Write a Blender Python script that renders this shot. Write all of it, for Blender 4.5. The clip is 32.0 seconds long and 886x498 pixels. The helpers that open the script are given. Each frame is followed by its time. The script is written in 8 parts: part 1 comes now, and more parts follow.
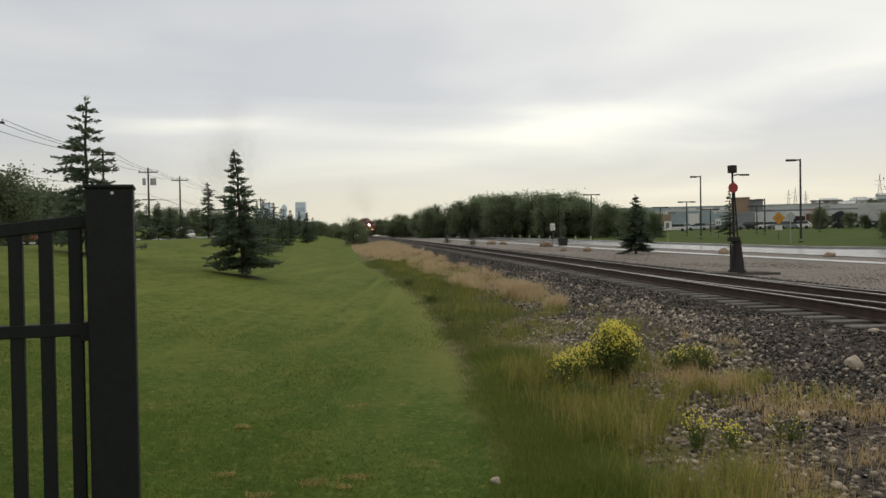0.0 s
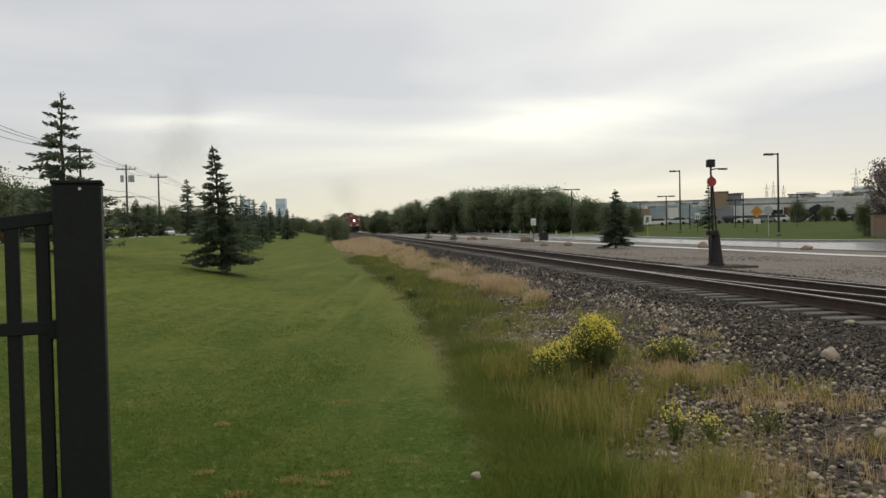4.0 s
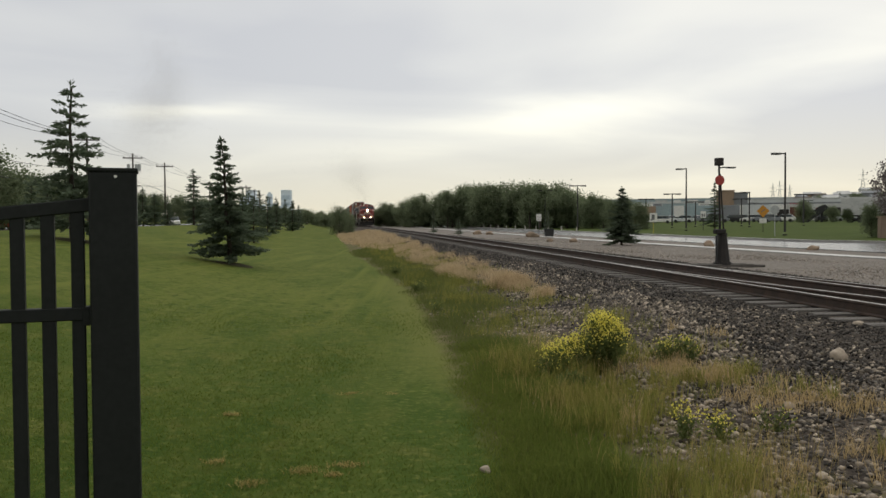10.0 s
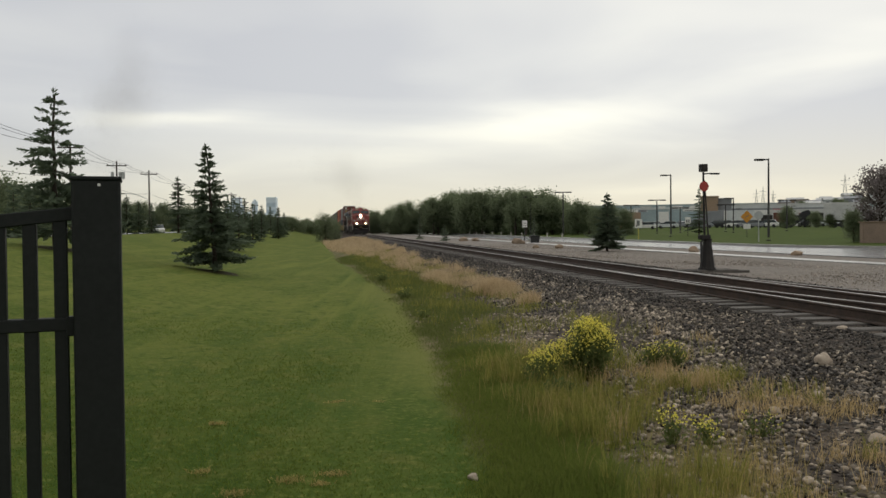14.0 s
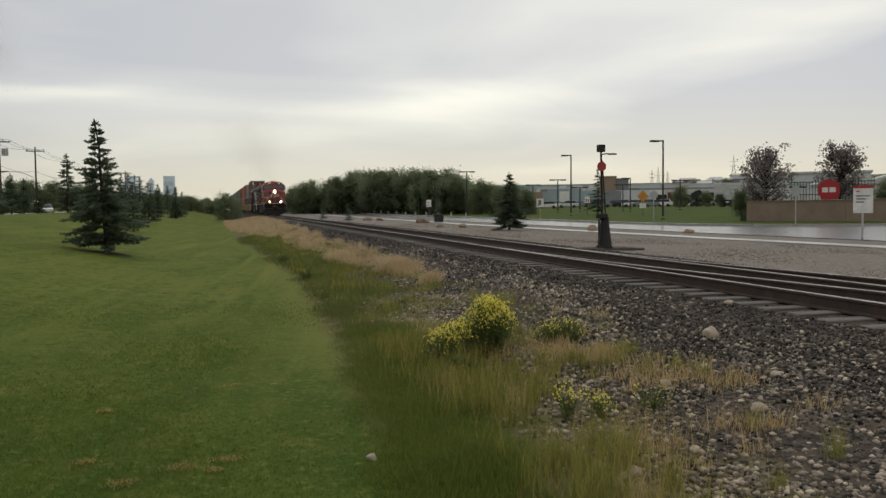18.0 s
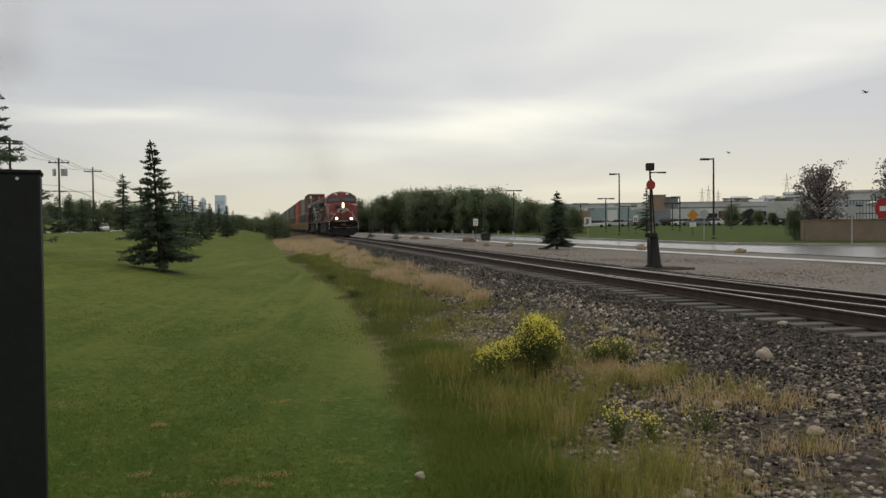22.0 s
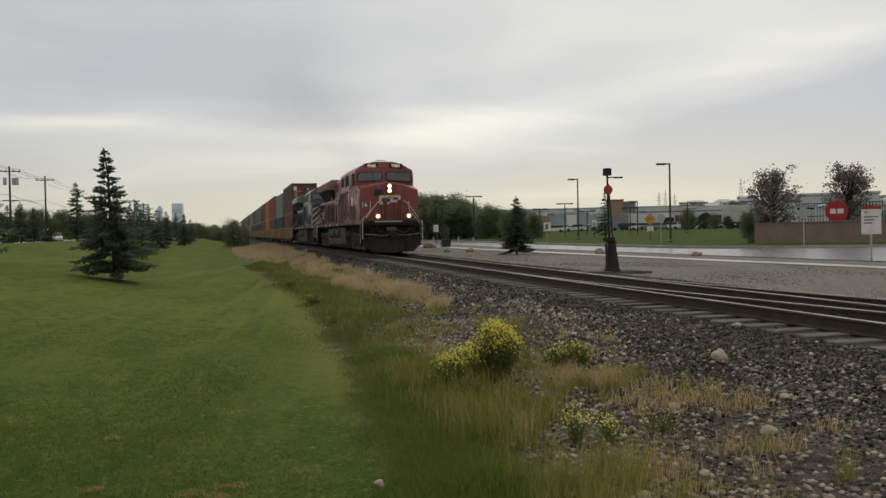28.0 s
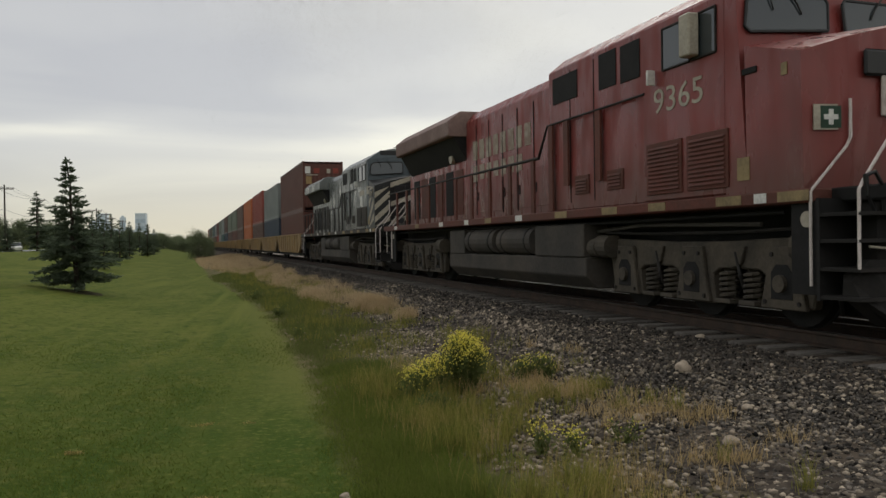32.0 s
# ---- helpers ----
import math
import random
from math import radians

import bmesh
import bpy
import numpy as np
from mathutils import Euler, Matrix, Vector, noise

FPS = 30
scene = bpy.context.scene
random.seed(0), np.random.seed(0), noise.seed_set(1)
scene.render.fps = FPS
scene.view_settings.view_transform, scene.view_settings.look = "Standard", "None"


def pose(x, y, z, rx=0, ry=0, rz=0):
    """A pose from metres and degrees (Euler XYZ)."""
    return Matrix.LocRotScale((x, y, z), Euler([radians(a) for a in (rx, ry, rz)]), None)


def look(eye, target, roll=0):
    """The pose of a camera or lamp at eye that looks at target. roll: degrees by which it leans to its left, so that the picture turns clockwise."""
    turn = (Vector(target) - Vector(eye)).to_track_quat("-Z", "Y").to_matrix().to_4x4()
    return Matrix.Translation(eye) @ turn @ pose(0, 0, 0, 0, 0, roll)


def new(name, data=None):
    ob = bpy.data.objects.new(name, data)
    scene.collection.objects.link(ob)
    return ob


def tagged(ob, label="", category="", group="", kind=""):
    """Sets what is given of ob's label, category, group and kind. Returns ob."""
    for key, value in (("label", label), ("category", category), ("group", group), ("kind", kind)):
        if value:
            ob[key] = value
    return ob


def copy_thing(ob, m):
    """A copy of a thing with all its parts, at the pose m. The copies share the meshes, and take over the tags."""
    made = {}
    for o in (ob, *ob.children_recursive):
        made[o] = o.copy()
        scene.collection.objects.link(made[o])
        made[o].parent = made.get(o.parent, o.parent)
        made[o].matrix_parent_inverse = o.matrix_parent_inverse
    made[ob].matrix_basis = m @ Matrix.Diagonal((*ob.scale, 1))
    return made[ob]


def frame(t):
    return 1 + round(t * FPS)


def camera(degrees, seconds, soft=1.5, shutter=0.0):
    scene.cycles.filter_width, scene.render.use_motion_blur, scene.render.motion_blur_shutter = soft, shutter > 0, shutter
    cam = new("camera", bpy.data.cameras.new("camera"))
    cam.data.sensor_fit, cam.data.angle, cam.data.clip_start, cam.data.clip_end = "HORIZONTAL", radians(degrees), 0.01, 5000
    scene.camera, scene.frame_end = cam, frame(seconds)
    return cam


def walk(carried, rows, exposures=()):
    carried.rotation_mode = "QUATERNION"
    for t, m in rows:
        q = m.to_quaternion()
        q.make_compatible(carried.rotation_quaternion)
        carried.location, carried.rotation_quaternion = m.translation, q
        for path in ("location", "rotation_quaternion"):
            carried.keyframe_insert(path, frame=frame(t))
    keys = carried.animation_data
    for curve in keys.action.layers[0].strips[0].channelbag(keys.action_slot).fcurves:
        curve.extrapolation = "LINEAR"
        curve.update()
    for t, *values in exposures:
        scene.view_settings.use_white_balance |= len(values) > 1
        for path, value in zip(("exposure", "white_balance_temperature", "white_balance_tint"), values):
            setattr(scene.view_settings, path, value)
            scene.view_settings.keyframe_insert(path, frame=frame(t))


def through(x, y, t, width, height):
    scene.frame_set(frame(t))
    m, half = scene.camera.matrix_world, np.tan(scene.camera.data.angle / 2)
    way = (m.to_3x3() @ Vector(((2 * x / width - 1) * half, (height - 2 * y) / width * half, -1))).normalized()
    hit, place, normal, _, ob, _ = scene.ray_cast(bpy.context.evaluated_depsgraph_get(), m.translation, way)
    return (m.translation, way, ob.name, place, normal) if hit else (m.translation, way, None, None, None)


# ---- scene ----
cam = camera(56.13, 32.0)
PATH = [
    (0.0, pose(0.000, -0.001, 1.650, 89.10, 0.90, -0.00)),
    (0.5, pose(0.000, -0.006, 1.650, 89.06, 0.95, -0.00)),
    (1.0, pose(0.005, -0.005, 1.649, 89.29, 1.04, -0.05)),
    (1.5, pose(0.009, -0.002, 1.650, 89.24, 1.01, -0.28)),
    (2.0, pose(0.013, 0.004, 1.650, 89.24, 1.03, -0.41)),
    (2.5, pose(0.015, 0.008, 1.646, 88.99, 1.05, -0.66)),
    (3.0, pose(0.018, 0.010, 1.646, 88.87, 1.12, -1.10)),
    (3.5, pose(0.020, 0.008, 1.647, 88.80, 1.32, -1.27)),
    (5.5, pose(-0.015, 0.023, 1.646, 88.74, 0.94, -1.42)),
    (6.0, pose(-0.021, 0.020, 1.654, 88.56, 1.06, -1.20)),
    (6.5, pose(-0.022, 0.015, 1.648, 88.42, 1.00, -0.98)),
    (7.0, pose(-0.027, -0.010, 1.645, 88.33, 1.23, -0.79)),
    (7.5, pose(-0.028, -0.007, 1.645, 88.11, 1.39, -0.62)),
    (8.0, pose(-0.034, 0.003, 1.644, 88.21, 1.24, -0.64)),
    (8.5, pose(-0.039, 0.008, 1.646, 88.15, 0.75, -0.72)),
    (9.0, pose(-0.044, 0.010, 1.646, 88.20, 0.49, -0.86)),
    (9.5, pose(-0.045, 0.012, 1.646, 88.21, 0.33, -0.86)),
    (10.0, pose(-0.043, 0.004, 1.646, 88.37, 0.30, -0.97)),
    (10.5, pose(-0.043, 0.006, 1.648, 88.49, 0.31, -1.18)),
    (11.0, pose(-0.044, 0.008, 1.648, 88.58, 0.42, -1.00)),
    (11.5, pose(-0.044, 0.009, 1.646, 88.67, 0.49, -0.89)),
    (12.0, pose(-0.049, 0.011, 1.648, 88.44, 0.45, -0.93)),
    (12.5, pose(-0.046, 0.009, 1.649, 88.48, 0.39, -0.94)),
    (13.0, pose(-0.045, 0.006, 1.649, 88.54, 0.36, -1.05)),
    (13.5, pose(-0.045, 0.008, 1.649, 88.67, 0.55, -1.38)),
    (14.0, pose(-0.046, 0.013, 1.648, 88.83, 0.53, -1.94)),
    (14.5, pose(-0.045, 0.012, 1.648, 88.71, 0.44, -2.24)),
    (16.5, pose(-0.024, 0.030, 1.647, 88.97, 0.52, -2.13)),
    (17.0, pose(-0.016, 0.039, 1.644, 88.77, 0.69, -2.23)),
    (17.2, pose(-0.008, 0.044, 1.643, 88.36, 0.72, -2.65)),
    (17.4, pose(-0.001, 0.050, 1.642, 87.95, 0.74, -4.25)),
    (17.5, pose(0.002, 0.052, 1.641, 87.75, 0.76, -5.26)),
    (17.6, pose(0.004, 0.054, 1.641, 87.67, 0.73, -6.20)),
    (17.8, pose(0.006, 0.059, 1.642, 87.51, 0.67, -7.50)),
    (18.0, pose(0.008, 0.063, 1.642, 87.35, 0.61, -8.50)),
    (18.5, pose(-0.001, 0.057, 1.644, 87.54, 0.58, -8.36)),
    (19.0, pose(-0.012, 0.059, 1.641, 87.75, 0.34, -7.37)),
    (19.5, pose(-0.011, 0.047, 1.639, 88.04, 0.63, -6.53)),
    (20.0, pose(-0.015, 0.046, 1.640, 88.10, 0.47, -6.00)),
    (20.5, pose(-0.021, 0.041, 1.642, 88.58, 0.41, -5.17)),
    (21.0, pose(-0.020, 0.033, 1.642, 88.60, 0.54, -4.88)),
    (21.5, pose(-0.015, 0.034, 1.642, 88.71, 0.51, -5.07)),
    (22.0, pose(-0.011, 0.039, 1.642, 88.68, 0.57, -5.28)),
    (22.5, pose(-0.008, 0.045, 1.641, 88.44, 0.75, -5.40)),
    (23.0, pose(-0.004, 0.043, 1.640, 88.03, 0.95, -5.52)),
    (23.5, pose(-0.007, 0.040, 1.642, 87.79, 0.93, -5.66)),
    (24.0, pose(-0.006, 0.039, 1.642, 88.15, 0.59, -5.78)),
    (24.5, pose(-0.007, 0.040, 1.642, 88.46, 0.55, -5.86)),
    (25.0, pose(-0.005, 0.040, 1.643, 88.68, 0.54, -5.91)),
    (25.5, pose(-0.000, 0.040, 1.642, 88.83, 0.51, -6.06)),
    (27.5, pose(0.014, 0.044, 1.643, 89.15, 0.99, -7.63)),
    (28.0, pose(0.016, 0.042, 1.641, 89.07, 1.13, -7.99)),
    (28.5, pose(0.011, 0.045, 1.641, 88.90, 1.05, -8.36)),
    (29.0, pose(0.008, 0.049, 1.647, 88.76, 0.96, -7.88)),
    (29.5, pose(0.005, 0.049, 1.654, 89.34, 0.90, -7.61)),
    (30.0, pose(0.012, 0.046, 1.651, 89.89, 0.68, -7.96)),
    (30.5, pose(0.011, 0.039, 1.653, 89.95, 1.05, -8.45)),
    (31.0, pose(0.015, 0.034, 1.652, 89.67, 1.16, -9.49)),
    (31.5, pose(0.013, 0.030, 1.650, 89.78, 1.04, -9.91)),
    (32.0, pose(0.013, 0.026, 1.648, 89.80, 0.94, -10.26)),
]
walk(cam, PATH, ((0.0, 0.05), (6.0, 0.10), (12.0, 0.04), (17.0, 0.0), (19.0, -0.14), (24.0, -0.06), (27.5, -0.15), (31.0, -0.19), (32.0, -0.12)))

# ---- sky and sun ----
world = bpy.data.worlds.new("overcast_sky")
scene.world = world
world.use_nodes = True
wt = world.node_tree
wt.nodes.clear()


def wnode(kind, **values):
    n = wt.nodes.new(kind)
    for key, value in values.items():
        n.inputs[key].default_value = value
    return n


w_out = wnode("ShaderNodeOutputWorld")
w_bg = wnode("ShaderNodeBackground", Strength=1.0)
w_sky = wt.nodes.new("ShaderNodeTexSky")
w_sky.sky_type, w_sky.sun_disc = "NISHITA", False
w_sky.sun_elevation, w_sky.sun_rotation = radians(38), radians(35)
w_co = wnode("ShaderNodeTexCoord")
w_sep = wt.nodes.new("ShaderNodeSeparateXYZ")
wt.links.new(w_co.outputs["Generated"], w_sep.inputs[0])
# a flat cloud deck: the direction over its height gives streets of cloud that narrow to the horizon
w_h = wt.nodes.new("ShaderNodeMath")
w_h.operation = "MAXIMUM"
w_h.inputs[1].default_value = 0.0
wt.links.new(w_sep.outputs["Z"], w_h.inputs[0])
w_h2 = wt.nodes.new("ShaderNodeMath")
w_h2.operation = "ADD"
w_h2.inputs[1].default_value = 0.10
wt.links.new(w_h.outputs[0], w_h2.inputs[0])
w_div = wt.nodes.new("ShaderNodeVectorMath")
w_div.operation = "DIVIDE"
w_comb = wt.nodes.new("ShaderNodeCombineXYZ")
for k in range(3):
    wt.links.new(w_h2.outputs[0], w_comb.inputs[k])
wt.links.new(w_co.outputs["Generated"], w_div.inputs[0])
wt.links.new(w_comb.outputs[0], w_div.inputs[1])
w_map = wnode("ShaderNodeMapping")
w_map.inputs["Scale"].default_value = (0.50, 0.60, 1.0)
w_map.inputs["Rotation"].default_value = (0, 0, radians(-32))
w_map.inputs["Location"].default_value = (3.1, 0.7, 0.0)
wt.links.new(w_div.outputs[0], w_map.inputs["Vector"])
w_n1 = wnode("ShaderNodeTexNoise", Scale=0.8, Detail=5.0, Roughness=0.46, Distortion=0.7)
w_n2 = wnode("ShaderNodeTexNoise", Scale=0.30, Detail=4.0, Roughness=0.5, Distortion=0.5)
for n in (w_n1, w_n2):
    wt.links.new(w_map.outputs[0], n.inputs["Vector"])
w_mix = wt.nodes.new("ShaderNodeMath")
w_mix.operation = "MULTIPLY_ADD"
w_mix.inputs[1].default_value = 0.55
w_half = wt.nodes.new("ShaderNodeMath")
w_half.operation = "MULTIPLY"
w_half.inputs[1].default_value = 0.45
wt.links.new(w_n2.outputs["Fac"], w_half.inputs[0])
wt.links.new(w_n1.outputs["Fac"], w_mix.inputs[0])
wt.links.new(w_half.outputs[0], w_mix.inputs[2])
# cloud banks and breaks: two slanted measures across each, and how much it darkens or brightens the deck
BANKS = [
    (1.38, 0.252, -0.033, 0.119, 1.539, -5.046, -0.05),
    (1.678, 0.001, -0.036, -0.102, 1.841, -7.27, -0.03),
    (-0.977, 0.594, 0.013, 1.132, 0.609, -4.87, -0.05),
    (1.738, -0.419, -0.032, 1.401, 1.933, -8.005, -0.03),
    (1.416, -0.241, -0.027, 1.495, 1.787, -8.836, 0.055),
    (-1.374, 0.857, 0.018, 2.731, 1.904, -10.311, 0.06),
    (2.21, 0.666, -0.056, 0.795, 5.682, -22.394, 0.045),
    (1.391, 0.342, -0.034, 0.34, 3.807, -10.137, 0.025),
    (2.049, -0.962, -0.031, 1.851, 3.088, -10.524, 0.02),
    (0.661, -0.026, -0.014, 0.063, 0.531, -3.315, 0.02),
    ]
w_warp = wnode("ShaderNodeTexNoise", Scale=1.1, Detail=4.0, Roughness=0.55)
wt.links.new(w_div.outputs[0], w_warp.inputs["Vector"])
w_off = wt.nodes.new("ShaderNodeVectorMath")
w_off.operation = "MULTIPLY_ADD"
w_off.inputs[1].default_value, w_off.inputs[2].default_value = (0.55, 0.55, 0.0), (-0.275, -0.275, 0.0)
wt.links.new(w_warp.outputs["Color"], w_off.inputs[0])
w_bent = wt.nodes.new("ShaderNodeVectorMath")
w_bent.operation = "ADD"
wt.links.new(w_div.outputs[0], w_bent.inputs[0])
wt.links.new(w_off.outputs[0], w_bent.inputs[1])


def wmath(kind, a, b, c=None):
    n = wt.nodes.new("ShaderNodeMath")
    n.operation = kind
    for i, v in enumerate((a, b, c)):
        if v is None:
            continue
        if isinstance(v, (int, float)):
            n.inputs[i].default_value = v
        else:
            wt.links.new(v, n.inputs[i])
    return n.outputs[0]


# the plain noise is calmed, the banks are laid over it
w_deck = wmath("MULTIPLY_ADD", w_mix.outputs[0], 0.68, 0.163)
for ax, ay, ak, bx, by, bk, amount in BANKS:
    far = []
    for vx, vy, k in ((ax, ay, ak), (bx, by, bk)):
        dn = wt.nodes.new("ShaderNodeVectorMath")
        dn.operation = "DOT_PRODUCT"
        dn.inputs[1].default_value = (vx, vy, 0.0)
        wt.links.new(w_bent.outputs[0], dn.inputs[0])
        away = wmath("ADD", dn.outputs["Value"], k)
        far.append(wmath("MULTIPLY", away, away))
    fall = wmath("POWER", 0.42, wmath("ADD", far[0], far[1]))
    w_deck = wmath("MULTIPLY_ADD", fall, amount * 1.4, w_deck)
w_ramp = wt.nodes.new("ShaderNodeValToRGB")
els = w_ramp.color_ramp.elements
els[0].position, els[0].color = 0.425, (0.475, 0.48, 0.508, 1)
els[1].position, els[1].color = 0.605, (0.91, 0.885, 0.775, 1)
mid = els.new(0.50)
mid.color = (0.61, 0.608, 0.597, 1)
wt.links.new(w_deck, w_ramp.inputs["Fac"])
# warm dull haze low over the horizon
w_hz = wt.nodes.new("ShaderNodeMapRange")
w_hz.inputs["From Min"].default_value, w_hz.inputs["From Max"].default_value = -0.02, 0.15
w_hz.inputs["To Min"].default_value, w_hz.inputs["To Max"].default_value = 1.0, 0.0
w_hz.interpolation_type = "SMOOTHSTEP"
wt.links.new(w_sep.outputs["Z"], w_hz.inputs["Value"])
w_haze = wt.nodes.new("ShaderNodeMix")
w_haze.data_type = "RGBA"
w_haze.inputs["B"].default_value = (0.615, 0.580, 0.465, 1)
wt.links.new(w_hz.outputs[0], w_haze.inputs["Factor"])
wt.links.new(w_ramp.outputs["Color"], w_haze.inputs["A"])
# a little of the clear sky behind the deck
w_sum = wt.nodes.new("ShaderNodeMix")
w_sum.data_type, w_sum.blend_type = "RGBA", "ADD"
w_sum.inputs["Factor"].default_value = 0.012
wt.links.new(w_haze.outputs["Result"], w_sum.inputs["A"])
wt.links.new(w_sky.outputs["Color"], w_sum.inputs["B"])
# the cloud is brighter and warmer round the hidden sun, low ahead
w_dot = wt.nodes.new("ShaderNodeVectorMath")
w_dot.operation = "DOT_PRODUCT"
w_dot.inputs[1].default_value = Vector((0.16, 0.95, 0.22)).normalized()
wt.links.new(w_co.outputs["Generated"], w_dot.inputs[0])
w_lobe = wt.nodes.new("ShaderNodeMapRange")
w_lobe.interpolation_type = "SMOOTHSTEP"
w_lobe.inputs["From Min"].default_value, w_lobe.inputs["From Max"].default_value = 0.80, 1.0
w_lobe.inputs["To Max"].default_value = 0.09
wt.links.new(w_dot.outputs["Value"], w_lobe.inputs["Value"])
w_warm = wt.nodes.new("ShaderNodeMix")
w_warm.data_type, w_warm.blend_type = "RGBA", "ADD"
w_warm.inputs["B"].default_value = (1.0, 0.93, 0.66, 1)
wt.links.new(w_lobe.outputs[0], w_warm.inputs["Factor"])
wt.links.new(w_sum.outputs["Result"], w_warm.inputs["A"])
wt.links.new(w_warm.outputs["Result"], w_bg.inputs["Color"])
wt.links.new(w_bg.outputs[0], w_out.inputs[0])

sun = new("sun", bpy.data.lights.new("sun", "SUN"))
sun.data.energy, sun.data.angle, sun.data.color = 0.95, radians(40), (1.0, 0.96, 0.88)
sun.matrix_world = look((0, 0, 60), (-11.0, -33.0, 60 - 38.0))
scene.view_settings.exposure = 0.0


# ---- tools ----
PHI = radians(6.85)
AHEAD = Vector((-math.sin(PHI), math.cos(PHI), 0))
ACROSS = Vector((math.cos(PHI), math.sin(PHI), 0))
TRACK = 7.9
GRADE = 0.006
PROFILE = [(-400, 14), (-120, 7), (-70, 4.2), (-56, 3.4), (-46, 1.3), (-30, 0.95), (-20, 1.0), (-14, 1.32), (-11, 1.4), (-9, 1.28),
           (-7, 1.0), (-5, 0.6), (-3.5, 0.33), (-2, 0.12), (-0.8, 0.02), (0, 0), (1.4, 0), (2.2, 0.01), (3, 0.03), (4.4, 0.14),
           (5.3, 0.25), (6.0, 0.33), (6.8, 0.368), (9.4, 0.372), (10.2, 0.35), (12, 0.28), (15, 0.26), (22, 0.24), (28, 0.22),
           (40, 0.22), (44, 0.35), (58, 0.7), (75, 1.0), (110, 1.2), (200, 2), (300, 4), (450, 16), (650, 34), (900, 43), (1600, 52), (3000, 60)]
PROF_P = np.array([a for a, _ in PROFILE], float)
PROF_Z = np.array([b for _, b in PROFILE], float)


def rise(s):
    s = np.asarray(s, float)
    return GRADE * (s - 8) * np.where(s < 320, 1.0, 320 / np.maximum(s, 1.0))


def ground_z(p, s):
    return np.interp(p, PROF_P, PROF_Z) + rise(s)


def place(p, s, z=0.0):
    """World place from metres across and along the track, z over the ground."""
    v = ACROSS * p + AHEAD * s
    return Vector((v.x, v.y, float(ground_z(p, s)) + z))


def across_along(x, y):
    return x * ACROSS.x + y * ACROSS.y, x * AHEAD.x + y * AHEAD.y


def standing(x, y, z=0.0):
    p, s = across_along(x, y)
    return Vector((x, y, float(ground_z(p, s)) + z))


def link_mesh(name, verts, faces, materials, indices=None, smooth=False):
    me = bpy.data.meshes.new(name)
    me.from_pydata([tuple(v) for v in verts], [], [tuple(f) for f in faces])
    for m in materials:
        me.materials.append(m)
    if indices is not None:
        me.polygons.foreach_set("material_index", np.asarray(indices, np.int32))
    if smooth:
        me.polygons.foreach_set("use_smooth", np.ones(len(me.polygons), bool))
    me.update()
    return me


def fast_mesh(name, verts, tris, material, smooth=False):
    """A mesh of triangles from arrays."""
    verts, tris = np.asarray(verts, np.float32), np.asarray(tris, np.int32)
    me = bpy.data.meshes.new(name)
    me.vertices.add(len(verts))
    me.vertices.foreach_set("co", verts.ravel())
    me.loops.add(tris.size)
    me.loops.foreach_set("vertex_index", tris.ravel())
    me.polygons.add(len(tris))
    me.polygons.foreach_set("loop_start", np.arange(0, tris.size, 3, dtype=np.int32))
    if smooth:
        me.polygons.foreach_set("use_smooth", np.ones(len(tris), bool))
    me.materials.append(material)
    me.update(calc_edges=True)
    me.validate()
    return me


def scatter_mesh(name, base_v, base_f, where, scales, turns, material, smooth=False):
    """Many copies of a small shape joined into one mesh: turns are 3x3 matrices."""
    base_v, base_f = np.asarray(base_v, float), np.asarray(base_f, int)
    n = len(where)
    scales = np.asarray(scales, float)
    if scales.ndim == 1:
        scales = scales[:, None] * np.ones(3)
    v = np.einsum("nij,nkj->nki", turns, base_v[None] * scales[:, None, :]) + np.asarray(where)[:, None, :]
    f = base_f[None] + (np.arange(n) * len(base_v))[:, None, None]
    return fast_mesh(name, v.reshape(-1, 3), f.reshape(-1, 3), material, smooth)


def yaw_turns(a):
    c, s, z, o = np.cos(a), np.sin(a), 0 * a, 0 * a + 1
    return np.moveaxis(np.array([[c, -s, z], [s, c, z], [z, z, o]]), -1, 0)


def free_turns(rng, n):
    q = rng.normal(size=(n, 4))
    q /= np.linalg.norm(q, axis=1)[:, None]
    w, x, y, z = q.T
    return np.moveaxis(np.array([[1 - 2 * (y * y + z * z), 2 * (x * y - z * w), 2 * (x * z + y * w)],
                                 [2 * (x * y + z * w), 1 - 2 * (x * x + z * z), 2 * (y * z - x * w)],
                                 [2 * (x * z - y * w), 2 * (y * z + x * w), 1 - 2 * (x * x + y * y)]]), -1, 0)


def ob_of(name, me, parent=None, m=None, label="", category="", group="", kind=""):
    ob = new(name, me)
    if parent is not None:
        ob.parent = parent
    if m is not None:
        ob.matrix_basis = m
    return tagged(ob, label, category, group, kind)


def part(name, bm, material, parent, label="", smooth=False, m=None):
    """Link a bmesh as one mesh object under a thing or a part."""
    me = bpy.data.meshes.new(name)
    bm.normal_update()
    bm.to_mesh(me)
    bm.free()
    for one in material if isinstance(material, (list, tuple)) else (material,):
        me.materials.append(one)
    if smooth:
        me.polygons.foreach_set("use_smooth", np.ones(len(me.polygons), bool))
    return ob_of(name, me, parent, m, label)


def thing(name, m, label, category, group="", kind=""):
    ob = new(name)
    ob.empty_display_size = 0.2
    ob.matrix_basis = m
    return tagged(ob, label, category, group, kind)


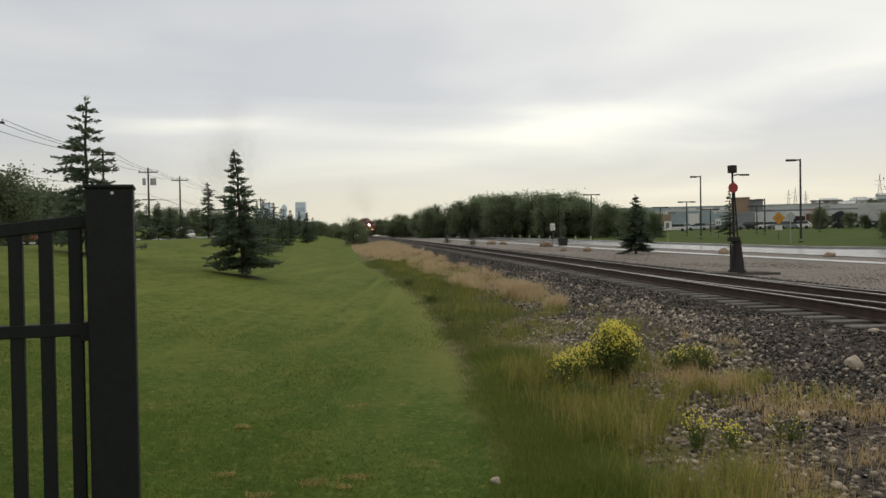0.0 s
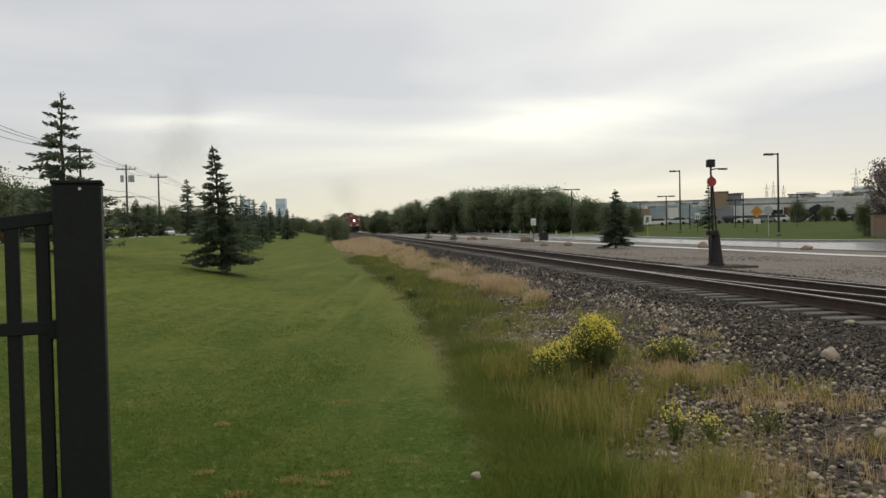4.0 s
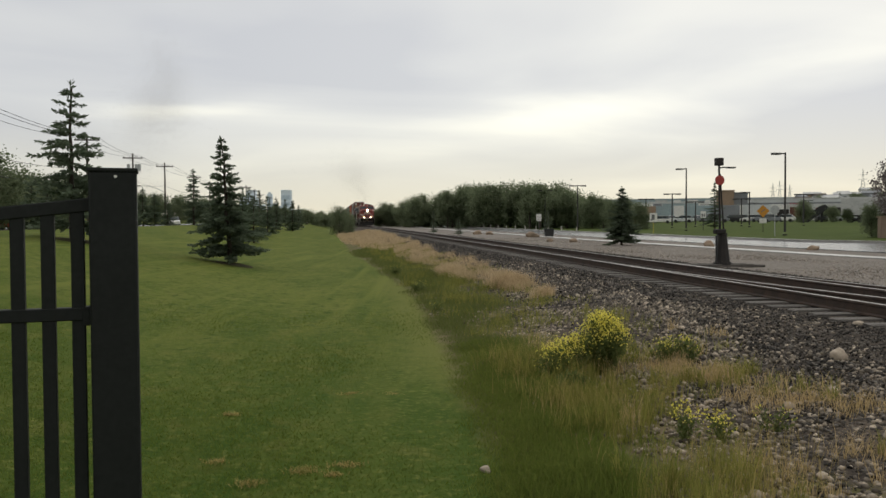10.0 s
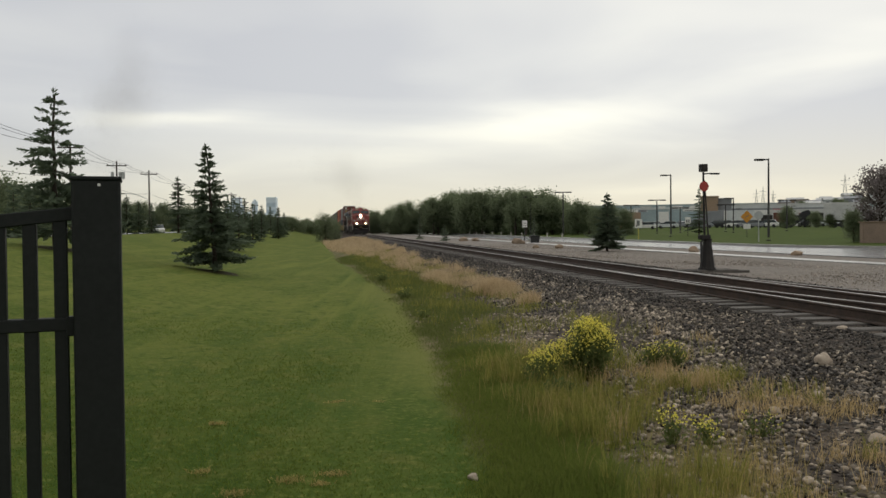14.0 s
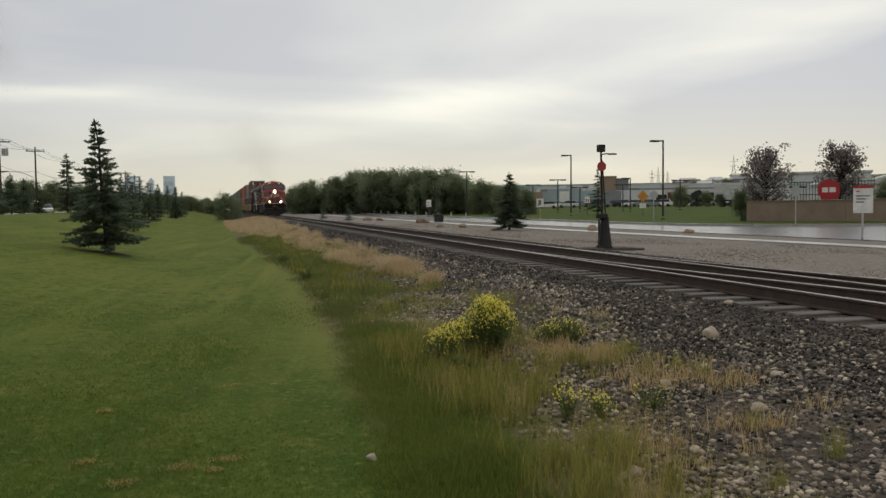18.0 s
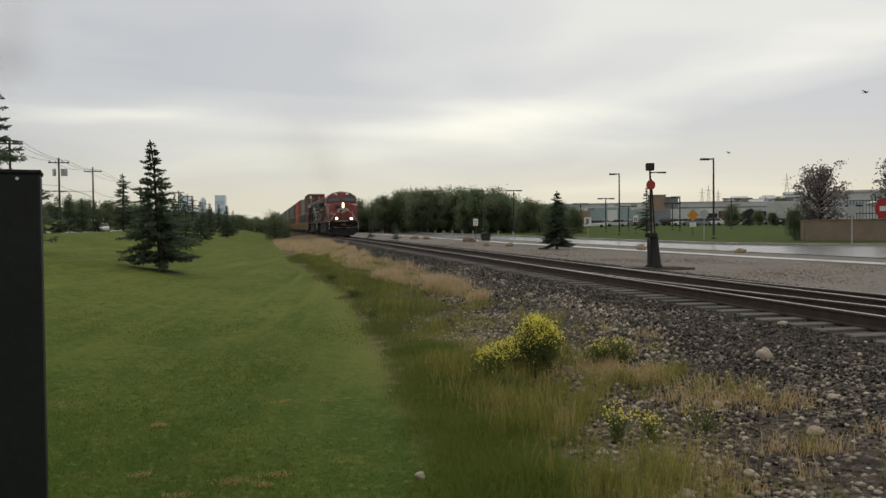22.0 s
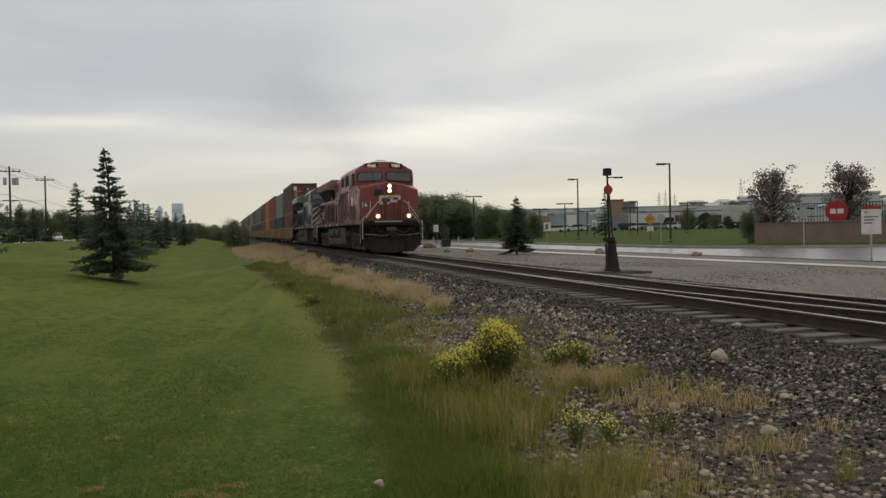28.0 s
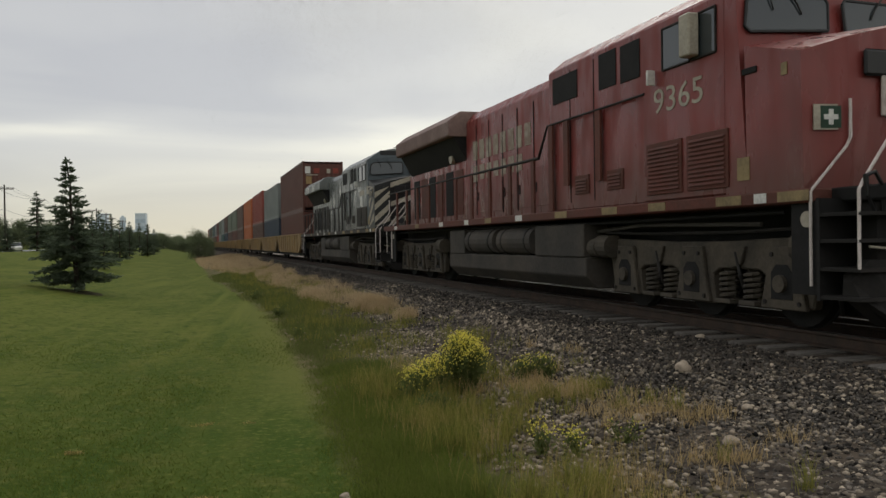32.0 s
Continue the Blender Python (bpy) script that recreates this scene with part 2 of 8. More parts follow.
def box(bm, x0, x1, y0, y1, z0, z1, bevel=0.0):
    got = bmesh.ops.create_cube(bm, size=1.0)["verts"]
    for v in got:
        v.co = Vector(((x0 + x1) / 2 + v.co.x * (x1 - x0), (y0 + y1) / 2 + v.co.y * (y1 - y0), (z0 + z1) / 2 + v.co.z * (z1 - z0)))
    if bevel:
        edges = {e for v in got for e in v.link_edges}
        bmesh.ops.bevel(bm, geom=list(edges), offset=bevel, segments=1, affect="EDGES")
    return got


def a_box(*a, bevel=0.0):
    bm = bmesh.new()
    box(bm, *a, bevel=bevel)
    return bm


def rod(bm, a, b, r, seg=8, r2=None):
    """A round bar from a to b."""
    a, b = Vector(a), Vector(b)
    d = b - a
    turn = d.to_track_quat("Z", "Y").to_matrix().to_4x4()
    bmesh.ops.create_cone(bm, cap_ends=True, segments=seg, radius1=r, radius2=r if r2 is None else r2, depth=d.length,
                          matrix=Matrix.Translation((a + b) / 2) @ turn)


def a_rod(a, b, r, seg=8, r2=None):
    bm = bmesh.new()
    rod(bm, a, b, r, seg, r2)
    return bm


def bar(points, r, seg=8):
    """A bent round bar swept through points, closed at its ends."""
    pts = [Vector(p) for p in points]
    bm = bmesh.new()
    rings, side = [], None
    for i, p in enumerate(pts):
        d = (pts[min(i + 1, len(pts) - 1)] - pts[max(i - 1, 0)]).normalized()
        if side is None:
            side = d.orthogonal().normalized()
        side = (side - d * side.dot(d)).normalized()
        up = d.cross(side)
        # a bend's ring is opened so that the bar keeps its thickness
        grow = 1.0
        if 0 < i < len(pts) - 1:
            grow = min(1.6, 1.0 / max(0.6, (p - pts[i - 1]).normalized().dot(d)))
        rings.append([bm.verts.new(p + (side * math.cos(k * 2 * math.pi / seg) + up * math.sin(k * 2 * math.pi / seg)) * r * grow) for k in range(seg)])
    for one, two in zip(rings[:-1], rings[1:]):
        for k in range(seg):
            bm.faces.new((one[k], one[(k + 1) % seg], two[(k + 1) % seg], two[k]))
    bm.faces.new(rings[0][::-1])
    bm.faces.new(rings[-1])
    return bm


def slab(bm, outline, lo, hi, axis="y"):
    """An outline of (a, b) pairs drawn out from lo to hi: along y the pairs are x, z; along z x, y; along x y, z."""
    def at(a, b, c):
        return {"y": (a, c, b), "z": (a, b, c), "x": (c, a, b)}[axis]
    n = len(outline)
    one = [bm.verts.new(at(a, b, lo)) for a, b in outline]
    two = [bm.verts.new(at(a, b, hi)) for a, b in outline]
    bm.faces.new(one)
    bm.faces.new(two[::-1])
    for i in range(n):
        bm.faces.new((one[i], two[i], two[(i + 1) % n], one[(i + 1) % n]))
    bmesh.ops.recalc_face_normals(bm, faces=bm.faces[:])
    return bm


def a_slab(outline, lo, hi, axis="y", bevel=0.0):
    bm = slab(bmesh.new(), outline, lo, hi, axis)
    if bevel:
        bmesh.ops.bevel(bm, geom=bm.edges[:], offset=bevel, segments=1, affect="EDGES")
    return bm


def words(name, text, size, material, parent, m, label="", depth=0.004):
    """Raised letters in the built-in font, as a mesh; they stand in the local xy plane of m."""
    cu = bpy.data.curves.new("letters", "FONT")
    cu.body, cu.size, cu.extrude, cu.align_x, cu.align_y = text, size, depth, "CENTER", "CENTER"
    cu.resolution_u = 3
    tmp = bpy.data.objects.new("letters", cu)
    scene.collection.objects.link(tmp)
    me = bpy.data.meshes.new_from_object(tmp.evaluated_get(bpy.context.evaluated_depsgraph_get()))
    bpy.data.objects.remove(tmp)
    me.materials.clear()
    me.materials.append(material)
    return ob_of(name, me, parent, m, label)


# ---- materials ----
def surf(name, a, b=None, scale=3.0, rough=0.7, metal=0.0, bump=0.0, fine=40.0, c=None, stain=0.9, vary=0.0, gloss=0.3, stretch=None, island=0.0):
    """A procedural surface: a and b blended by a coarse noise, c by a second one as stains, fine relief, and a shift of value from
    object to object (vary) or island to island."""
    mt = bpy.data.materials.new(name)
    mt.use_nodes = True
    nt = mt.node_tree
    bs = nt.nodes["Principled BSDF"]
    bs.inputs["Roughness"].default_value = rough
    bs.inputs["Metallic"].default_value = metal
    bs.inputs["Specular IOR Level"].default_value = gloss
    co = nt.nodes.new("ShaderNodeTexCoord").outputs["Object"]
    if stretch:
        mp = nt.nodes.new("ShaderNodeMapping")
        mp.inputs["Scale"].default_value = stretch
        nt.links.new(co, mp.inputs["Vector"])
        co = mp.outputs[0]
    b = b or tuple(v * 0.75 for v in a)

    def noise_of(sc, detail, dist=0.0):
        n = nt.nodes.new("ShaderNodeTexNoise")
        n.inputs["Scale"].default_value, n.inputs["Detail"].default_value = sc, detail
        n.inputs["Roughness"].default_value, n.inputs["Distortion"].default_value = 0.6, dist
        nt.links.new(co, n.inputs["Vector"])
        return n.outputs["Fac"]

    def blend(fac, one, two, lo=0.38, hi=0.62):
        r = nt.nodes.new("ShaderNodeMapRange")
        r.inputs["From Min"].default_value, r.inputs["From Max"].default_value = lo, hi
        nt.links.new(fac, r.inputs["Value"])
        m = nt.nodes.new("ShaderNodeMix")
        m.data_type = "RGBA"
        nt.links.new(r.outputs[0], m.inputs["Factor"])
        for sock, val in (("A", one), ("B", two)):
            if isinstance(val, tuple):
                m.inputs[sock].default_value = (*val, 1)
            else:
                nt.links.new(val, m.inputs[sock])
        return m.outputs["Result"]

    col = blend(noise_of(scale, 5.0, 0.3), a, b)
    grain = noise_of(fine, 3.0)
    dark = nt.nodes.new("ShaderNodeMix")
    dark.data_type, dark.blend_type = "RGBA", "MULTIPLY"
    dark.inputs["Factor"].default_value = 1.0
    gr = nt.nodes.new("ShaderNodeMapRange")
    gr.inputs["From Min"].default_value, gr.inputs["From Max"].default_value = 0.3, 0.7
    gr.inputs["To Min"].default_value, gr.inputs["To Max"].default_value = 0.82, 1.12
    nt.links.new(grain, gr.inputs["Value"])
    nt.links.new(col, dark.inputs["A"])
    nt.links.new(gr.outputs[0], dark.inputs["B"])
    col = dark.outputs["Result"]
    if c:
        col = blend(noise_of(scale * 0.37, 6.0, 0.6), col, c, 0.56, stain)
    if vary or island:
        info = nt.nodes.new("ShaderNodeObjectInfo").outputs["Random"] if vary else nt.nodes.new("ShaderNodeNewGeometry").outputs["Random Per Island"]
        amount = vary or island
        vr = nt.nodes.new("ShaderNodeMapRange")
        vr.inputs["To Min"].default_value, vr.inputs["To Max"].default_value = 1 - amount, 1 + amount
        nt.links.new(info, vr.inputs["Value"])
        mm = nt.nodes.new("ShaderNodeMix")
        mm.data_type, mm.blend_type = "RGBA", "MULTIPLY"
        mm.inputs["Factor"].default_value = 1.0
        nt.links.new(col, mm.inputs["A"])
        nt.links.new(vr.outputs[0], mm.inputs["B"])
        col = mm.outputs["Result"]
    nt.links.new(col, bs.inputs["Base Color"])
    if bump:
        bp = nt.nodes.new("ShaderNodeBump")
        bp.inputs["Strength"].default_value = 0.6
        bp.inputs["Distance"].default_value = bump
        nt.links.new(grain, bp.inputs["Height"])
        nt.links.new(bp.outputs[0], bs.inputs["Normal"])
    return mt


def glow(name, colour, strength):
    mt = bpy.data.materials.new(name)
    mt.use_nodes = True
    bs = mt.node_tree.nodes["Principled BSDF"]
    bs.inputs["Base Color"].default_value = (*colour, 1)
    bs.inputs["Emission Color"].default_value = (*colour, 1)
    bs.inputs["Emission Strength"].default_value = strength
    return mt


def weathered(name, a, b, dust, top, rough=0.55):
    """Paint with rain streaks down its sides and road dust thrown up from below, as high as top metres."""
    mt = bpy.data.materials.new(name)
    mt.use_nodes = True
    nt = mt.node_tree
    bs = nt.nodes["Principled BSDF"]
    bs.inputs["Specular IOR Level"].default_value = 0.35
    co = nt.nodes.new("ShaderNodeTexCoord").outputs["Object"]

    def nz(scale, stretch, detail=5.0):
        mp = nt.nodes.new("ShaderNodeMapping")
        mp.inputs["Scale"].default_value = stretch
        nt.links.new(co, mp.inputs["Vector"])
        n = nt.nodes.new("ShaderNodeTexNoise")
        n.inputs["Scale"].default_value, n.inputs["Detail"].default_value = scale, detail
        nt.links.new(mp.outputs[0], n.inputs["Vector"])
        return n.outputs["Fac"]

    def ramp(v, lo, hi, one=1.0):
        r = nt.nodes.new("ShaderNodeMapRange")
        for key, val in (("From Min", lo), ("From Max", hi), ("To Max", one)):
            r.inputs[key].default_value = val
        nt.links.new(v, r.inputs["Value"])
        return r.outputs[0]

    def mix(fac, one, two):
        m = nt.nodes.new("ShaderNodeMix")
        m.data_type = "RGBA"
        nt.links.new(fac, m.inputs["Factor"])
        for sock, val in (("A", one), ("B", two)):
            if isinstance(val, tuple):
                m.inputs[sock].default_value = (*val, 1)
            else:
                nt.links.new(val, m.inputs[sock])
        return m.outputs["Result"]
    col = mix(ramp(nz(1.1, (1, 1, 1)), 0.35, 0.65), a, b)
    col = mix(ramp(nz(6.0, (1, 1, 0.06)), 0.52, 0.80, 0.42), col, tuple(v * 0.55 for v in a))
    col = mix(ramp(nz(3.0, (1, 1, 0.10)), 0.54, 0.82, 0.38), col, dust)
    sep = nt.nodes.new("ShaderNodeSeparateXYZ")
    nt.links.new(co, sep.inputs[0])
    low = nt.nodes.new("ShaderNodeMath")
    low.operation = "MULTIPLY_ADD"
    low.inputs[1].default_value = 1.5
    nt.links.new(nz(1.6, (1, 1, 0.35)), low.inputs[0])
    nt.links.new(sep.outputs["Z"], low.inputs[2])
    r = nt.nodes.new("ShaderNodeMapRange")
    for key, val in (("From Min", top + 1.15), ("From Max", top - 0.1), ("To Max", 0.85)):
        r.inputs[key].default_value = val
    nt.links.new(low.outputs[0], r.inputs["Value"])
    col = mix(r.outputs[0], col, dust)
    nt.links.new(col, bs.inputs["Base Color"])
    nt.links.new(ramp(nz(4.0, (1, 1, 0.3)), 0.2, 0.8, rough + 0.2), bs.inputs["Roughness"])
    return mt


def foliage(name, a, b, rough=0.65, through=0.25):
    """Leaves or blades: islands vary between a and b, and some light comes through."""
    mt = bpy.data.materials.new(name)
    mt.use_nodes = True
    nt = mt.node_tree
    bs = nt.nodes["Principled BSDF"]
    bs.inputs["Roughness"].default_value = rough
    bs.inputs["Specular IOR Level"].default_value = 0.04
    geo = nt.nodes.new("ShaderNodeNewGeometry")
    ns = nt.nodes.new("ShaderNodeTexNoise")
    ns.inputs["Scale"].default_value, ns.inputs["Detail"].default_value = 0.8, 3.0
    nt.links.new(nt.nodes.new("ShaderNodeTexCoord").outputs["Object"], ns.inputs["Vector"])
    av = nt.nodes.new("ShaderNodeMath")
    av.operation = "MULTIPLY_ADD"
    av.inputs[1].default_value, av.inputs[2].default_value = 0.6, -0.1
    nt.links.new(geo.outputs["Random Per Island"], av.inputs[0])
    ad = nt.nodes.new("ShaderNodeMath")
    ad.operation = "MULTIPLY_ADD"
    ad.inputs[1].default_value = 0.55
    nt.links.new(ns.outputs["Fac"], ad.inputs[0])
    nt.links.new(av.outputs[0], ad.inputs[2])
    mx = nt.nodes.new("ShaderNodeMix")
    mx.data_type = "RGBA"
    mx.inputs["A"].default_value, mx.inputs["B"].default_value = (*a, 1), (*b, 1)
    nt.links.new(ad.outputs[0], mx.inputs["Factor"])
    nt.links.new(mx.outputs["Result"], bs.inputs["Base Color"])
    tr = nt.nodes.new("ShaderNodeBsdfTranslucent")
    nt.links.new(mx.outputs["Result"], tr.inputs["Color"])
    ms = nt.nodes.new("ShaderNodeMixShader")
    ms.inputs[0].default_value = through
    nt.links.new(bs.outputs[0], ms.inputs[1])
    nt.links.new(tr.outputs[0], ms.inputs[2])
    nt.links.new(ms.outputs[0], nt.nodes["Material Output"].inputs["Surface"])
    return mt


def glass(name, tint=(0.04, 0.05, 0.055), rough=0.05):
    mt = bpy.data.materials.new(name)
    mt.use_nodes = True
    bs = mt.node_tree.nodes["Principled BSDF"]
    bs.inputs["Base Color"].default_value = (*tint, 1)
    bs.inputs["Roughness"].default_value = rough
    bs.inputs["Specular IOR Level"].default_value = 0.8
    return mt


def ground_cover():
    """Lawn, weedy soil and ballast bed in one surface: they meet in ragged lines along the track."""
    mt = bpy.data.materials.new("ground_cover")
    mt.use_nodes = True
    nt = mt.node_tree
    bs = nt.nodes["Principled BSDF"]
    bs.inputs["Roughness"].default_value, bs.inputs["Specular IOR Level"].default_value = 0.95, 0.05
    co = nt.nodes.new("ShaderNodeTexCoord").outputs["Object"]

    def nz(scale, detail, stretch=(1, 1, 1), dist=0.0, rough=0.6):
        mp = nt.nodes.new("ShaderNodeMapping")
        mp.inputs["Scale"].default_value = stretch
        mp.inputs["Rotation"].default_value = (0, 0, -PHI)
        nt.links.new(co, mp.inputs["Vector"])
        n = nt.nodes.new("ShaderNodeTexNoise")
        for key, val in (("Scale", scale), ("Detail", detail), ("Roughness", rough), ("Distortion", dist)):
            n.inputs[key].default_value = val
        nt.links.new(mp.outputs[0], n.inputs["Vector"])
        return n.outputs["Fac"]

    def ramp(fac, lo, hi):
        r = nt.nodes.new("ShaderNodeMapRange")
        r.interpolation_type = "SMOOTHSTEP"
        r.inputs["From Min"].default_value, r.inputs["From Max"].default_value = lo, hi
        nt.links.new(fac, r.inputs["Value"])
        return r.outputs[0]

    def mix(fac, a, b):
        m = nt.nodes.new("ShaderNodeMix")
        m.data_type = "RGBA"
        nt.links.new(fac, m.inputs["Factor"])
        for sock, val in (("A", a), ("B", b)):
            if isinstance(val, tuple):
                m.inputs[sock].default_value = (*val, 1)
            else:
                nt.links.new(val, m.inputs[sock])
        return m.outputs["Result"]

    def add(a, b, k):
        m = nt.nodes.new("ShaderNodeMath")
        m.operation = "MULTIPLY_ADD"
        m.inputs[1].default_value = k
        nt.links.new(b, m.inputs[0])
        nt.links.new(a, m.inputs[2])
        return m.outputs[0]
    dot = nt.nodes.new("ShaderNodeVectorMath")
    dot.operation = "DOT_PRODUCT"
    dot.inputs[1].default_value = tuple(ACROSS)
    nt.links.new(co, dot.inputs[0])
    across = dot.outputs["Value"]
    dot2 = nt.nodes.new("ShaderNodeVectorMath")
    dot2.operation = "DOT_PRODUCT"
    dot2.inputs[1].default_value = tuple(AHEAD)
    nt.links.new(co, dot2.inputs[0])
    along = dot2.outputs["Value"]
    # greener turf near, yellower away; part of the near dimness is painted in
    dry = ramp(add(along, nz(0.35, 4), 9.0), 9.0, 23.0)
    lawn = mix(ramp(nz(0.5, 5, (1.3, 0.6, 1), 0.5), 0.36, 0.66), (0.040, 0.075, 0.011), (0.070, 0.098, 0.017))
    lawn = mix(dry, lawn, mix(ramp(nz(0.5, 5, (1.3, 0.6, 1), 0.5), 0.36, 0.66), (0.078, 0.106, 0.018), (0.118, 0.136, 0.027)))
    lawn = mix(ramp(nz(2.4, 5, (1, 0.8, 1), 0.4), 0.47, 0.72), lawn, mix(dry, (0.100, 0.112, 0.026), (0.140, 0.146, 0.036)))
    lawn = mix(ramp(nz(0.9, 3, (2.2, 0.10, 1)), 0.50, 0.80), lawn, (0.056, 0.090, 0.014))
    lawn = mix(ramp(nz(1.1, 6, (1, 1, 1), 0.8), 0.66, 0.80), lawn, (0.17, 0.155, 0.058))
    soil = mix(ramp(nz(2.2, 5), 0.4, 0.62), (0.092, 0.090, 0.034), (0.16, 0.130, 0.075))
    bed = mix(ramp(nz(9.0, 5), 0.36, 0.64), (0.038, 0.032, 0.027), (0.088, 0.072, 0.058))
    bed = mix(ramp(nz(0.8, 5), 0.5, 0.75), bed, (0.13, 0.102, 0.076))
    lawn = mix(ramp(nz(5.5, 5, (1.1, 0.9, 1), 0.4), 0.44, 0.74), lawn, (0.042, 0.072, 0.011))
    lawn = mix(ramp(nz(1.3, 3, (1.5, 0.05, 1), 0.2), 0.50, 0.72), lawn, mix(dry, (0.070, 0.096, 0.017), (0.132, 0.148, 0.032)))
    lawn = mix(ramp(nz(13.0, 4), 0.50, 0.80), lawn, (0.150, 0.162, 0.042))
    # the mown edge bears away from the camera's side and comes back
    past = across
    for lo, hi, to0, to1 in ((5.0, 17.0, 1.0, 1.7), (24.0, 44.0, 0.0, -0.7)):
        line = nt.nodes.new("ShaderNodeMapRange")
        for key, val in (("From Min", lo), ("From Max", hi), ("To Min", to0), ("To Max", to1)):
            line.inputs[key].default_value = val
        nt.links.new(along, line.inputs["Value"])
        sub = nt.nodes.new("ShaderNodeMath")
        sub.operation = "SUBTRACT"
        nt.links.new(past, sub.inputs[0])
        nt.links.new(line.outputs[0], sub.inputs[1])
        past = sub.outputs[0]
    edge = add(past, nz(0.7, 5), 0.5)
    pale = mix(ramp(add(edge, nz(4.0, 4), 0.7), -0.10, 0.55), lawn, (0.126, 0.139, 0.034))
    lawn = mix(ramp(add(along, nz(3.0, 4, (1, 0.5, 1)), 6.0), 10.0, 13.5), lawn, mix(ramp(along, 19.0, 27.0), pale, lawn))
    col = mix(ramp(edge, 0.20, 0.50), lawn, soil)
    edge2 = add(across, nz(0.9, 5, (1, 1, 1), 0.6), 2.6)
    col = mix(ramp(edge2, 4.1, 4.7), col, bed)
    grain = nz(26.0, 4)
    gm = nt.nodes.new("ShaderNodeMix")
    gm.data_type, gm.blend_type = "RGBA", "MULTIPLY"
    gm.inputs["Factor"].default_value = 1.0
    gr = nt.nodes.new("ShaderNodeMapRange")
    gr.inputs["From Min"].default_value, gr.inputs["From Max"].default_value = 0.3, 0.7
    gr.inputs["To Min"].default_value, gr.inputs["To Max"].default_value = 0.88, 1.1
    nt.links.new(grain, gr.inputs["Value"])
    nt.links.new(col, gm.inputs["A"])
    nt.links.new(gr.outputs[0], gm.inputs["B"])
    nt.links.new(gm.outputs["Result"], bs.inputs["Base Color"])
    bp = nt.nodes.new("ShaderNodeBump")
    bp.inputs["Strength"].default_value, bp.inputs["Distance"].default_value = 0.35, 0.02
    nt.links.new(grain, bp.inputs["Height"])
    nt.links.new(bp.outputs[0], bs.inputs["Normal"])
    return mt


M_COVER = ground_cover()
M_LAWN = surf("far_lawn", (0.066, 0.092, 0.020), (0.052, 0.075, 0.016), 0.35, 0.95, bump=0.02, fine=8.0, c=(0.10, 0.11, 0.034), stain=0.85, gloss=0.05)
M_BALLAST = surf("ballast_bed", (0.060, 0.050, 0.043), (0.034, 0.030, 0.027), 2.5, 0.95, bump=0.05, fine=24.0, c=(0.10, 0.08, 0.066), gloss=0.1)
M_GRAVEL = surf("pea_gravel", (0.195, 0.168, 0.140), (0.135, 0.118, 0.100), 3.0, 0.9, bump=0.03, fine=30.0, c=(0.095, 0.086, 0.076))
M_FAR = surf("far_ground", (0.07, 0.09, 0.03), (0.05, 0.065, 0.028), 0.03, 0.95, fine=0.6, c=(0.11, 0.10, 0.07))
M_ROAD = surf("wet_asphalt", (0.075, 0.075, 0.078), (0.055, 0.055, 0.058), 0.5, 0.22, bump=0.002, fine=30.0, c=(0.1, 0.1, 0.1), gloss=0.5)
M_WALK = surf("wet_concrete", (0.34, 0.33, 0.31), (0.28, 0.27, 0.25), 1.0, 0.3, fine=12.0, gloss=0.5)
M_STONE = surf("ballast_stone", (0.124, 0.109, 0.094), (0.040, 0.037, 0.034), 6.0, 0.85, bump=0.01, fine=50.0, island=0.9, gloss=0.12)
M_OILY = surf("oily_ballast_stone", (0.082, 0.072, 0.062), (0.032, 0.029, 0.026), 6.0, 0.8, fine=50.0, island=0.8, gloss=0.15)
M_COBBLE = surf("pale_cobble", (0.44, 0.355, 0.265), (0.25, 0.205, 0.155), 4.0, 0.85, bump=0.004, fine=45.0, vary=0.5, c=(0.19, 0.155, 0.115), gloss=0.12)
M_COBBLES = surf("pale_cobbles", (0.36, 0.30, 0.228), (0.115, 0.098, 0.080), 7.0, 0.85, bump=0.004, fine=45.0, island=0.8, gloss=0.15)
M_WASHED = surf("washed_stone", (0.29, 0.243, 0.186), (0.075, 0.065, 0.052), 7.0, 0.85, fine=45.0, island=0.95, gloss=0.12)
M_PALESTONE = surf("pale_boulder", (0.44, 0.37, 0.29), (0.33, 0.27, 0.21), 5.0, 0.85, bump=0.006, fine=30.0, vary=0.15, c=(0.24, 0.20, 0.16), gloss=0.1)
M_TANSTONE = surf("tan_boulder", (0.29, 0.215, 0.15), (0.20, 0.155, 0.115), 2.0, 0.9, bump=0.02, fine=14.0, vary=0.2, c=(0.14, 0.115, 0.09), gloss=0.1)
M_RAIL = surf("rail_side", (0.075, 0.050, 0.038), (0.05, 0.038, 0.031), 5.0, 0.8, 0.1, fine=30.0)
M_HEAD = surf("rail_head", (0.22, 0.205, 0.19), (0.14, 0.128, 0.12), 2.0, 0.5, 1.0, fine=20.0)
M_TIE = surf("weathered_tie", (0.140, 0.127, 0.113), (0.088, 0.080, 0.072), 3.0, 0.9, bump=0.01, fine=25.0, vary=0.3, stretch=(1, 6, 6), c=(0.2, 0.18, 0.16))
M_STEEL = surf("dark_steel", (0.030, 0.026, 0.024), (0.018, 0.017, 0.016), 3.0, 0.7, 0.1, fine=30.0, c=(0.055, 0.042, 0.034))
M_LETTER = surf("worn_cream_letters", (0.38, 0.33, 0.26), (0.24, 0.17, 0.135), 5.0, 0.6, fine=25.0)
M_BLACK = surf("black_paint", (0.012, 0.013, 0.014), (0.009, 0.0095, 0.01), 2.0, 0.42, fine=60.0, gloss=0.4)
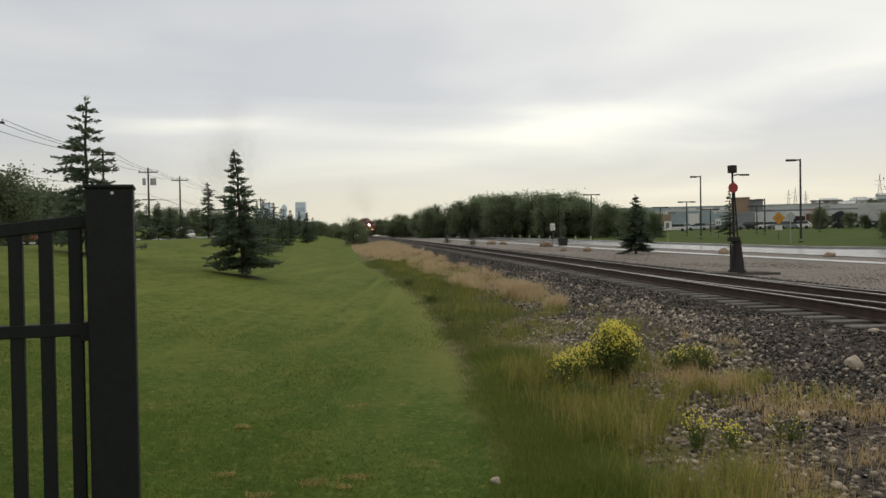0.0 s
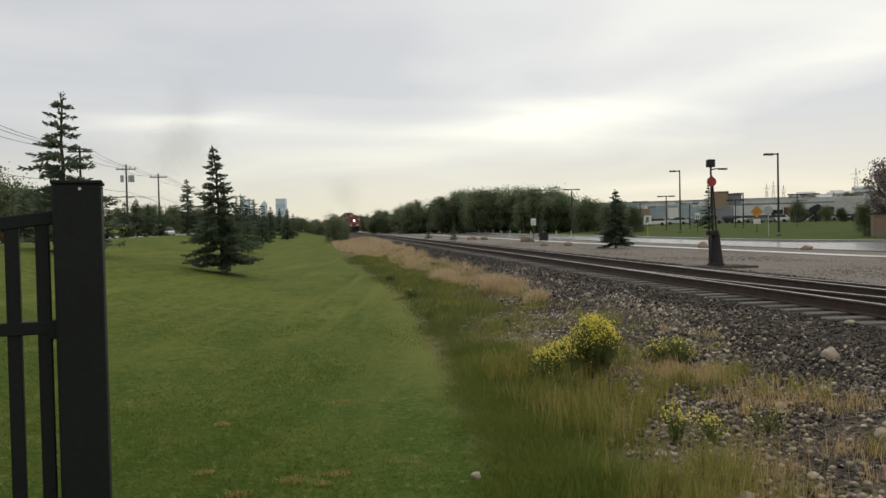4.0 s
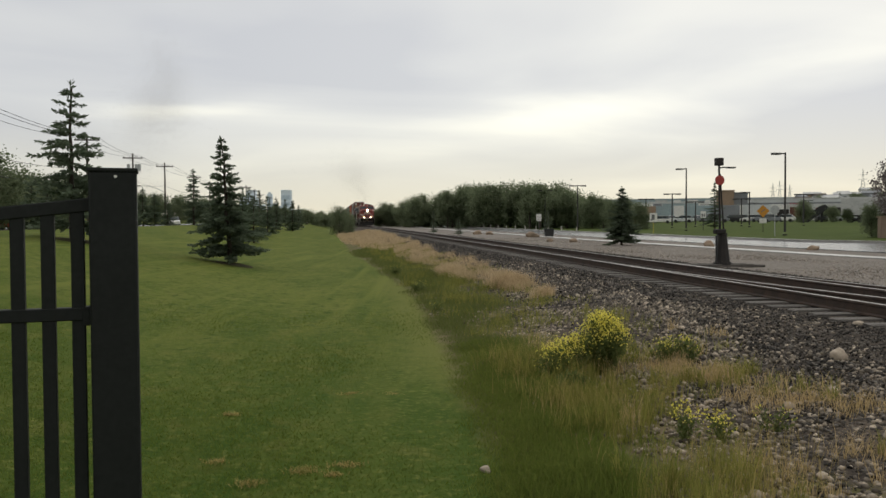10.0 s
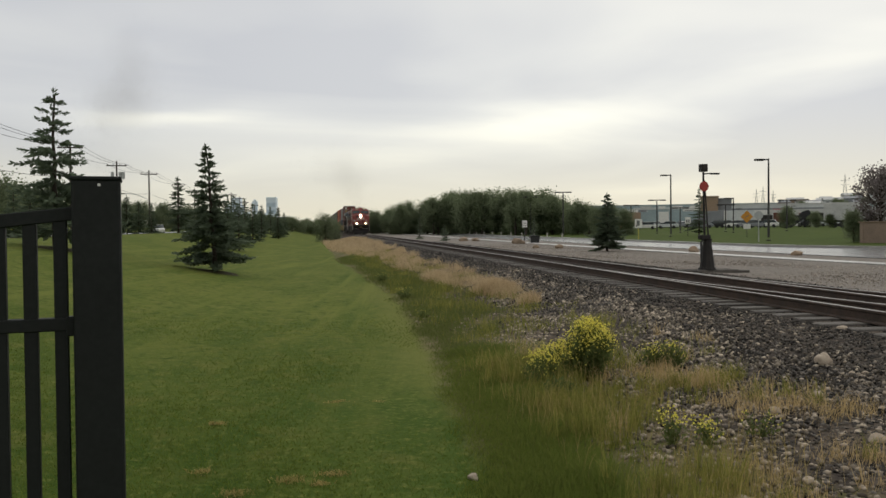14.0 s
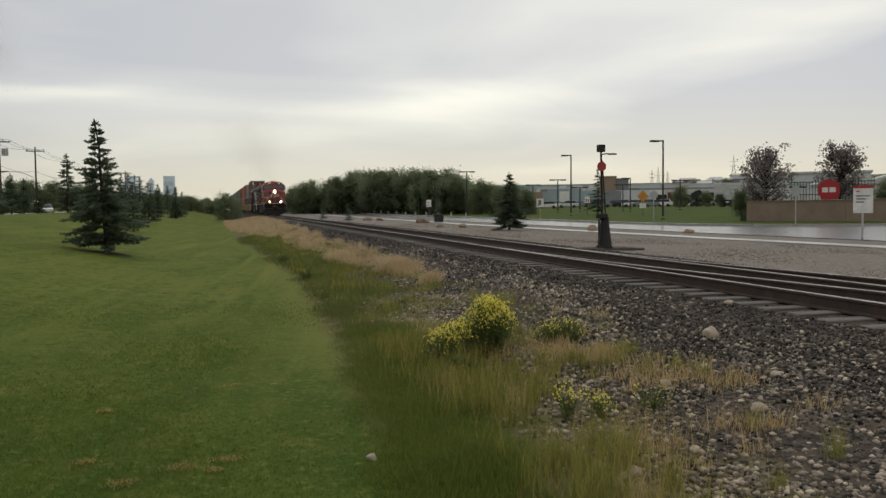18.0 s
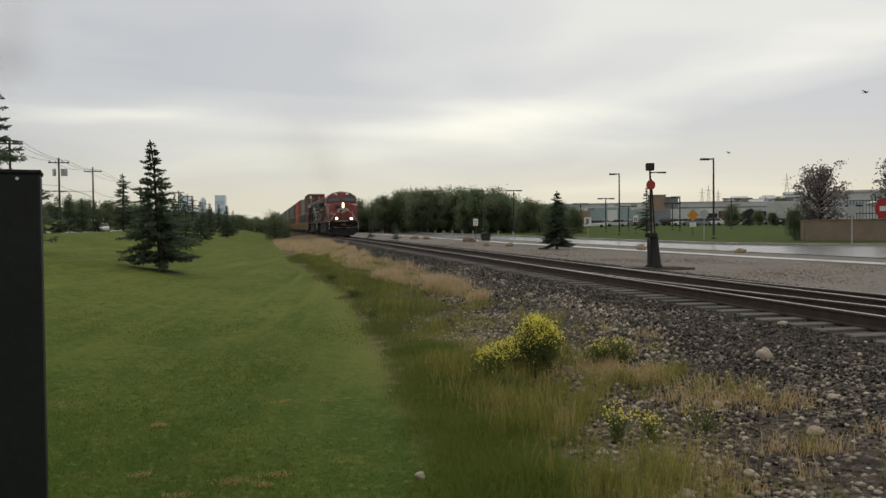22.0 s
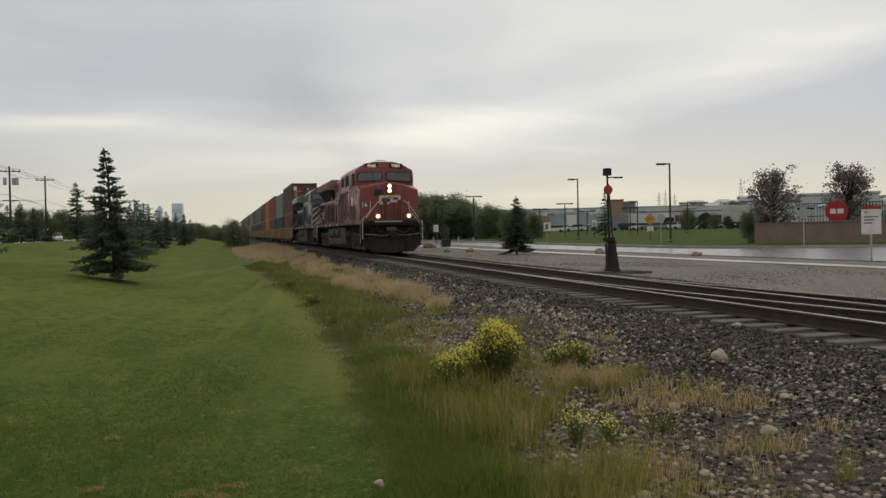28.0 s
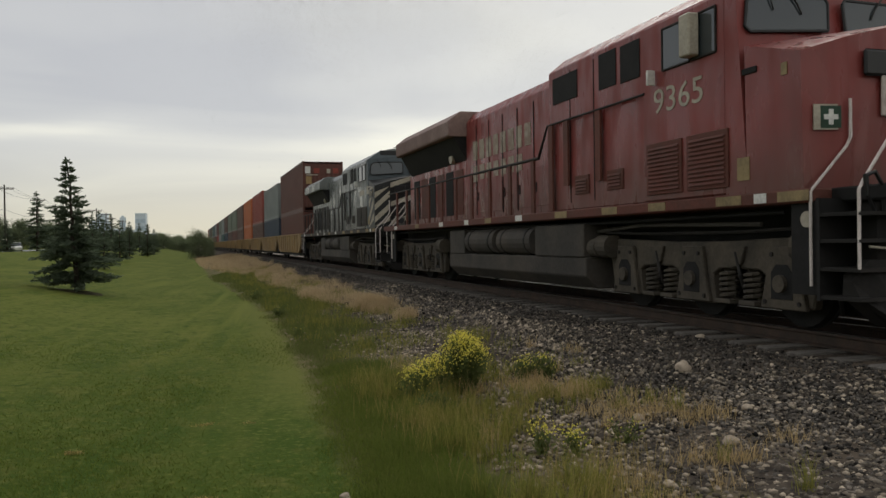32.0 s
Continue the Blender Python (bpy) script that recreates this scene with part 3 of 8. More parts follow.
M_RED = weathered("red_paint", (0.245, 0.052, 0.047), (0.195, 0.045, 0.040), (0.115, 0.064, 0.052), 2.2)
M_RED_GRIME = surf("red_paint_grimy", (0.13, 0.04, 0.028), (0.10, 0.04, 0.03), 0.9, 0.65, fine=14.0, c=(0.085, 0.055, 0.04))
M_WING = surf("dusty_red_wing", (0.26, 0.185, 0.165), (0.20, 0.13, 0.115), 0.8, 0.7, fine=12.0, c=(0.11, 0.055, 0.047))
M_TRUCK = surf("road_dust_steel", (0.098, 0.083, 0.064), (0.062, 0.054, 0.044), 1.8, 0.85, fine=20.0, c=(0.05, 0.045, 0.04))
M_TANK = surf("tank_grime", (0.075, 0.066, 0.057), (0.05, 0.046, 0.042), 1.2, 0.8, fine=16.0, c=(0.11, 0.09, 0.07))
M_UNDER = surf("underframe_black", (0.018, 0.017, 0.017), (0.012, 0.012, 0.012), 2.0, 0.8, fine=16.0)
M_CREAM = surf("cream_lettering", (0.46, 0.42, 0.34), (0.36, 0.32, 0.26), 3.0, 0.6, fine=25.0)
M_WHITE = surf("white_paint", (0.72, 0.71, 0.68), (0.6, 0.59, 0.56), 3.0, 0.5, fine=25.0)
M_YELLOW = surf("safety_patch", (0.32, 0.24, 0.12), (0.20, 0.15, 0.08), 3.0, 0.6, fine=25.0)
M_GREEN = surf("green_sign", (0.022, 0.056, 0.034), (0.018, 0.045, 0.028), 3.0, 0.5)
M_GLASS = glass("cab_glass")
M_LAMP = glow("headlight_lens", (1.0, 0.68, 0.24), 4.0)
M_FILAMENT = glow("headlight_filament", (1.0, 0.84, 0.55), 320.0)
# the reflector ring is made to glow in place of the lamps' orange halo
M_HALO = glow("headlight_halo", (1.0, 0.58, 0.18), 1.8)
M_BOARD = glow("number_glow", (1.0, 0.9, 0.6), 0.55)
M_HOSE = surf("red_hose", (0.26, 0.07, 0.04), (0.19, 0.05, 0.03), 6.0, 0.65)
M_RAILING = surf("dirty_white_rail", (0.66, 0.60, 0.57), (0.54, 0.48, 0.45), 4.0, 0.6)
M_MARK = surf("faded_white_mark", (0.56, 0.50, 0.46), (0.46, 0.40, 0.36), 3.0, 0.6, fine=20.0, c=(0.24, 0.13, 0.12))
M_PLOUGH = surf("scuffed_black_plough", (0.020, 0.018, 0.0165), (0.013, 0.012, 0.0115), 2.5, 0.8, fine=24.0, c=(0.045, 0.036, 0.03))
M_GREY = weathered("silver_grey_paint", (0.165, 0.178, 0.172), (0.12, 0.13, 0.128), (0.10, 0.088, 0.075), 2.15)
M_BLUE = surf("slate_blue_paint", (0.085, 0.105, 0.115), (0.065, 0.08, 0.09), 0.9, 0.5, fine=14.0)
M_WELL = surf("well_car_tan", (0.33, 0.22, 0.10), (0.26, 0.18, 0.09), 0.8, 0.7, fine=10.0, c=(0.16, 0.12, 0.075))
M_BARK = surf("bark", (0.07, 0.055, 0.045), (0.045, 0.038, 0.03), 8.0, 0.95, bump=0.01, fine=40.0, stretch=(1, 1, 0.3))
M_POLE = surf("pole_wood", (0.085, 0.07, 0.058), (0.06, 0.05, 0.042), 3.0, 0.9, fine=20.0, stretch=(1, 1, 0.15))
M_WIRE = surf("wire", (0.03, 0.03, 0.032), None, 3.0, 0.6)
M_SPRUCE = foliage("spruce_needles", (0.090, 0.120, 0.080), (0.172, 0.208, 0.140), through=0.45)
M_LEAF = foliage("broad_leaves", (0.120, 0.152, 0.088), (0.230, 0.265, 0.155), through=0.62)
M_PURPLE = foliage("bronze_leaves", (0.175, 0.150, 0.146), (0.265, 0.23, 0.22), through=0.5)
M_BLADE = foliage("lawn_blades", (0.070, 0.114, 0.018), (0.180, 0.208, 0.046), through=0.55)
M_TALL = foliage("tall_grass_green", (0.090, 0.122, 0.024), (0.38, 0.34, 0.095), through=0.5)
M_LUSH = foliage("lush_grass_green", (0.096, 0.142, 0.022), (0.205, 0.228, 0.058), through=0.5)
M_MEADOW = foliage("rough_meadow_green", (0.094, 0.124, 0.030), (0.180, 0.195, 0.066), through=0.5)
M_DRY = foliage("dry_grass", (0.36, 0.268, 0.145), (0.68, 0.535, 0.345), through=0.4)
M_STRAW = foliage("golden_stalks", (0.27, 0.21, 0.070), (0.50, 0.39, 0.16), through=0.4)
M_GOLD = foliage("golden_tufts", (0.36, 0.265, 0.12), (0.66, 0.50, 0.27), through=0.4)
M_SAGE = foliage("shrub_leaves", (0.075, 0.105, 0.036), (0.19, 0.215, 0.075), through=0.45)
M_BLOOM = foliage("yellow_bloom", (0.68, 0.60, 0.075), (0.95, 0.85, 0.23), through=0.4)

# ---- ground ----
rng = np.random.default_rng(7)


def build_ground():
    ps = np.unique(np.concatenate([np.array([-3000, -2000, -1200, -700, -400, -250, -170, -120, -90, -70, -62, -56, -50, -46, -40, -34, -30]),
                                   np.arange(-27, -14, 1.5), np.arange(-14, -1, 0.5), np.arange(-1, 11, 0.25), np.arange(11, 24, 1.0),
                                   np.array([26, 28, 30, 33, 36, 40, 44, 50, 58, 66, 75, 90, 110, 150, 200, 300, 400, 600, 1000, 1600, 3000.0])]))
    ss = np.unique(np.concatenate([np.array([-300, -120, -60, -35]), np.arange(-20, 40, 0.5), np.arange(40, 100, 2), np.arange(100, 320, 8),
                                   np.array([340, 380, 440, 520, 650, 800, 1100, 1600, 2400, 4000.0])]))
    P, S = np.meshgrid(ps, ss)
    Z = ground_z(P, S)
    bumps = np.array([noise.noise(Vector((p * 0.35, s * 0.22, 3.0))) for p, s in zip(P.ravel(), S.ravel())]).reshape(P.shape)
    small = np.array([noise.noise(Vector((p * 1.9, s * 1.6, 8.0))) for p, s in zip(P.ravel(), S.ravel())]).reshape(P.shape)
    off_track = (np.abs(P - 8.2) > 2.6)
    Z = Z + np.where(P < 1.8, 0.05, 0.025) * bumps * off_track * (np.abs(P) < 20) + 0.018 * small * off_track * (P > 1.0) * (P < 6)
    X = P * ACROSS.x + S * AHEAD.x
    Y = P * ACROSS.y + S * AHEAD.y
    n, m = P.shape
    idx = np.arange(n * m).reshape(n, m)
    faces = np.stack([idx[:-1, :-1], idx[:-1, 1:], idx[1:, 1:], idx[1:, :-1]], -1).reshape(-1, 4)
    pm, sm = ((P[:-1, :-1] + P[1:, 1:]) / 2).ravel(), ((S[:-1, :-1] + S[1:, 1:]) / 2).ravel()
    kind = np.full(len(pm), 4)
    kind[(pm > -60) & (pm < 11.5) & (sm < 700)] = 1
    kind[(pm >= 11.5) & (pm < 28) & (sm < 420)] = 3
    kind[(pm >= 28) & (pm < 130) & (sm < 330)] = 0
    me = link_mesh("ground", np.stack([X, Y, Z], -1).reshape(-1, 3), faces, (M_LAWN, M_COVER, M_BALLAST, M_GRAVEL, M_FAR), kind, True)
    ob_of("ground", me, None, None, "mown lawn, weedy verge, ballast and gravel", "ground", kind="structure")


build_ground()


def strip(name, near, far, lift, thick, material, label, along):
    """A paved strip between two lines across(s), with a real edge."""
    top_n = [place(near(s), s) for s in along]
    top_f = [place(far(s), s) for s in along]
    verts, faces = [], []
    for a, b in zip(top_n, top_f):
        za, zb = a.z + lift, b.z + lift
        verts += [(a.x, a.y, za - thick), (a.x, a.y, za), (b.x, b.y, zb), (b.x, b.y, zb - thick)]
    for i in range(len(along) - 1):
        o, q = 4 * i, 4 * i + 4
        faces += [(o, o + 1, q + 1, q), (o + 1, o + 2, q + 2, q + 1), (o + 2, o + 3, q + 3, q + 2)]
    return ob_of(name, link_mesh(name, verts, faces, (material,)), None, None, label, name, kind="structure")


def far_edge(s):
    return float(np.interp(s, [-40, 20, 34, 40, 42, 44, 47, 52, 61, 76, 155, 400], [130, 85, 55, 40, 35.7, 31.8, 29.8, 29.0, 28.5, 28.6, 27.5, 27.0]))


def path_edge(s):
    return float(np.interp(s, [22, 30, 40, 58], [19.6, 18.8, 18.3, 17.6]))


LONG = [-40, -20, 0, 10, 15, 20, 25, 30, 35, 38, 41, 44, 48, 52, 58, 66, 73, 80, 100, 130, 155, 200, 260, 330, 400]
strip("road", lambda s: float(np.interp(s, [20, 36, 60], [24.0, 22.8, 21.8])), far_edge, 0.03, 0.12, M_ROAD, "wide wet asphalt road shining under the grey sky", LONG)
strip("pavement", path_edge, lambda s: path_edge(s) + 1.0, 0.05, 0.12, M_WALK, "wet pale concrete path beside the gravel", LONG)
strip("kerb", far_edge, lambda s: far_edge(s) + 0.35, 0.17, 0.3, M_WALK, "pale concrete kerb along the road", LONG)

# ---- railway ----
RAIL_SHAPE = [(-0.07, 0), (0.07, 0), (0.07, 0.018), (0.012, 0.035), (0.012, 0.125), (0.036, 0.14), (0.036, 0.168), (0.028, 0.175), (-0.028, 0.175),
              (-0.036, 0.168), (-0.036, 0.14), (-0.012, 0.125), (-0.012, 0.035), (-0.07, 0.018)]
RAIL_FOOT = 0.425


def track_z(s):
    # the track dips a little towards the turnout
    return RAIL_FOOT + float(rise(s)) - 0.032 * float(np.clip((32 - s) / 16, 0, 1))


def build_rail(line, along, label):
    n = len(RAIL_SHAPE)
    verts, faces, kinds = [], [], []
    for s in along:
        p, lift = line(s)
        c = ACROSS * p + AHEAD * s
        verts += [(c.x + ACROSS.x * a, c.y + ACROSS.y * a, track_z(s) + lift + b) for a, b in RAIL_SHAPE]
    for i in range(len(along) - 1):
        for k in range(n):
            faces.append((i * n + k, i * n + (k + 1) % n, (i + 1) * n + (k + 1) % n, (i + 1) * n + k))
            kinds.append(1 if k in (6, 7, 8) else 0)
    faces += [tuple(range(n))[::-1], tuple(range((len(along) - 1) * n, len(along) * n))]
    kinds += [0, 0]
    me = link_mesh("rail", verts, faces, (M_RAIL, M_HEAD), kinds)
    return ob_of("rail", me, railway, None, label)


railway = thing("railway_track", Matrix.Identity(4), "single railway track with a turnout on dark ballast", "railway track", kind="structure")
FAR_RAIL = [-40, 0, 16, 20, 24, 28, 32, 40, 80, 160, 319, 400, 520, 640]
build_rail(lambda s: (TRACK - 0.75, 0.0), FAR_RAIL, "rusty rail with a shining head")
build_rail(lambda s: (TRACK + 0.75, 0.0), FAR_RAIL, "rusty rail with a shining head")


def diverge(s):
    x = max(0.0, 21.5 - s)
    return 0.75 * (x / 11.6) ** 2 if x < 9.9 else 0.546 + 0.11 * (x - 9.9)


TURN = [-20, -10, 0, 4, 7, 9, 10, 11, 12, 13, 14, 15, 16, 17, 18, 19, 20, 20.8]
build_rail(lambda s: (TRACK - 0.75 + diverge(s) + 0.045, -0.004), TURN, "turnout rail curving away from the main track")
build_rail(lambda s: (TRACK + 0.75 + diverge(s) + 0.08, -0.004), TURN, "turnout rail curving away from the main track")


def build_ties():
    shapes = []
    for k in range(4):
        bm = bmesh.new()
        box(bm, -1.3, 1.3, -0.115, 0.115, -0.16, 0.0, bevel=0.012)
        for v in bm.verts:
            v.co += Vector((random.uniform(-0.012, 0.012), random.uniform(-0.008, 0.008), random.uniform(-0.006, 0.004)))
        me = bpy.data.meshes.new("tie")
        bm.to_mesh(me)
        bm.free()
        me.materials.append(M_TIE)
        shapes.append(me)
    far_v, far_f = [], []
    for i in range(600):
        s = -18 + 0.56 * i
        p = TRACK - 0.1 + random.uniform(-0.05, 0.05)
        c = ACROSS * p + AHEAD * s
        stretch = 1.0 + max(0.0, diverge(s)) * 0.4
        m = Matrix.Translation((c.x, c.y, track_z(s) + 0.002)) @ Matrix.Rotation(PHI + random.uniform(-0.02, 0.02), 4, "Z")
        if stretch > 1.01:
            m = m @ Matrix.Translation((1.3 * (stretch - 1), 0, 0)) @ Matrix.Diagonal((stretch, 1, 1, 1))
        if i < 296:
            ob_of("tie", shapes[i % 4], railway, m)
        else:
            o = len(far_v)
            far_v += [m @ Vector((x, y, z)) for x in (-1.3, 1.3) for y in (-0.115, 0.115) for z in (-0.16, 0)]
            far_f += [tuple(o + k for k in f) for f in ((0, 1, 3, 2), (4, 6, 7, 5), (0, 4, 5, 1), (2, 3, 7, 6), (1, 5, 7, 3))]
    ob_of("ties", link_mesh("ties", far_v, far_f, (M_TIE,)), railway, kind="stuff")


ICO = bmesh.new()
bmesh.ops.create_icosphere(ICO, subdivisions=1, radius=1.0)
ICO.verts.ensure_lookup_table()
ICO_V = np.array([v.co[:] for v in ICO.verts])
ICO_F = np.array([[v.index for v in f.verts] for f in ICO.faces])
ICO.free()


def rock_shape(seed, rough=0.22):
    r = np.random.default_rng(seed)
    return ICO_V * (1 + r.uniform(-rough, rough, (len(ICO_V), 1))) * np.array([1.05, 0.78, 0.55])


def world_xy(p, s):
    return p * ACROSS.x + s * AHEAD.x, p * ACROSS.y + s * AHEAD.y


M_GRAVELSTONE = surf("gravel_stone", (0.31, 0.268, 0.222), (0.165, 0.143, 0.120), 6.0, 0.9, fine=40.0, island=0.6, gloss=0.1)
OCTA_V = np.array([(1, 0, 0), (-1, 0, 0), (0, 1, 0), (0, -1, 0), (0, 0, 1), (0, 0, -1.0)])
OCTA_F = np.array([(0, 2, 4), (2, 1, 4), (1, 3, 4), (3, 0, 4), (2, 0, 5), (1, 2, 5), (3, 1, 5), (0, 3, 5)])


def octa_shape(seed):
    r = np.random.default_rng(seed)
    return (OCTA_V + r.uniform(-0.35, 0.35, OCTA_V.shape)) * np.array([1.15, 0.9, 0.75])


def build_ballast():
    for n, s0, s1, pw, size0, shapes, faces in ((38000, 4.2, 15.0, 1.15, 0.0165, [rock_shape(11 + k, 0.32) for k in range(3)], ICO_F),
                                                (60000, 14.5, 75.0, 1.5, 0.022, [octa_shape(51 + k) for k in range(3)], OCTA_F)):
        s = s0 + (s1 - s0) * rng.random(n) ** pw
        p = 3.6 + 7.5 * rng.random(n)
        keep = rng.random(n) < np.clip((p - 3.5) / 1.4, 0.1, 1)
        keep &= ~((np.abs(p - 7.15) < 0.09) | (np.abs(p - 8.65) < 0.09))
        p, s = p[keep], s[keep]
        x, y = world_xy(p, s)
        size = size0 * rng.uniform(0.55, 1.35, len(p)) * np.where(rng.random(len(p)) < 0.06, 1.5, 1.0) * (1 + s / 70)
        z = ground_z(p, s) + size * 0.25 - np.where((p > 6.6) & (p < 9.2), 0.015, 0)
        third = len(p) // 3
        for k in range(3):
            sl = slice(k * third, (k + 1) * third)
            turns = free_turns(rng, third)
            by_rail = (p[sl] > 6.15 + 0.35 * rng.normal(size=third))
            for pick, stone, label in ((~by_rail, M_STONE, "grey and brown crushed ballast stones"), (by_rail, M_OILY, "dark oil-stained ballast between and beside the rails")):
                me = scatter_mesh("ballast_stones", shapes[k], faces, np.stack([x, y, z], -1)[sl][pick], size[sl][pick], turns[pick], stone)
                ob_of("ballast_stones", me, None, None, label, "ballast", kind="stuff")


def build_cobbles():
    n = 62000
    s = 3.2 + 26 * rng.random(n) ** 1.6
    p = 1.7 + 4.9 * rng.random(n) ** 0.9
    clump = np.array([noise.noise(Vector((a * 0.9, b * 0.7, 21.0))) for a, b in zip(p, s)])
    keep = rng.random(n) < np.clip(0.62 + 0.2 * (s < 7.5) + clump * 1.1 - np.clip(2.7 - p, 0, 1) * 0.75 - np.clip(p - 4.6, 0, 3) * 0.28 - 0.6 * ((s > 15.5) & (p < 3.6)), 0.03, 1)
    p, s = p[keep], s[keep]
    x, y = world_xy(p, s)
    size = 0.0056 / np.clip(rng.random(len(p)), 0.13, 1.0) ** 0.78 * (1 + s / 60)
    z = ground_z(p, s) + size * 0.18
    near = np.argsort(s - 160 * size)[:260]
    rest = np.setdiff1d(np.arange(len(p)), near)
    half = rest[s[rest] < 11]
    back = rest[s[rest] >= 11]
    for which, shape, faces in ((half, rock_shape(31, 0.2), ICO_F), (back, octa_shape(61), OCTA_F)):
        me = scatter_mesh("cobbles", shape, faces, np.stack([x, y, z], -1)[which], size[which], yaw_turns(rng.uniform(0, 6.28, len(which))), M_COBBLES, True)
        ob_of("cobbles", me, None, None, "pale rounded cobbles among the weeds", "cobbles", kind="stuff")
    # washed stones lie thick between the weeds and the ballast
    n = 40000
    s = 3.8 + 21.2 * rng.random(n) ** 1.3
    p = 2.5 + 3.2 * rng.random(n)
    gap = np.array([noise.noise(Vector((a * 0.8, b * 0.5, 41.0))) for a, b in zip(p, s)])
    ok = (gap + np.where(s < 7, 0.7, 0.42) > rng.random(n) * 0.9) & ((s > 7) | (p > stony(s) - 0.4)) & (p - 2.5 - 1.1 * (s > 15.5) > rng.random(n) * 0.9)
    wp, ws = p[ok], s[ok]
    wx, wy = world_xy(wp, ws)
    wr = 0.0085 / np.clip(rng.random(len(wp)), 0.12, 1.0) ** 0.65 * (1 + ws / 60)
    close = ws < 8
    wr = np.where(close, wr * 0.74, wr)
    for pick, shape, faces, stone in ((close, rock_shape(65, 0.26), ICO_F, M_STONE), (~close, octa_shape(64), OCTA_F, M_WASHED)):
        me = scatter_mesh("cobbles", shape, faces, np.stack([wx, wy, ground_z(wp, ws) + wr * 0.2], -1)[pick], wr[pick], yaw_turns(rng.uniform(0, 6.28, pick.sum())), stone, True)
        ob_of("cobbles", me, None, None, "washed grey and pale cobbles beside the ballast", "cobbles", kind="stuff")
    # the same verge runs on behind the camera
    n = 9000
    s, p = rng.uniform(-14, 3.4, n), rng.uniform(2.4, 6.4, n)
    bx, by = world_xy(p, s)
    bs = 0.0062 / np.clip(rng.random(n), 0.14, 1.0) ** 0.75
    me = scatter_mesh("cobbles", octa_shape(63), OCTA_F, np.stack([bx, by, ground_z(p, s) + bs * 0.2], -1), bs * 1.3, yaw_turns(rng.uniform(0, 6.28, n)), M_COBBLES, True)
    ob_of("cobbles", me, None, None, "pale rounded cobbles among the weeds", "cobbles", kind="stuff")
    shapes = []
    for k in range(5):
        me = fast_mesh("cobble", rock_shape(40 + k, 0.14), ICO_F, M_COBBLE, True)
        shapes.append(me)
    verge = thing("cobble_verge", Matrix.Identity(4), "loose pale cobbles along the ballast edge", "cobbles", kind="structure")
    spots = [(x[i], y[i], z[i], size[i]) for i in near]
    for i, (a, b, c, r) in enumerate(spots):
        m = Matrix.LocRotScale((a, b, c), Euler((0, 0, random.uniform(0, 6.28))), (r, r * random.uniform(0.7, 1.0), r * random.uniform(0.7, 1.0)))
        ob_of("cobble", shapes[i % 5], verge, m)


def build_far_gravel():
    """Coarse brown gravel beyond the track, up to the path."""
    n = 30000
    s = 10 + 55 * rng.random(n) ** 1.9
    p = 10.4 + 9.3 * rng.random(n)
    x, y = world_xy(p, s)
    size = rng.uniform(0.011, 0.025, n) * (1 + s / 80)
    z = ground_z(p, s) - size * 0.15
    me = scatter_mesh("gravel_stones", octa_shape(71), OCTA_F, np.stack([x, y, z], -1), size, free_turns(rng, n), M_GRAVELSTONE)
    ob_of("gravel_stones", me, None, None, "coarse brown landscaping gravel beside the path", "gravel", kind="stuff")


def boulder(x, y, r, flat, label, seed):
    v = standing(x, y)
    bm = bmesh.new()
    bmesh.ops.create_icosphere(bm, subdivisions=3, radius=1.0)
    for q in bm.verts:
        q.co *= 1 + 0.34 * noise.noise(q.co * 1.2 + Vector((seed, 0, 0))) + 0.08 * noise.noise(q.co * 4 + Vector((seed, 3, 0)))
        q.co = Vector((q.co.x * r, q.co.y * r * 0.8, q.co.z * r * flat))
    me = bpy.data.meshes.new("boulder")
    bm.to_mesh(me)
    bm.free()
    me.materials.append(M_TANSTONE if "tan" in label else M_PALESTONE)
    me.polygons.foreach_set("use_smooth", np.ones(len(me.polygons), bool))
    return ob_of("boulder", me, None, Matrix.Translation((v.x, v.y, v.z + r * flat * 0.45)) @ Matrix.Rotation(seed, 4, "Z"), label, "boulder")



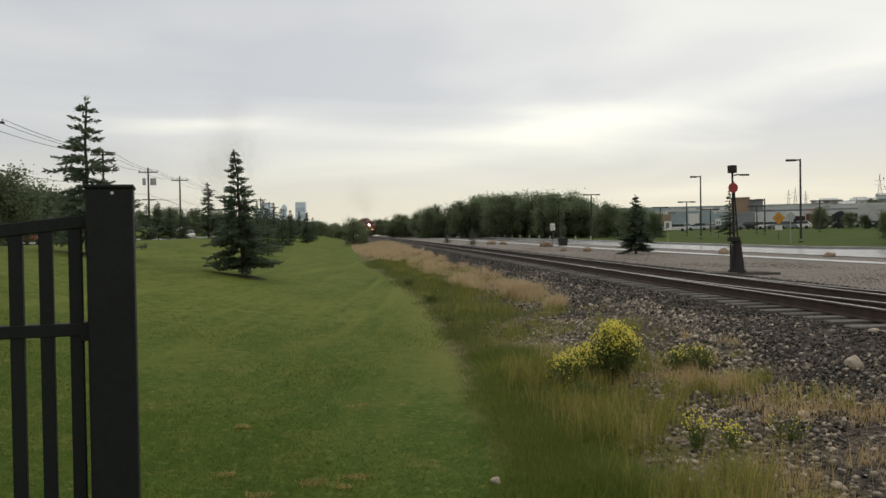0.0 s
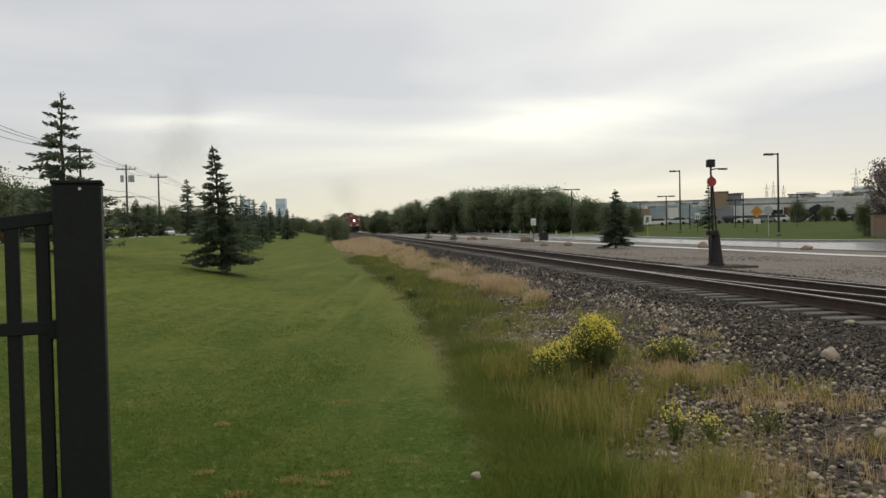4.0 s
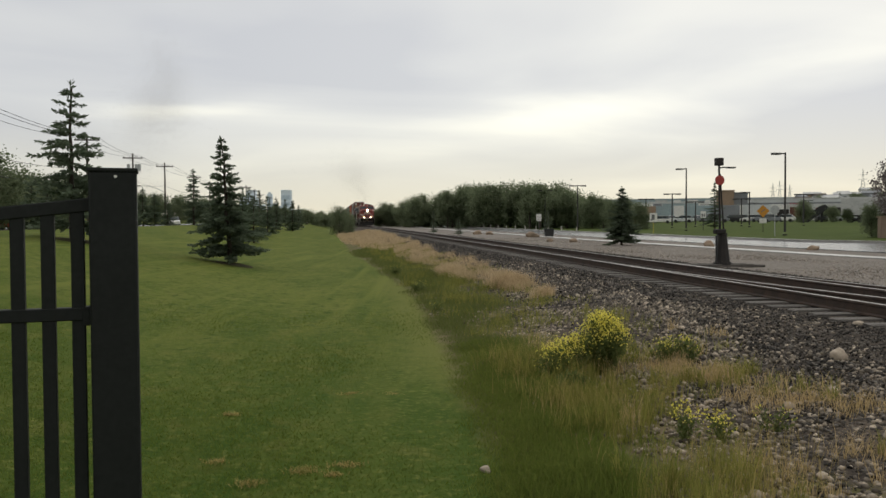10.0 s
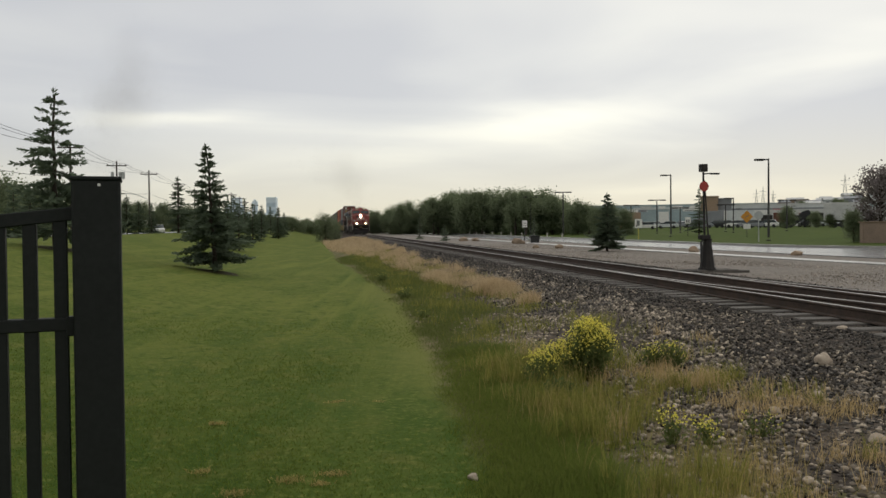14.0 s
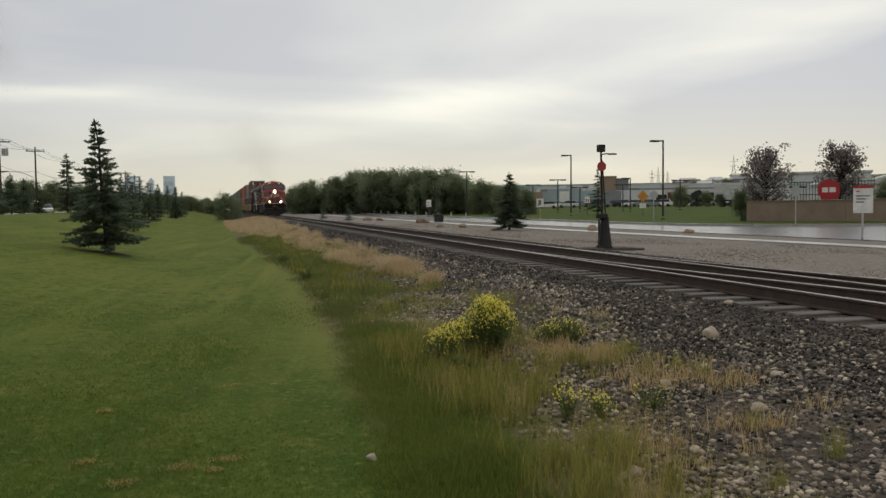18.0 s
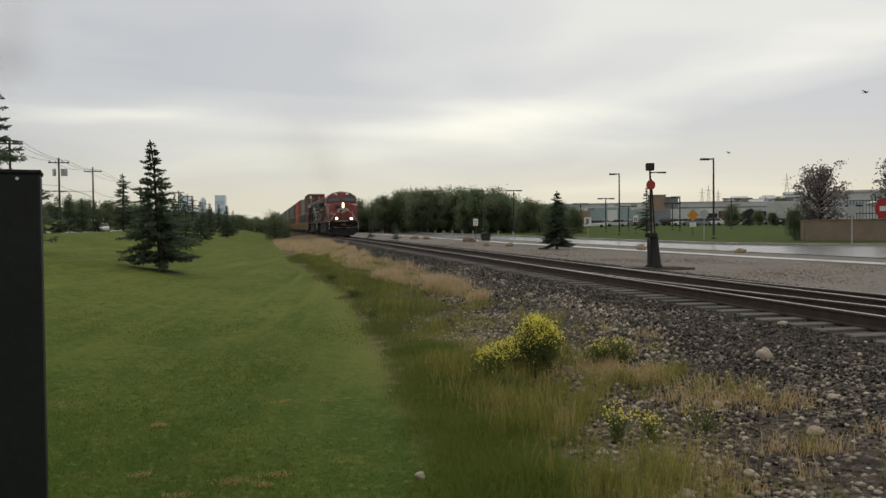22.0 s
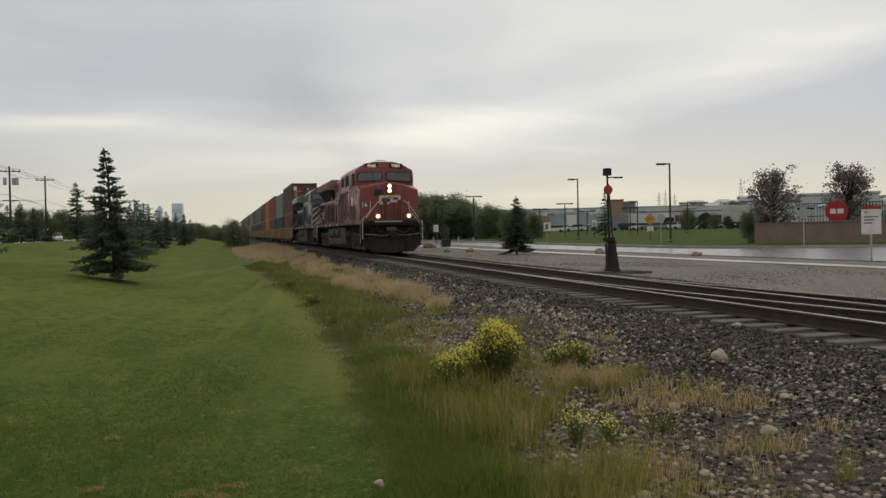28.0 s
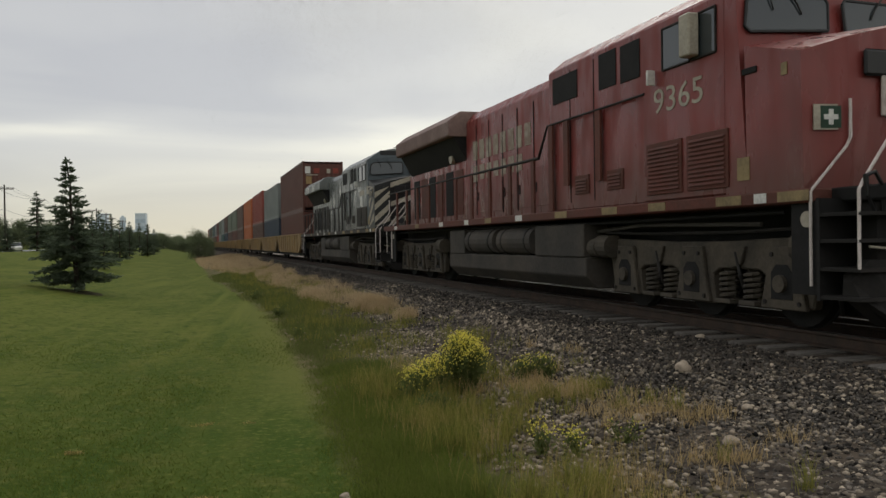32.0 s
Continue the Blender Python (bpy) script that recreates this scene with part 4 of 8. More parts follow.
# ---- the train ----
# Locomotive space: x ahead from the pilot's face, y to its left, z over the rail.
def truck(parent, cx):
    """A three-axle truck under a locomotive."""
    tr = part("truck", a_box(cx - 2.4, cx + 2.4, -0.6, 0.6, 0.16, 1.0, bevel=0.03), M_UNDER, parent, "dusty three-axle truck")
    for side in (-1, 1):
        y0, y1 = sorted((side * 0.98, side * 1.12))
        out = [(cx - 2.62, 0.98), (cx - 2.45, 1.10), (cx - 0.6, 1.04), (cx + 0.6, 1.04), (cx + 2.45, 1.10), (cx + 2.62, 0.98), (cx + 2.42, 0.72), (cx + 2.30, 0.24), (cx + 1.42, 0.22), (cx + 1.50, 0.60),
               (cx + 1.36, 0.68), (cx + 0.56, 0.68), (cx + 0.40, 0.60), (cx + 0.46, 0.20), (cx - 0.46, 0.20), (cx - 0.40, 0.60), (cx - 0.56, 0.68), (cx - 1.36, 0.68), (cx - 1.50, 0.60), (cx - 1.42, 0.22),
               (cx - 2.30, 0.24), (cx - 2.42, 0.72)]
        frame_side = part("side_frame", a_slab(out, y0, y1, bevel=0.02), M_TRUCK, tr)
        for ax in (-1.86, 0, 1.86):
            x = cx + ax
            # pedestal with its wear plate; a thin black plate paints the axle recess's shade
            part("pedestal", a_slab([(x - 0.40, 0.22), (x + 0.40, 0.22), (x + 0.30, 0.62), (x + 0.24, 0.98), (x - 0.24, 0.98), (x - 0.30, 0.62)], *sorted((side * 1.12, side * 1.19)), bevel=0.015), M_TRUCK, tr)
            part("axle_mouth", a_slab([(x - 0.19, 0.34), (x + 0.19, 0.34), (x + 0.19, 0.66), (x + 0.10, 0.76), (x - 0.10, 0.76), (x - 0.19, 0.66)], *sorted((side * 1.19, side * 1.197)), bevel=0.004), M_UNDER, tr)
            part("axle_cap", a_rod((x, side * 1.19, 0.53), (x, side * 1.25, 0.53), 0.105, 14), M_TRUCK, tr)
            bm = bmesh.new()
            for px, pz in ((-0.3, 0.30), (0.3, 0.30), (-0.17, 0.88), (0.17, 0.88)):
                rod(bm, (x + px, side * 1.19, pz), (x + px, side * 1.21, pz), 0.03, 6)
            tagged(part("bolts", bm, M_STEEL, tr), kind="stuff")
        for sx in (-1.18, 0.68, -0.68, 1.18):
            turns = [(cx + sx + 0.11 * math.cos(k * 0.785), side * 1.06 + 0.11 * math.sin(k * 0.785), 0.28 + 0.0088 * k) for k in range(45)]
            part("coil_spring", bar(turns, 0.024, 5), M_TRUCK, tr)
            part("spring_seat", a_box(cx + sx - 0.16, cx + sx + 0.16, *sorted((side * 0.94, side * 1.18)), 0.22, 0.28, bevel=0.01), M_TRUCK, tr)
        for sx in (-2.42, 2.42):
            part("brake_cylinder", a_rod((cx + sx - 0.22, side * 1.20, 0.97), (cx + sx + 0.22, side * 1.20, 0.97), 0.19, 16), M_TRUCK, tr)
        for sx in (-0.95, 0.95):
            part("brake_bracket", a_slab([(cx + sx - 0.20, 0.98), (cx + sx + 0.20, 0.98), (cx + sx + 0.10, 0.74), (cx + sx - 0.06, 0.70)], *sorted((side * 1.12, side * 1.17)), bevel=0.01), M_TRUCK, frame_side)
            part("brake_rod", bar([(cx + sx, side * 1.16, 0.9), (cx + sx + 0.12, side * 1.18, 0.6), (cx + sx + 0.1, side * 1.1, 0.42)], 0.025, 6), M_STEEL, frame_side)
        part("brake_pipe", bar([(cx - 2.5, side * 1.14, 1.2), (cx - 1.0, side * 1.16, 1.16), (cx + 1.0, side * 1.16, 1.16), (cx + 2.5, side * 1.14, 1.2)], 0.022, 6), M_STEEL, tr)
        part("sand_hose", bar([(cx + 2.45, side * 1.1, 1.3), (cx + 2.62, side * 1.12, 0.8), (cx + 2.52, side * 0.9, 0.2)], 0.022, 6), M_UNDER, tr)
    return tr


def wheelset(parent, x, radius):
    bm = bmesh.new()
    rod(bm, (0, -0.72, 0), (0, 0.72, 0), 0.09, 10)
    for side in (-1, 1):
        rod(bm, (0, side * 0.68, 0), (0, side * 0.80, 0), radius, 24)
        rod(bm, (0, side * 0.66, 0), (0, side * 0.69, 0), radius + 0.028, 24)
        for a in range(5):
            c, s = math.cos(a * 1.2566), math.sin(a * 1.2566)
            rod(bm, (c * radius * 0.6, side * 0.79, s * radius * 0.6), (c * radius * 0.6, side * 0.812, s * radius * 0.6), 0.06, 8)
    ob = part("wheelset", bm, M_UNDER, parent, "pair of steel wheels on an axle", m=pose(x, 0, radius))
    WHEELS.append((ob, radius))
    return ob


WHEELS = []


def louvre(parent, x0, x1, z0, z1, y, side, material):
    fr = part("louvred_door", a_box(x0, x1, *sorted((y, y + side * 0.025)), z0, z1, bevel=0.006), material, parent)
    n = max(3, int((z1 - z0 - 0.1) / 0.055))
    bm = bmesh.new()
    for k in range(n):
        z = z0 + 0.05 + (z1 - z0 - 0.1) * (k + 0.5) / n
        slab(bm, [(y + side * 0.024, z - 0.016), (y + side * 0.05, z - 0.02), (y + side * 0.03, z + 0.014)], x0 + 0.06, x1 - 0.06, "x")
    part("louvre_slats", bm, M_UNDER if material is M_UNDER else material, fr)


def locomotive(m, paint, grime, roof, nose_paint, lettered):
    red = lettered
    lo = thing("locomotive", m, "grimy red diesel freight locomotive with lit headlights" if red else "grey diesel locomotive with black and cream striped nose",
               "locomotive", "the train")
    # frame and walkway
    sill = part("frame", a_box(-21.3, -0.95, -1.53, 1.53, 1.46, 1.62, bevel=0.02), grime, lo)
    for side in (-1, 1):
        for k, (x, w, mt) in enumerate([(-1.2, 0.5, M_YELLOW), (-1.75, 0.22, M_WHITE), (-2.35, 0.5, M_YELLOW), (-4.0, 0.45, M_YELLOW), (-5.4, 0.5, M_YELLOW), (-7.2, 0.5, M_YELLOW),
                                        (-9.2, 0.35, M_WHITE), (-11.0, 0.4, M_YELLOW), (-12.5, 0.3, M_WHITE), (-14.6, 0.35, M_WHITE), (-17.0, 0.4, M_YELLOW), (-19.6, 0.35, M_WHITE)]):
            part("reflector", a_box(x - w / 2, x + w / 2, *sorted((side * 1.53, side * 1.537)), 1.485, 1.60), mt, sill)
    part("underframe", a_box(-20.9, -1.3, -0.75, 0.75, 0.9, 1.46), M_UNDER, lo)
    # cab, with the chamfered roof
    cab_out = [(-1.5, 1.62), (1.5, 1.62), (1.5, 4.18), (0.98, 4.53), (0.45, 4.64), (-0.45, 4.64), (-0.98, 4.53), (-1.5, 4.18)]
    cab = part("cab", a_slab(cab_out, -4.4, -2.42, "x", bevel=0.03), paint, lo)
    bm = bmesh.new()
    # sloped windscreen wall between nose and roof
    ring0 = [(-1.5, 1.62), (1.5, 1.62), (1.5, 4.18), (0.98, 4.53), (-0.98, 4.53), (-1.5, 4.18)]
    back = [bm.verts.new((-2.43, a, b)) for a, b in ring0]
    front = [bm.verts.new((-2.0 if b < 3.4 else (-2.22 if b < 4.3 else -2.36), a * (1 if b < 4.3 else 0.98), b if b < 4.3 else b - 0.02)) for a, b in ring0]
    bm.faces.new(front)
    for i in range(6):
        bm.faces.new((back[i], back[(i + 1) % 6], front[(i + 1) % 6], front[i]))
    bmesh.ops.recalc_face_normals(bm, faces=bm.faces[:])
    part("windscreen_wall", bm, M_BLUE if not red else paint, cab)
    for side in (-1, 1):
        # windscreens lie on the sloped wall
        bm = bmesh.new()
        pts = [(side * 0.14, 3.69), (side * 1.34, 3.61), (side * 1.41, 3.67), (side * 1.36, 4.00), (side * 1.24, 4.08), (side * 0.16, 4.10), (side * 0.12, 4.04)]

        def on_wall(y, z, d):
            u = (z - 1.62) / (4.18 - 1.62)
            return (-2.0 - 0.22 * u + d, y, z)
        f0 = [bm.verts.new(on_wall(a, b, 0.0)) for a, b in pts]
        f1 = [bm.verts.new(on_wall(a, b, 0.035)) for a, b in pts]
        bm.faces.new(f1)
        for i in range(len(pts)):
            bm.faces.new((f0[i], f0[(i + 1) % len(pts)], f1[(i + 1) % len(pts)], f1[i]))
        bmesh.ops.recalc_face_normals(bm, faces=bm.faces[:])
        ws = part("windscreen", bm, M_GLASS, cab, "dark windscreen pane")
        bm = bmesh.new()
        for i in range(len(pts)):
            rod(bm, on_wall(*pts[i], 0.03), on_wall(*pts[(i + 1) % len(pts)], 0.03), 0.022, 6)
        part("window_gasket", bm, M_BLACK, ws)
        wip = bar([on_wall(side * 0.75, 4.16, 0.06), on_wall(side * 0.62, 4.0, 0.06), on_wall(side * 0.55, 3.87, 0.05)], 0.012, 6)
        part("wiper", wip, M_BLACK, ws)
        part("wiper", bar([on_wall(side * 1.12, 4.16, 0.06), on_wall(side * 1.02, 4.02, 0.06), on_wall(side * 0.98, 3.9, 0.05)], 0.010, 6), M_BLACK, ws)
        # number boards
        nb = part("number_board", a_box(-2.42, -2.30, *sorted((side * 0.28, side * 0.98)), 4.29, 4.55, bevel=0.02), M_BLACK, cab, "black number board")
        if red:
            words("road_number", "9365", 0.21, M_BOARD, nb, Matrix.Translation((-2.292, side * 0.63, 4.42)) @ Euler((radians(90), 0, radians(90))).to_matrix().to_4x4(), "lit numerals")
        # side windows
        y = side * 1.5
        for x0, x1, mt in ((-3.12, -2.60, M_GLASS), (-3.84, -3.18, M_GLASS)):
            wf = part("side_window", a_box(x0, x1, *sorted((y, y + side * 0.012)), 3.46, 4.04), mt, cab)
            bm = bmesh.new()
            for (a0, b0), (a1, b1) in zip(((x0, 3.46), (x1, 3.46), (x1, 4.04), (x0, 4.04)), ((x1, 3.46), (x1, 4.04), (x0, 4.04), (x0, 3.46))):
                rod(bm, (a0, y + side * 0.012, b0), (a1, y + side * 0.012, b1), 0.018, 6)
            part("window_trim", bm, M_STEEL if red else M_BLACK, wf)
        if red:
            part("sun_shade", a_box(-3.16, -2.92, *sorted((y + side * 0.03, y + side * 0.2)), 3.48, 4.04, bevel=0.02), M_CREAM, cab, "pale folding wind deflector")
        part("mirror", a_box(-4.05, -4.01, *sorted((y + side * 0.02, y + side * 0.16)), 3.28, 3.5, bevel=0.01), M_WHITE, cab)
        louvre(cab, -4.28, -3.38, 1.72, 2.46, y, side, grime)
        louvre(cab, -3.26, -2.36, 1.72, 2.46, y, side, grime)
        part("data_plate", a_box(-2.2, -1.97, *sorted((y, y + side * 0.01)), 1.78, 2.06), M_YELLOW, cab)
        part("marker_plate", a_box(-1.40, -1.30, *sorted((y, y + side * 0.01)), 2.92, 3.06), M_YELLOW, cab)
        bm = bmesh.new()
        box(bm, -2.08, -1.82, *sorted((y, y + side * 0.02)), 3.05, 3.12)
        part("grab_slot", bm, M_UNDER, cab)
        if red:
            face = Euler((radians(90), 0, 0 if side < 0 else radians(180))).to_matrix().to_4x4()
            words("road_number", "9365", 0.46, M_CREAM, cab, Matrix.Translation((-3.48, y + side * 0.006, 3.03)) @ face @ Matrix.Diagonal((1.36, 1.08, 1, 1)), "cream numerals")
        else:
            part("number_bar", a_box(-3.7, -2.9, *sorted((y, y + side * 0.008)), 2.9, 3.1), M_CREAM, cab)
    part("roof_antenna", bar([(-3.0, -0.25, 4.62), (-3.0, -0.25, 4.74), (-3.0, 0.25, 4.74), (-3.0, 0.25, 4.62)], 0.014, 6), M_BLACK, cab)
    part("air_horn", a_box(-4.3, -4.05, -0.2, 0.2, 4.62, 4.72, bevel=0.02), M_STEEL, cab)
    # nose
    bm = bmesh.new()
    low = [(-2.02, -1.5), (-1.06, -1.5), (-0.95, -0.95), (-0.95, 0.95), (-1.06, 1.5), (-2.02, 1.5)]
    lo_v = [bm.verts.new((x, y, 1.62)) for x, y in low]
    hi_z = (3.40, 3.14, 3.30, 3.30, 3.14, 3.40)
    hi_v = [bm.verts.new((x - 0.03, y, z)) for (x, y), z in zip(low, hi_z)]
    ridge_f, ridge_b = bm.verts.new((-1.0, 0, 3.52)), bm.verts.new((-2.02, 0, 3.52))
    bm.faces.new(lo_v[::-1])
    for i in (0, 1, 3, 4):
        bm.faces.new((lo_v[i], lo_v[i + 1], hi_v[i + 1], hi_v[i]))
    bm.faces.new((lo_v[2], lo_v[3], hi_v[3], ridge_f, hi_v[2]))
    bm.faces.new((hi_v[0], hi_v[1], hi_v[2]))
    bm.faces.new((hi_v[0], hi_v[2], ridge_f, ridge_b))
    bm.faces.new((hi_v[5], ridge_b, ridge_f, hi_v[3]))
    bm.faces.new((hi_v[5], hi_v[3], hi_v[4]))
    bmesh.ops.recalc_face_normals(bm, faces=bm.faces[:])
    nose = part("nose", bm, nose_paint, lo)
    part("nose_door", a_box(-0.955, -0.915, 0.25, 0.85, 1.68, 3.0, bevel=0.012), nose_paint, nose)
    part("nose_window", a_box(-0.95, -0.90, -0.78, -0.34, 2.86, 3.16, bevel=0.03), M_BLACK, nose)
    lamp_box = part("headlight_box", a_box(-0.98, -0.86, -0.17, 0.17, 2.96, 3.46, bevel=0.03), nose_paint if red else M_BLACK, nose)
    for z in (3.10, 3.32):
        part("reflector", a_rod((-0.865, 0, z), (-0.850, 0, z), 0.096, 16), M_HALO if red else M_STEEL, lamp_box)
        hl = part("headlight", a_rod((-0.852, 0, z), (-0.838, 0, z), 0.078, 16), M_LAMP if red else M_GLASS, lamp_box, "lit headlight" if red else "")
        if red:
            part("filament", a_rod((-0.839, 0, z), (-0.834, 0, z), 0.05, 12), M_FILAMENT, hl)
    if red:
        # white shapes in place of the railway's mark
        part("mark_block", a_box(-0.95, -0.915, -0.53, 0.0, 2.42, 2.88, bevel=0.01), M_MARK, nose)
        part("mark_block", a_box(-0.95, -0.908, 0.03, 0.56, 2.52, 2.88, bevel=0.01), M_MARK, nose)
        part("mark_field", a_box(-0.92, -0.910, -0.40, -0.0, 2.56, 2.74), M_RED_GRIME, nose)
        part("mark_field", a_box(-0.92, -0.903, 0.16, 0.43, 2.65, 2.76), M_RED_GRIME, nose)
    for side in (-1, 1):
        # first-aid plate on the angled nose corner
        fx, fy = -1.010, side * 1.245
        m_pl = Matrix.Translation((fx + 0.012, fy + side * 0.003, 2.40)) @ Matrix.Rotation(side * math.atan2(0.11, 0.55), 4, "Z")
        if red and side < 0:
            pl = part("safety_plate", a_box(-0.012, 0.010, -0.14, 0.14, -0.14, 0.14), M_CREAM, nose, "dark green plate with a white cross and a pale rim", m=m_pl)
            part("green_field", a_box(0.008, 0.0135, -0.122, 0.122, -0.122, 0.122), M_GREEN, pl)
            bm = bmesh.new()
            box(bm, 0.012, 0.017, -0.085, 0.085, -0.028, 0.028)
            box(bm, 0.0122, 0.0172, -0.028, 0.028, -0.085, 0.085)
            part("white_cross", bm, M_WHITE, pl)
        # ditch lights
        dl = part("ditch_light", a_box(-0.24, -0.04, *sorted((side * 0.63, side * 0.91)), 1.62, 1.98, bevel=0.03), paint, lo)
        part("reflector", a_rod((-0.045, side * 0.77, 1.84), (-0.030, side * 0.77, 1.84), 0.10, 16), M_HALO if red else M_STEEL, dl)
        ln = part("lens", a_rod((-0.032, side * 0.77, 1.84), (-0.018, side * 0.77, 1.84), 0.082, 16), M_LAMP if red else M_GLASS, dl)
        if red:
            part("filament", a_rod((-0.019, side * 0.77, 1.84), (-0.014, side * 0.77, 1.84), 0.035, 12), M_FILAMENT, ln)
        # collision posts before the nose
        part("door_post", a_box(-0.34, -0.20, *sorted((side * 0.36 - 0.09, side * 0.36 + 0.09)), 1.62, 2.62, bevel=0.02), M_RED_GRIME if red else M_BLACK, lo)
    # front platform, pilot and plough
    part("front_platform", a_box(-0.98, -0.16, -1.22, 1.22, 1.46, 1.62, bevel=0.02), M_UNDER, lo)
    part("anticlimber", a_box(-0.16, -0.05, -1.1, 1.1, 1.40, 1.615, bevel=0.02), M_PLOUGH, lo)
    part("deck_edge", a_box(-0.05, -0.035, -0.95, 0.45, 1.555, 1.612, bevel=0.004), M_CREAM, lo, "worn pale deck edge")
    part("pilot", a_slab([(-1.15, 1.46), (1.15, 1.46), (1.15, 0.75), (1.4, 0.70), (1.42, 0.45), (1.0, 0.14), (-1.0, 0.14), (-1.42, 0.45), (-1.4, 0.70), (-1.15, 0.75)],
                         -0.62, -0.38, "x", bevel=0.02), M_PLOUGH, lo)
    bm = bmesh.new()
    top = [(-0.42, -1.46, 0.62), (-0.36, -1.3, 0.84), (-0.30, 0, 0.84), (-0.36, 1.3, 0.84), (-0.42, 1.46, 0.62)]
    bot = [(-0.34, -1.44, 0.46), (-0.14, -0.98, 0.12), (0.04, 0, 0.10), (-0.14, 0.98, 0.12), (-0.34, 1.44, 0.46)]
    tv, bv = [bm.verts.new(p) for p in top], [bm.verts.new(p) for p in bot]
    tv2, bv2 = [bm.verts.new((x - 0.12, y, z)) for x, y, z in top], [bm.verts.new((x - 0.12, y, z)) for x, y, z in bot]
    for i in range(4):
        bm.faces.new((tv[i], bv[i], bv[i + 1], tv[i + 1]))
        bm.faces.new((tv2[i], tv2[i + 1], bv2[i + 1], bv2[i]))
        bm.faces.new((bv[i], bv2[i], bv2[i + 1], bv[i + 1]))
        bm.faces.new((tv[i], tv[i + 1], tv2[i + 1], tv2[i]))
    bm.faces.new((tv[0], tv2[0], bv2[0], bv[0]))
    bm.faces.new((tv[4], bv[4], bv2[4], tv2[4]))
    bmesh.ops.recalc_face_normals(bm, faces=bm.faces[:])
    part("snow_plough", bm, M_PLOUGH, lo, "scuffed dark steel plough")
    bm = bmesh.new()
    box(bm, -0.5, 0.05, -0.12, 0.12, 0.82, 1.02, bevel=0.02)
    box(bm, 0.0, 0.22, -0.2, 0.1, 0.76, 1.08, bevel=0.04)
    part("coupler", bm, M_PLOUGH, lo)
    for a, b in ((-0.80, 0.08), (0.10, 0.95)):
        pts = [(-0.24, a + (b - a) * u, 1.34 - (0.46 if a < 0 else 0.30) * math.sin(math.pi * u)) for u in np.linspace(0, 1, 13)]
        part("air_hose", bar(pts, 0.018, 6), M_HOSE if red else M_BLACK, lo, "red air hose" if red else "")
    part("cut_lever", bar([(-0.3, -1.35, 0.98), (-0.26, -0.5, 0.9), (-0.26, -0.2, 0.95)], 0.014, 6), M_CREAM, lo)
    part("cut_lever", bar([(-0.3, 1.35, 0.98), (-0.26, 0.5, 0.9), (-0.26, 0.2, 0.95)], 0.014, 6), M_CREAM, lo)
    part("plate", a_box(-0.34, -0.325, -0.3, 0.2, 1.16, 1.32), M_YELLOW, lo)
    # pilot fittings: hose clusters, draft pocket, plough ribs and corner grab irons
    part("draft_pocket", a_box(-0.36, -0.30, -0.32, 0.32, 0.72, 1.12, bevel=0.02), M_UNDER, lo)
    for side in (-1, 1):
        for k, y in enumerate((0.50, 0.60, 0.70, 0.98)):
            pts = [(-0.32, side * y, 1.30), (-0.22, side * (y + 0.02), 1.22), (-0.20, side * (y - 0.05 + 0.04 * k), 0.86 - 0.05 * k)]
            part("control_hose", bar(pts, 0.018, 6), M_UNDER, lo)
        part("grab_iron", bar([(-0.33, side * 1.05, 1.36), (-0.27, side * 1.05, 1.36), (-0.27, side * 1.05, 0.95), (-0.33, side * 1.05, 0.95)], 0.014, 6), M_STEEL, lo)
        part("grab_loop", bar([(-0.3, side * 1.16, 1.34), (-0.27, side * 1.2, 1.6), (-0.27, side * 1.3, 1.74), (-0.27, side * 1.42, 1.7), (-0.27, side * 1.4, 1.5), (-0.3, side * 1.26, 1.3)], 0.02, 6), M_BLACK, lo)
        for y in (0.28, 0.66):
            part("plough_rib", a_slab([(-0.36, 0.80), (-0.295, 0.80), (0.0, 0.16), (-0.14, 0.16)], side * y - 0.010, side * y + 0.010), M_PLOUGH, lo)
    # steps at the four corners
    for end in (0, 1):
        for side in (-1, 1):
            x0 = -0.26 if end == 0 else -21.0
            dx = -1 if end == 0 else 1
            st = part("step_well", a_box(*sorted((x0 + dx * 0.55, x0 + dx * 0.60)), *sorted((side * 0.95, side * 1.52)), 0.40, 1.5), M_UNDER, lo)
            part("side_panel", a_box(*sorted((x0 + dx * 0.60, x0 + dx * 1.05)), *sorted((side * 1.40, side * 1.46)), 0.45, 1.48), M_UNDER, st)
            part("marker_disc", a_rod((x0 + dx * 0.8, side * 1.46, 1.28), (x0 + dx * 0.8, side * 1.475, 1.28), 0.09, 14), M_CREAM, st)
            for k, z in enumerate((0.42, 0.72, 1.02, 1.30)):
                part("step", a_box(*sorted((x0, x0 + dx * 0.55)), *sorted((side * (1.02 + 0.0 * k), side * 1.50)), z, z + 0.04), M_STEEL, st)
                part("step_edge", a_box(*sorted((x0, x0 + dx * 0.55)), *sorted((side * 1.50, side * 1.515)), z, z + 0.03), M_PLOUGH, st)
            y = side * 1.50
            part("handrail", bar([(x0 + dx * 0.02, y, 0.75), (x0 + dx * 0.02, y, 1.56), (x0 + dx * 0.06, side * 1.40, 1.66), (x0 + dx * 0.08, side * 0.74, 2.50), (x0 + dx * 0.12, side * 0.58, 2.60)], 0.018, 8), M_RAILING, lo, "dirty white handrail")
            part("handrail", bar([(x0 + dx * 0.70, y, 0.55), (x0 + dx * 0.70, y, 1.58), (x0 + dx * 0.68, side * 1.02, 2.08), (x0 + dx * 0.66, side * 0.98, 2.18), (x0 + dx * 0.66, side * 0.98, 2.60)], 0.018, 8), M_RAILING, lo, "dirty white handrail")
